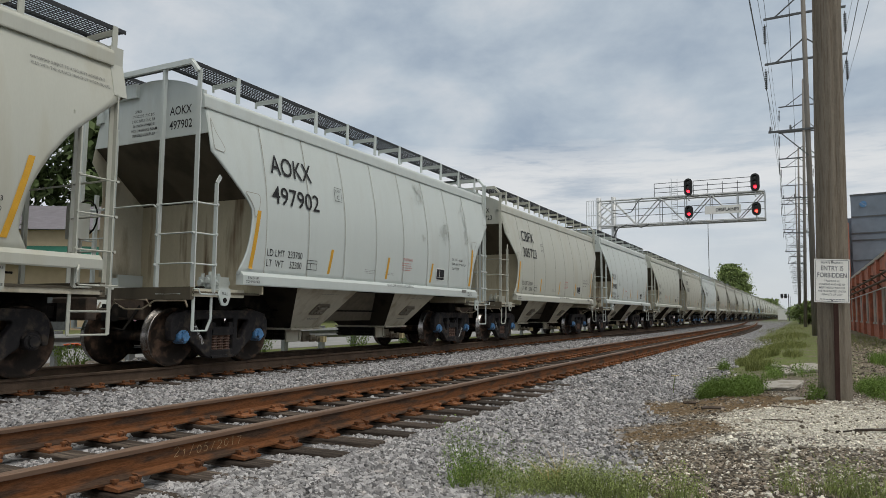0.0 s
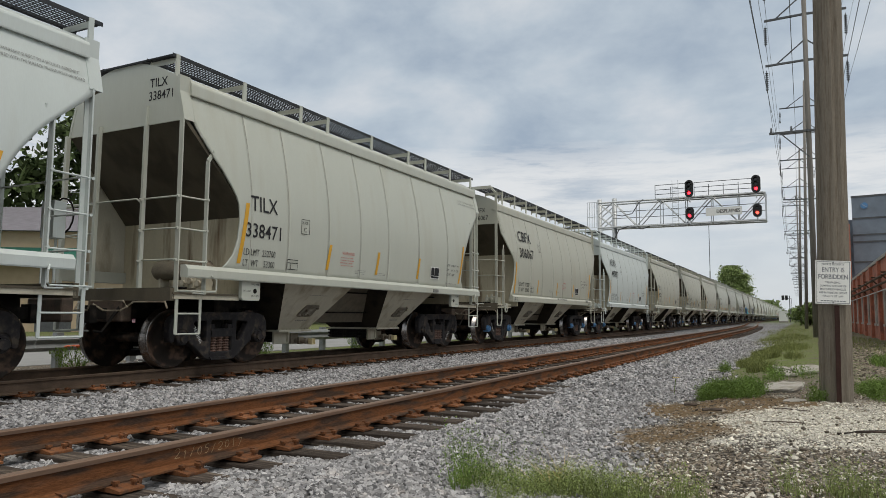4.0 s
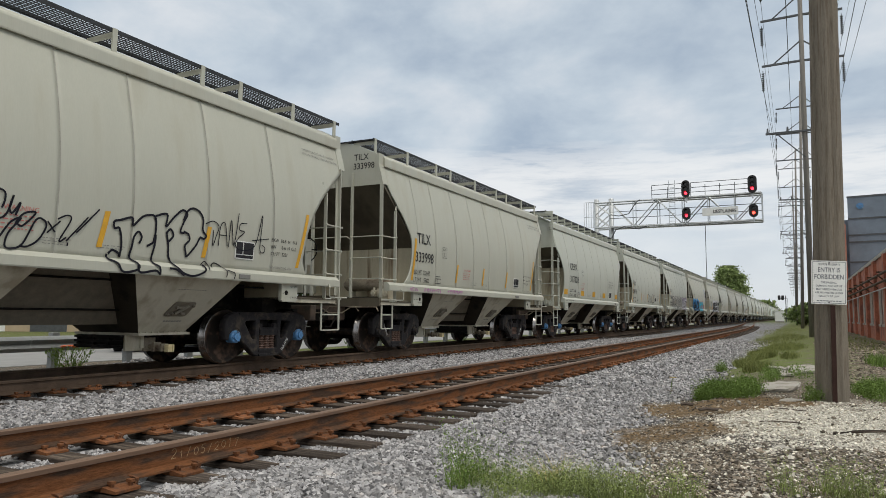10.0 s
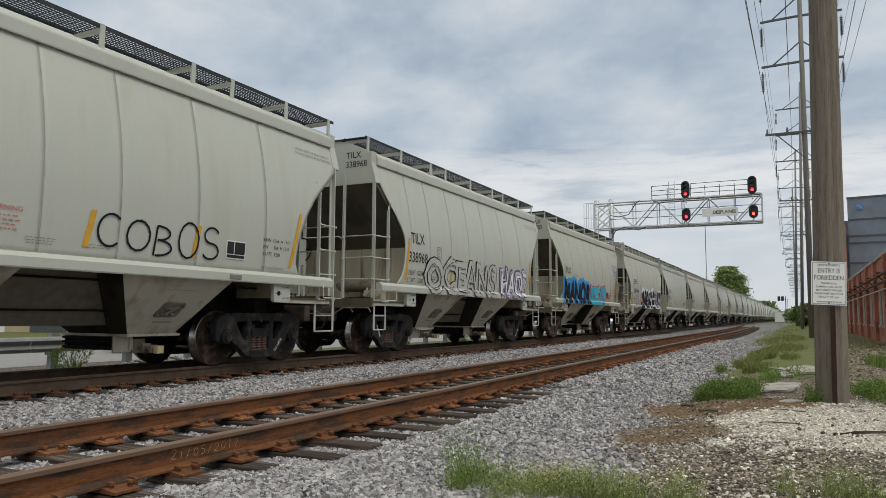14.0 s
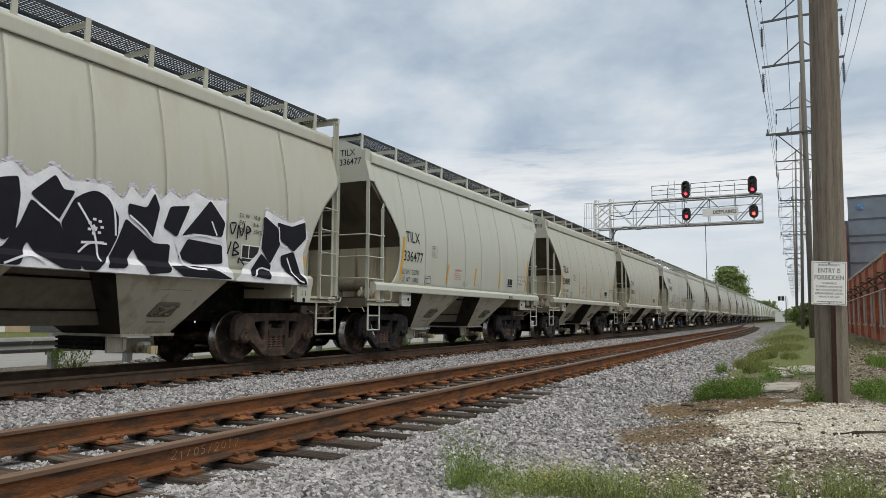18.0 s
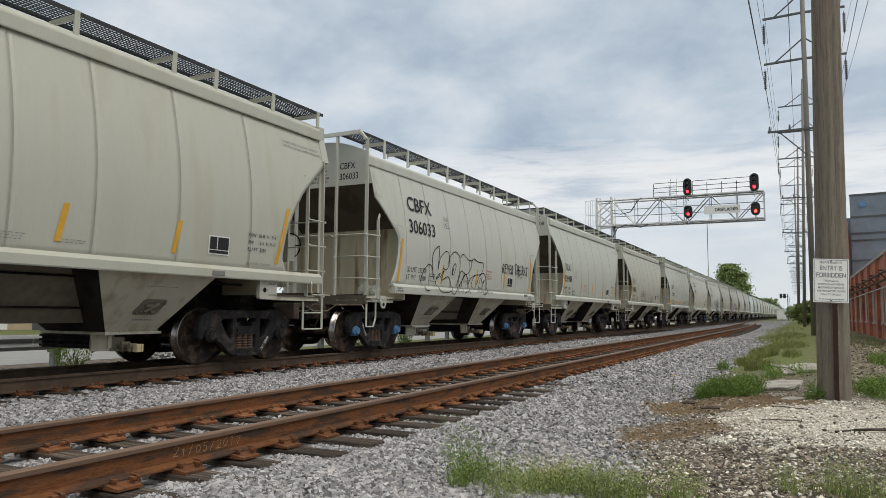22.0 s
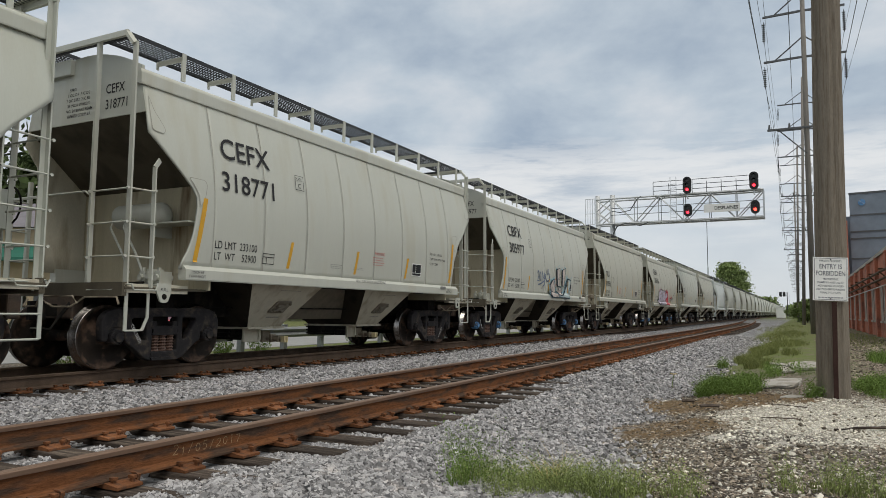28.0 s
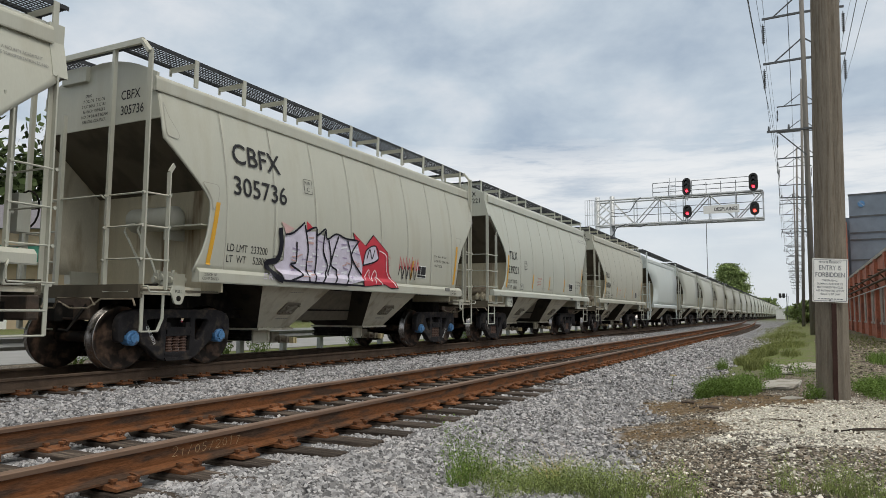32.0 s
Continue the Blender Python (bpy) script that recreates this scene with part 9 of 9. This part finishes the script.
    for i, pts in enumerate((arm, arm_two, block, block_two, ball)):
        if i < 2:
            strokes(c, "graffiti", [[(d, max(1.54, z)) for d, z in pts + pts[:1]]], 0.13, SPRAY["sky"], 0.014)
        patch(c, "graffiti", pts, SPRAY["mist" if i == 1 else "blush"], 0.022 + 0.003 * i)
        strokes(c, "graffiti", [pts + pts[:1]], 0.042, SPRAY["ink"], 0.040)
    strokes(c, "graffiti", [[(5.44, 1.62), (5.45, 1.97), (5.66, 2.10)], [(5.47, 1.60), (5.60, 1.49)], [(6.24, 2.56), (6.37, 1.92)], [(6.95, 2.56), (6.95, 1.97)], [(7.52, 2.08), (7.30, 1.75), (6.95, 1.60)], [(7.62, 2.24), (7.50, 1.95)]], 0.075, SPRAY["ink"], 0.050)
    cracks = ([(5.5, 1.7), (5.7, 1.85), (5.75, 1.95), (5.98, 2.15)], [(5.5, 1.72), (5.8, 1.70), (6.2, 1.66)], [(6.4, 2.2), (6.5, 2.3), (6.55, 2.2), (6.65, 2.3)], [(7.0, 2.3), (7.1, 2.25), (7.15, 2.35), (7.3, 2.3)], [(6.55, 1.75), (6.7, 1.8), (6.85, 1.74)], [(7.5, 1.6), (7.8, 1.75), (8.0, 2.0)], [(6.0, 1.52), (6.2, 1.56), (6.5, 1.52)])
    strokes(c, "graffiti", list(cracks), 0.016, SPRAY["ink"], 0.055)
    strokes(c, "graffiti", [[(7.72, 1.72), (7.72, 2.16)]], 0.08, SPRAY["amber"], 0.046)
    c = TRAIN[17]
    k = -0.12

    def at(pts, grow=1.0):
        mx, mz = sum(p for p, _ in pts) / len(pts), sum(q for _, q in pts) / len(pts)
        return [(mx + (p - mx) * grow + k, max(1.46, mz + (q - mz) * grow)) for p, q in pts]
    red = [(5.08, 2.6), (5.56, 2.36), (5.86, 2.62), (6.48, 2.28), (6.57, 1.83), (6.9, 1.49), (6.56, 1.48), (6.31, 1.55), (5.47, 1.48), (5.38, 1.93)]
    body = [(2.84, 1.48), (2.6, 1.75), (2.84, 1.87), (2.84, 2.34), (3.0, 2.38), (3.38, 2.62), (3.45, 2.46), (3.74, 2.49), (4.18, 2.39), (4.43, 2.51), (4.77, 2.45), (5.19, 2.45), (5.46, 1.93), (5.46, 1.6), (4.83, 1.48)]
    patch(c, "graffiti", at(red, 1.04), SPRAY["black"], 0.014)
    patch(c, "graffiti", at(red), SPRAY["red"], 0.018)
    patch(c, "graffiti", at([(2.73, 2.58), (3.11, 2.48), (2.89, 2.34)]), SPRAY["pink"], 0.018)
    patch(c, "graffiti", at([(3.47, 2.67), (3.68, 2.56), (3.51, 2.42)]), SPRAY["red"], 0.018)
    patch(c, "graffiti", at(body), SPRAY["lilac"], 0.022)
    r = random.Random(4)
    smears = [[(d, z), (d + r.uniform(0.08, 0.2), z + r.uniform(-0.03, 0.04))] for d, z in [(r.uniform(2.85, 5.1), r.uniform(1.55, 2.35)) for _ in range(70)]]
    strokes(c, "graffiti", smears[:30], 0.03, SPRAY["white"], 0.026)
    strokes(c, "graffiti", smears[30:50], 0.025, SPRAY["violet"], 0.027)
    strokes(c, "graffiti", smears[50:], 0.025, SPRAY["pink"], 0.028)
    strokes(c, "graffiti", [flow([(2.71, 2.42), (2.75, 2.14), (2.66, 1.86), (2.37, 1.77), (2.58, 1.55), (2.74, 1.49)], k)], 0.11, SPRAY["black"], 0.03)
    lines = ([(3.41, 2.57), (3.53, 2.14), (3.51, 1.84), (3.54, 1.48)], [(3.18, 2.22), (3.19, 1.86), (3.04, 1.8), (3.37, 1.64), (3.0, 1.49)], [(3.77, 2.53), (3.8, 1.83), (3.71, 1.48)], [(4.05, 2.53), (4.01, 2.14), (4.18, 1.81), (3.95, 1.48)], [(4.18, 2.35), (4.28, 1.97), (4.2, 1.66)], [(4.5, 2.46), (4.29, 1.9), (4.51, 1.75), (4.36, 1.48)],
             [(4.84, 2.41), (5.03, 1.91), (4.76, 1.48)], [(5.26, 2.45), (5.0, 2.1), (5.42, 1.72)], [(2.84, 2.34), (3.06, 2.4), (3.38, 2.62)], [(3.45, 2.46), (3.74, 2.57), (3.81, 2.43), (4.05, 2.57), (4.12, 2.38), (4.43, 2.51), (4.77, 2.45), (5.19, 2.45)], [(2.74, 1.48), (5.39, 1.48)])
    strokes(c, "graffiti", [flow(l, k) for l in lines], 0.04, SPRAY["black"], 0.034)
    patch(c, "graffiti", at([(5.46, 1.93), (5.8, 1.98), (6.08, 2.12), (5.94, 2.39), (5.68, 2.36), (5.50, 2.15)]), SPRAY["lilac"], 0.024)
    strokes(c, "graffiti", [flow([(5.46, 1.93), (6.05, 2.1), (5.94, 2.39), (5.57, 2.27), (5.46, 1.93)], k), flow([(5.6, 2.1), (5.7, 2.3), (5.8, 2.1), (5.9, 2.3)], k)], 0.03, SPRAY["black"], 0.034)
    strokes(c, "graffiti", [flow(l, k) for l in ([(5.5, 1.6), (5.7, 1.85), (5.75, 1.6), (5.95, 1.85), (6.1, 1.6)], [(5.9, 1.55), (6.0, 1.7), (6.2, 1.52)], [(6.1, 2.3), (6.4, 2.2), (6.45, 1.85), (6.8, 1.5)])], 0.022, SPRAY["white"], 0.034)
    strokes(c, "graffiti", [[(7.05 + 0.14 * i + k, 1.95), (7.08 + 0.14 * i + k, 2.28 - 0.05 * (i % 2)), (7.16 + 0.14 * i + k, 1.98)] for i in range(7)], 0.03, SPRAY["red"])
    strokes(c, "graffiti", [flow([(7.0 + 0.2 * i, 1.8), (7.1 + 0.2 * i, 2.02), (7.2 + 0.2 * i, 1.72), (7.25 + 0.2 * i, 1.95)], k) for i in range(4)], 0.025, SPRAY["black"], 0.022)
    strokes(c, "graffiti", hand_lines("ERA", 2.12, 1.49, 0.12, 0.10, 0.2, 0.1, 3), 0.016, SPRAY["lilac"])


paint_graffiti()
# a date in chalk on the rail's web
v, f = [], []
for line in hand_lines("21/05/2017", 0.0, 0.0, 0.055, 0.062, 0.25, 0.1, 2):
    for (a, b), (c, d) in zip(line, line[1:]):
        k = math.hypot(c - a, d - b) or 1
        nx, nz = -(d - b) / k * 0.0022, (c - a) / k * 0.0022
        i = len(v)
        v += [(-NEAR + GAUGE + 0.0135, 3.62 + p, -0.125 + q) for p, q in ((a + nx, b + nz), (a - nx, b - nz), (c - nx, d - nz), (c + nx, d + nz))]
        f.append((i, i + 1, i + 2, i + 3))
part("chalk_date", soup(v, f, "chalk_date"), mat("faint_chalk", (0.33, 0.235, 0.125), 0.9, 0, 0.4, 30, 90, 0), bpy.data.objects["siding"], "date chalked on the rail")


# ---- what moves ----
def motions():
    for k, car in TRAIN.items():
        rows = [(t, pose(-MAIN, train_y(k, t), 0)) for t in (0, 4, 8, 12, 16, 20, 24, 28, 32)]
        walk(car, rows)
        # the wheels turn while the car is near; one turn for each 3.09 m
        inside = [i / 15 for i in range(481) if -8 < train_y(k, i / 15) < 62]
        if k > CARS[-1][0] or not inside:
            continue
        for ob in car.children:
            if ob.name.startswith("wheelset"):
                x, y, z = ob.location
                spin = [(t, pose(x, y, z, math.degrees((train_y(k, 0) - train_y(k, t)) / 0.492))) for t in inside]
                if inside[0] > 0:
                    spin.insert(0, (0, spin[0][1]))
                if inside[-1] < 32:
                    spin.append((32, spin[-1][1]))
                walk(ob, spin)


motions()
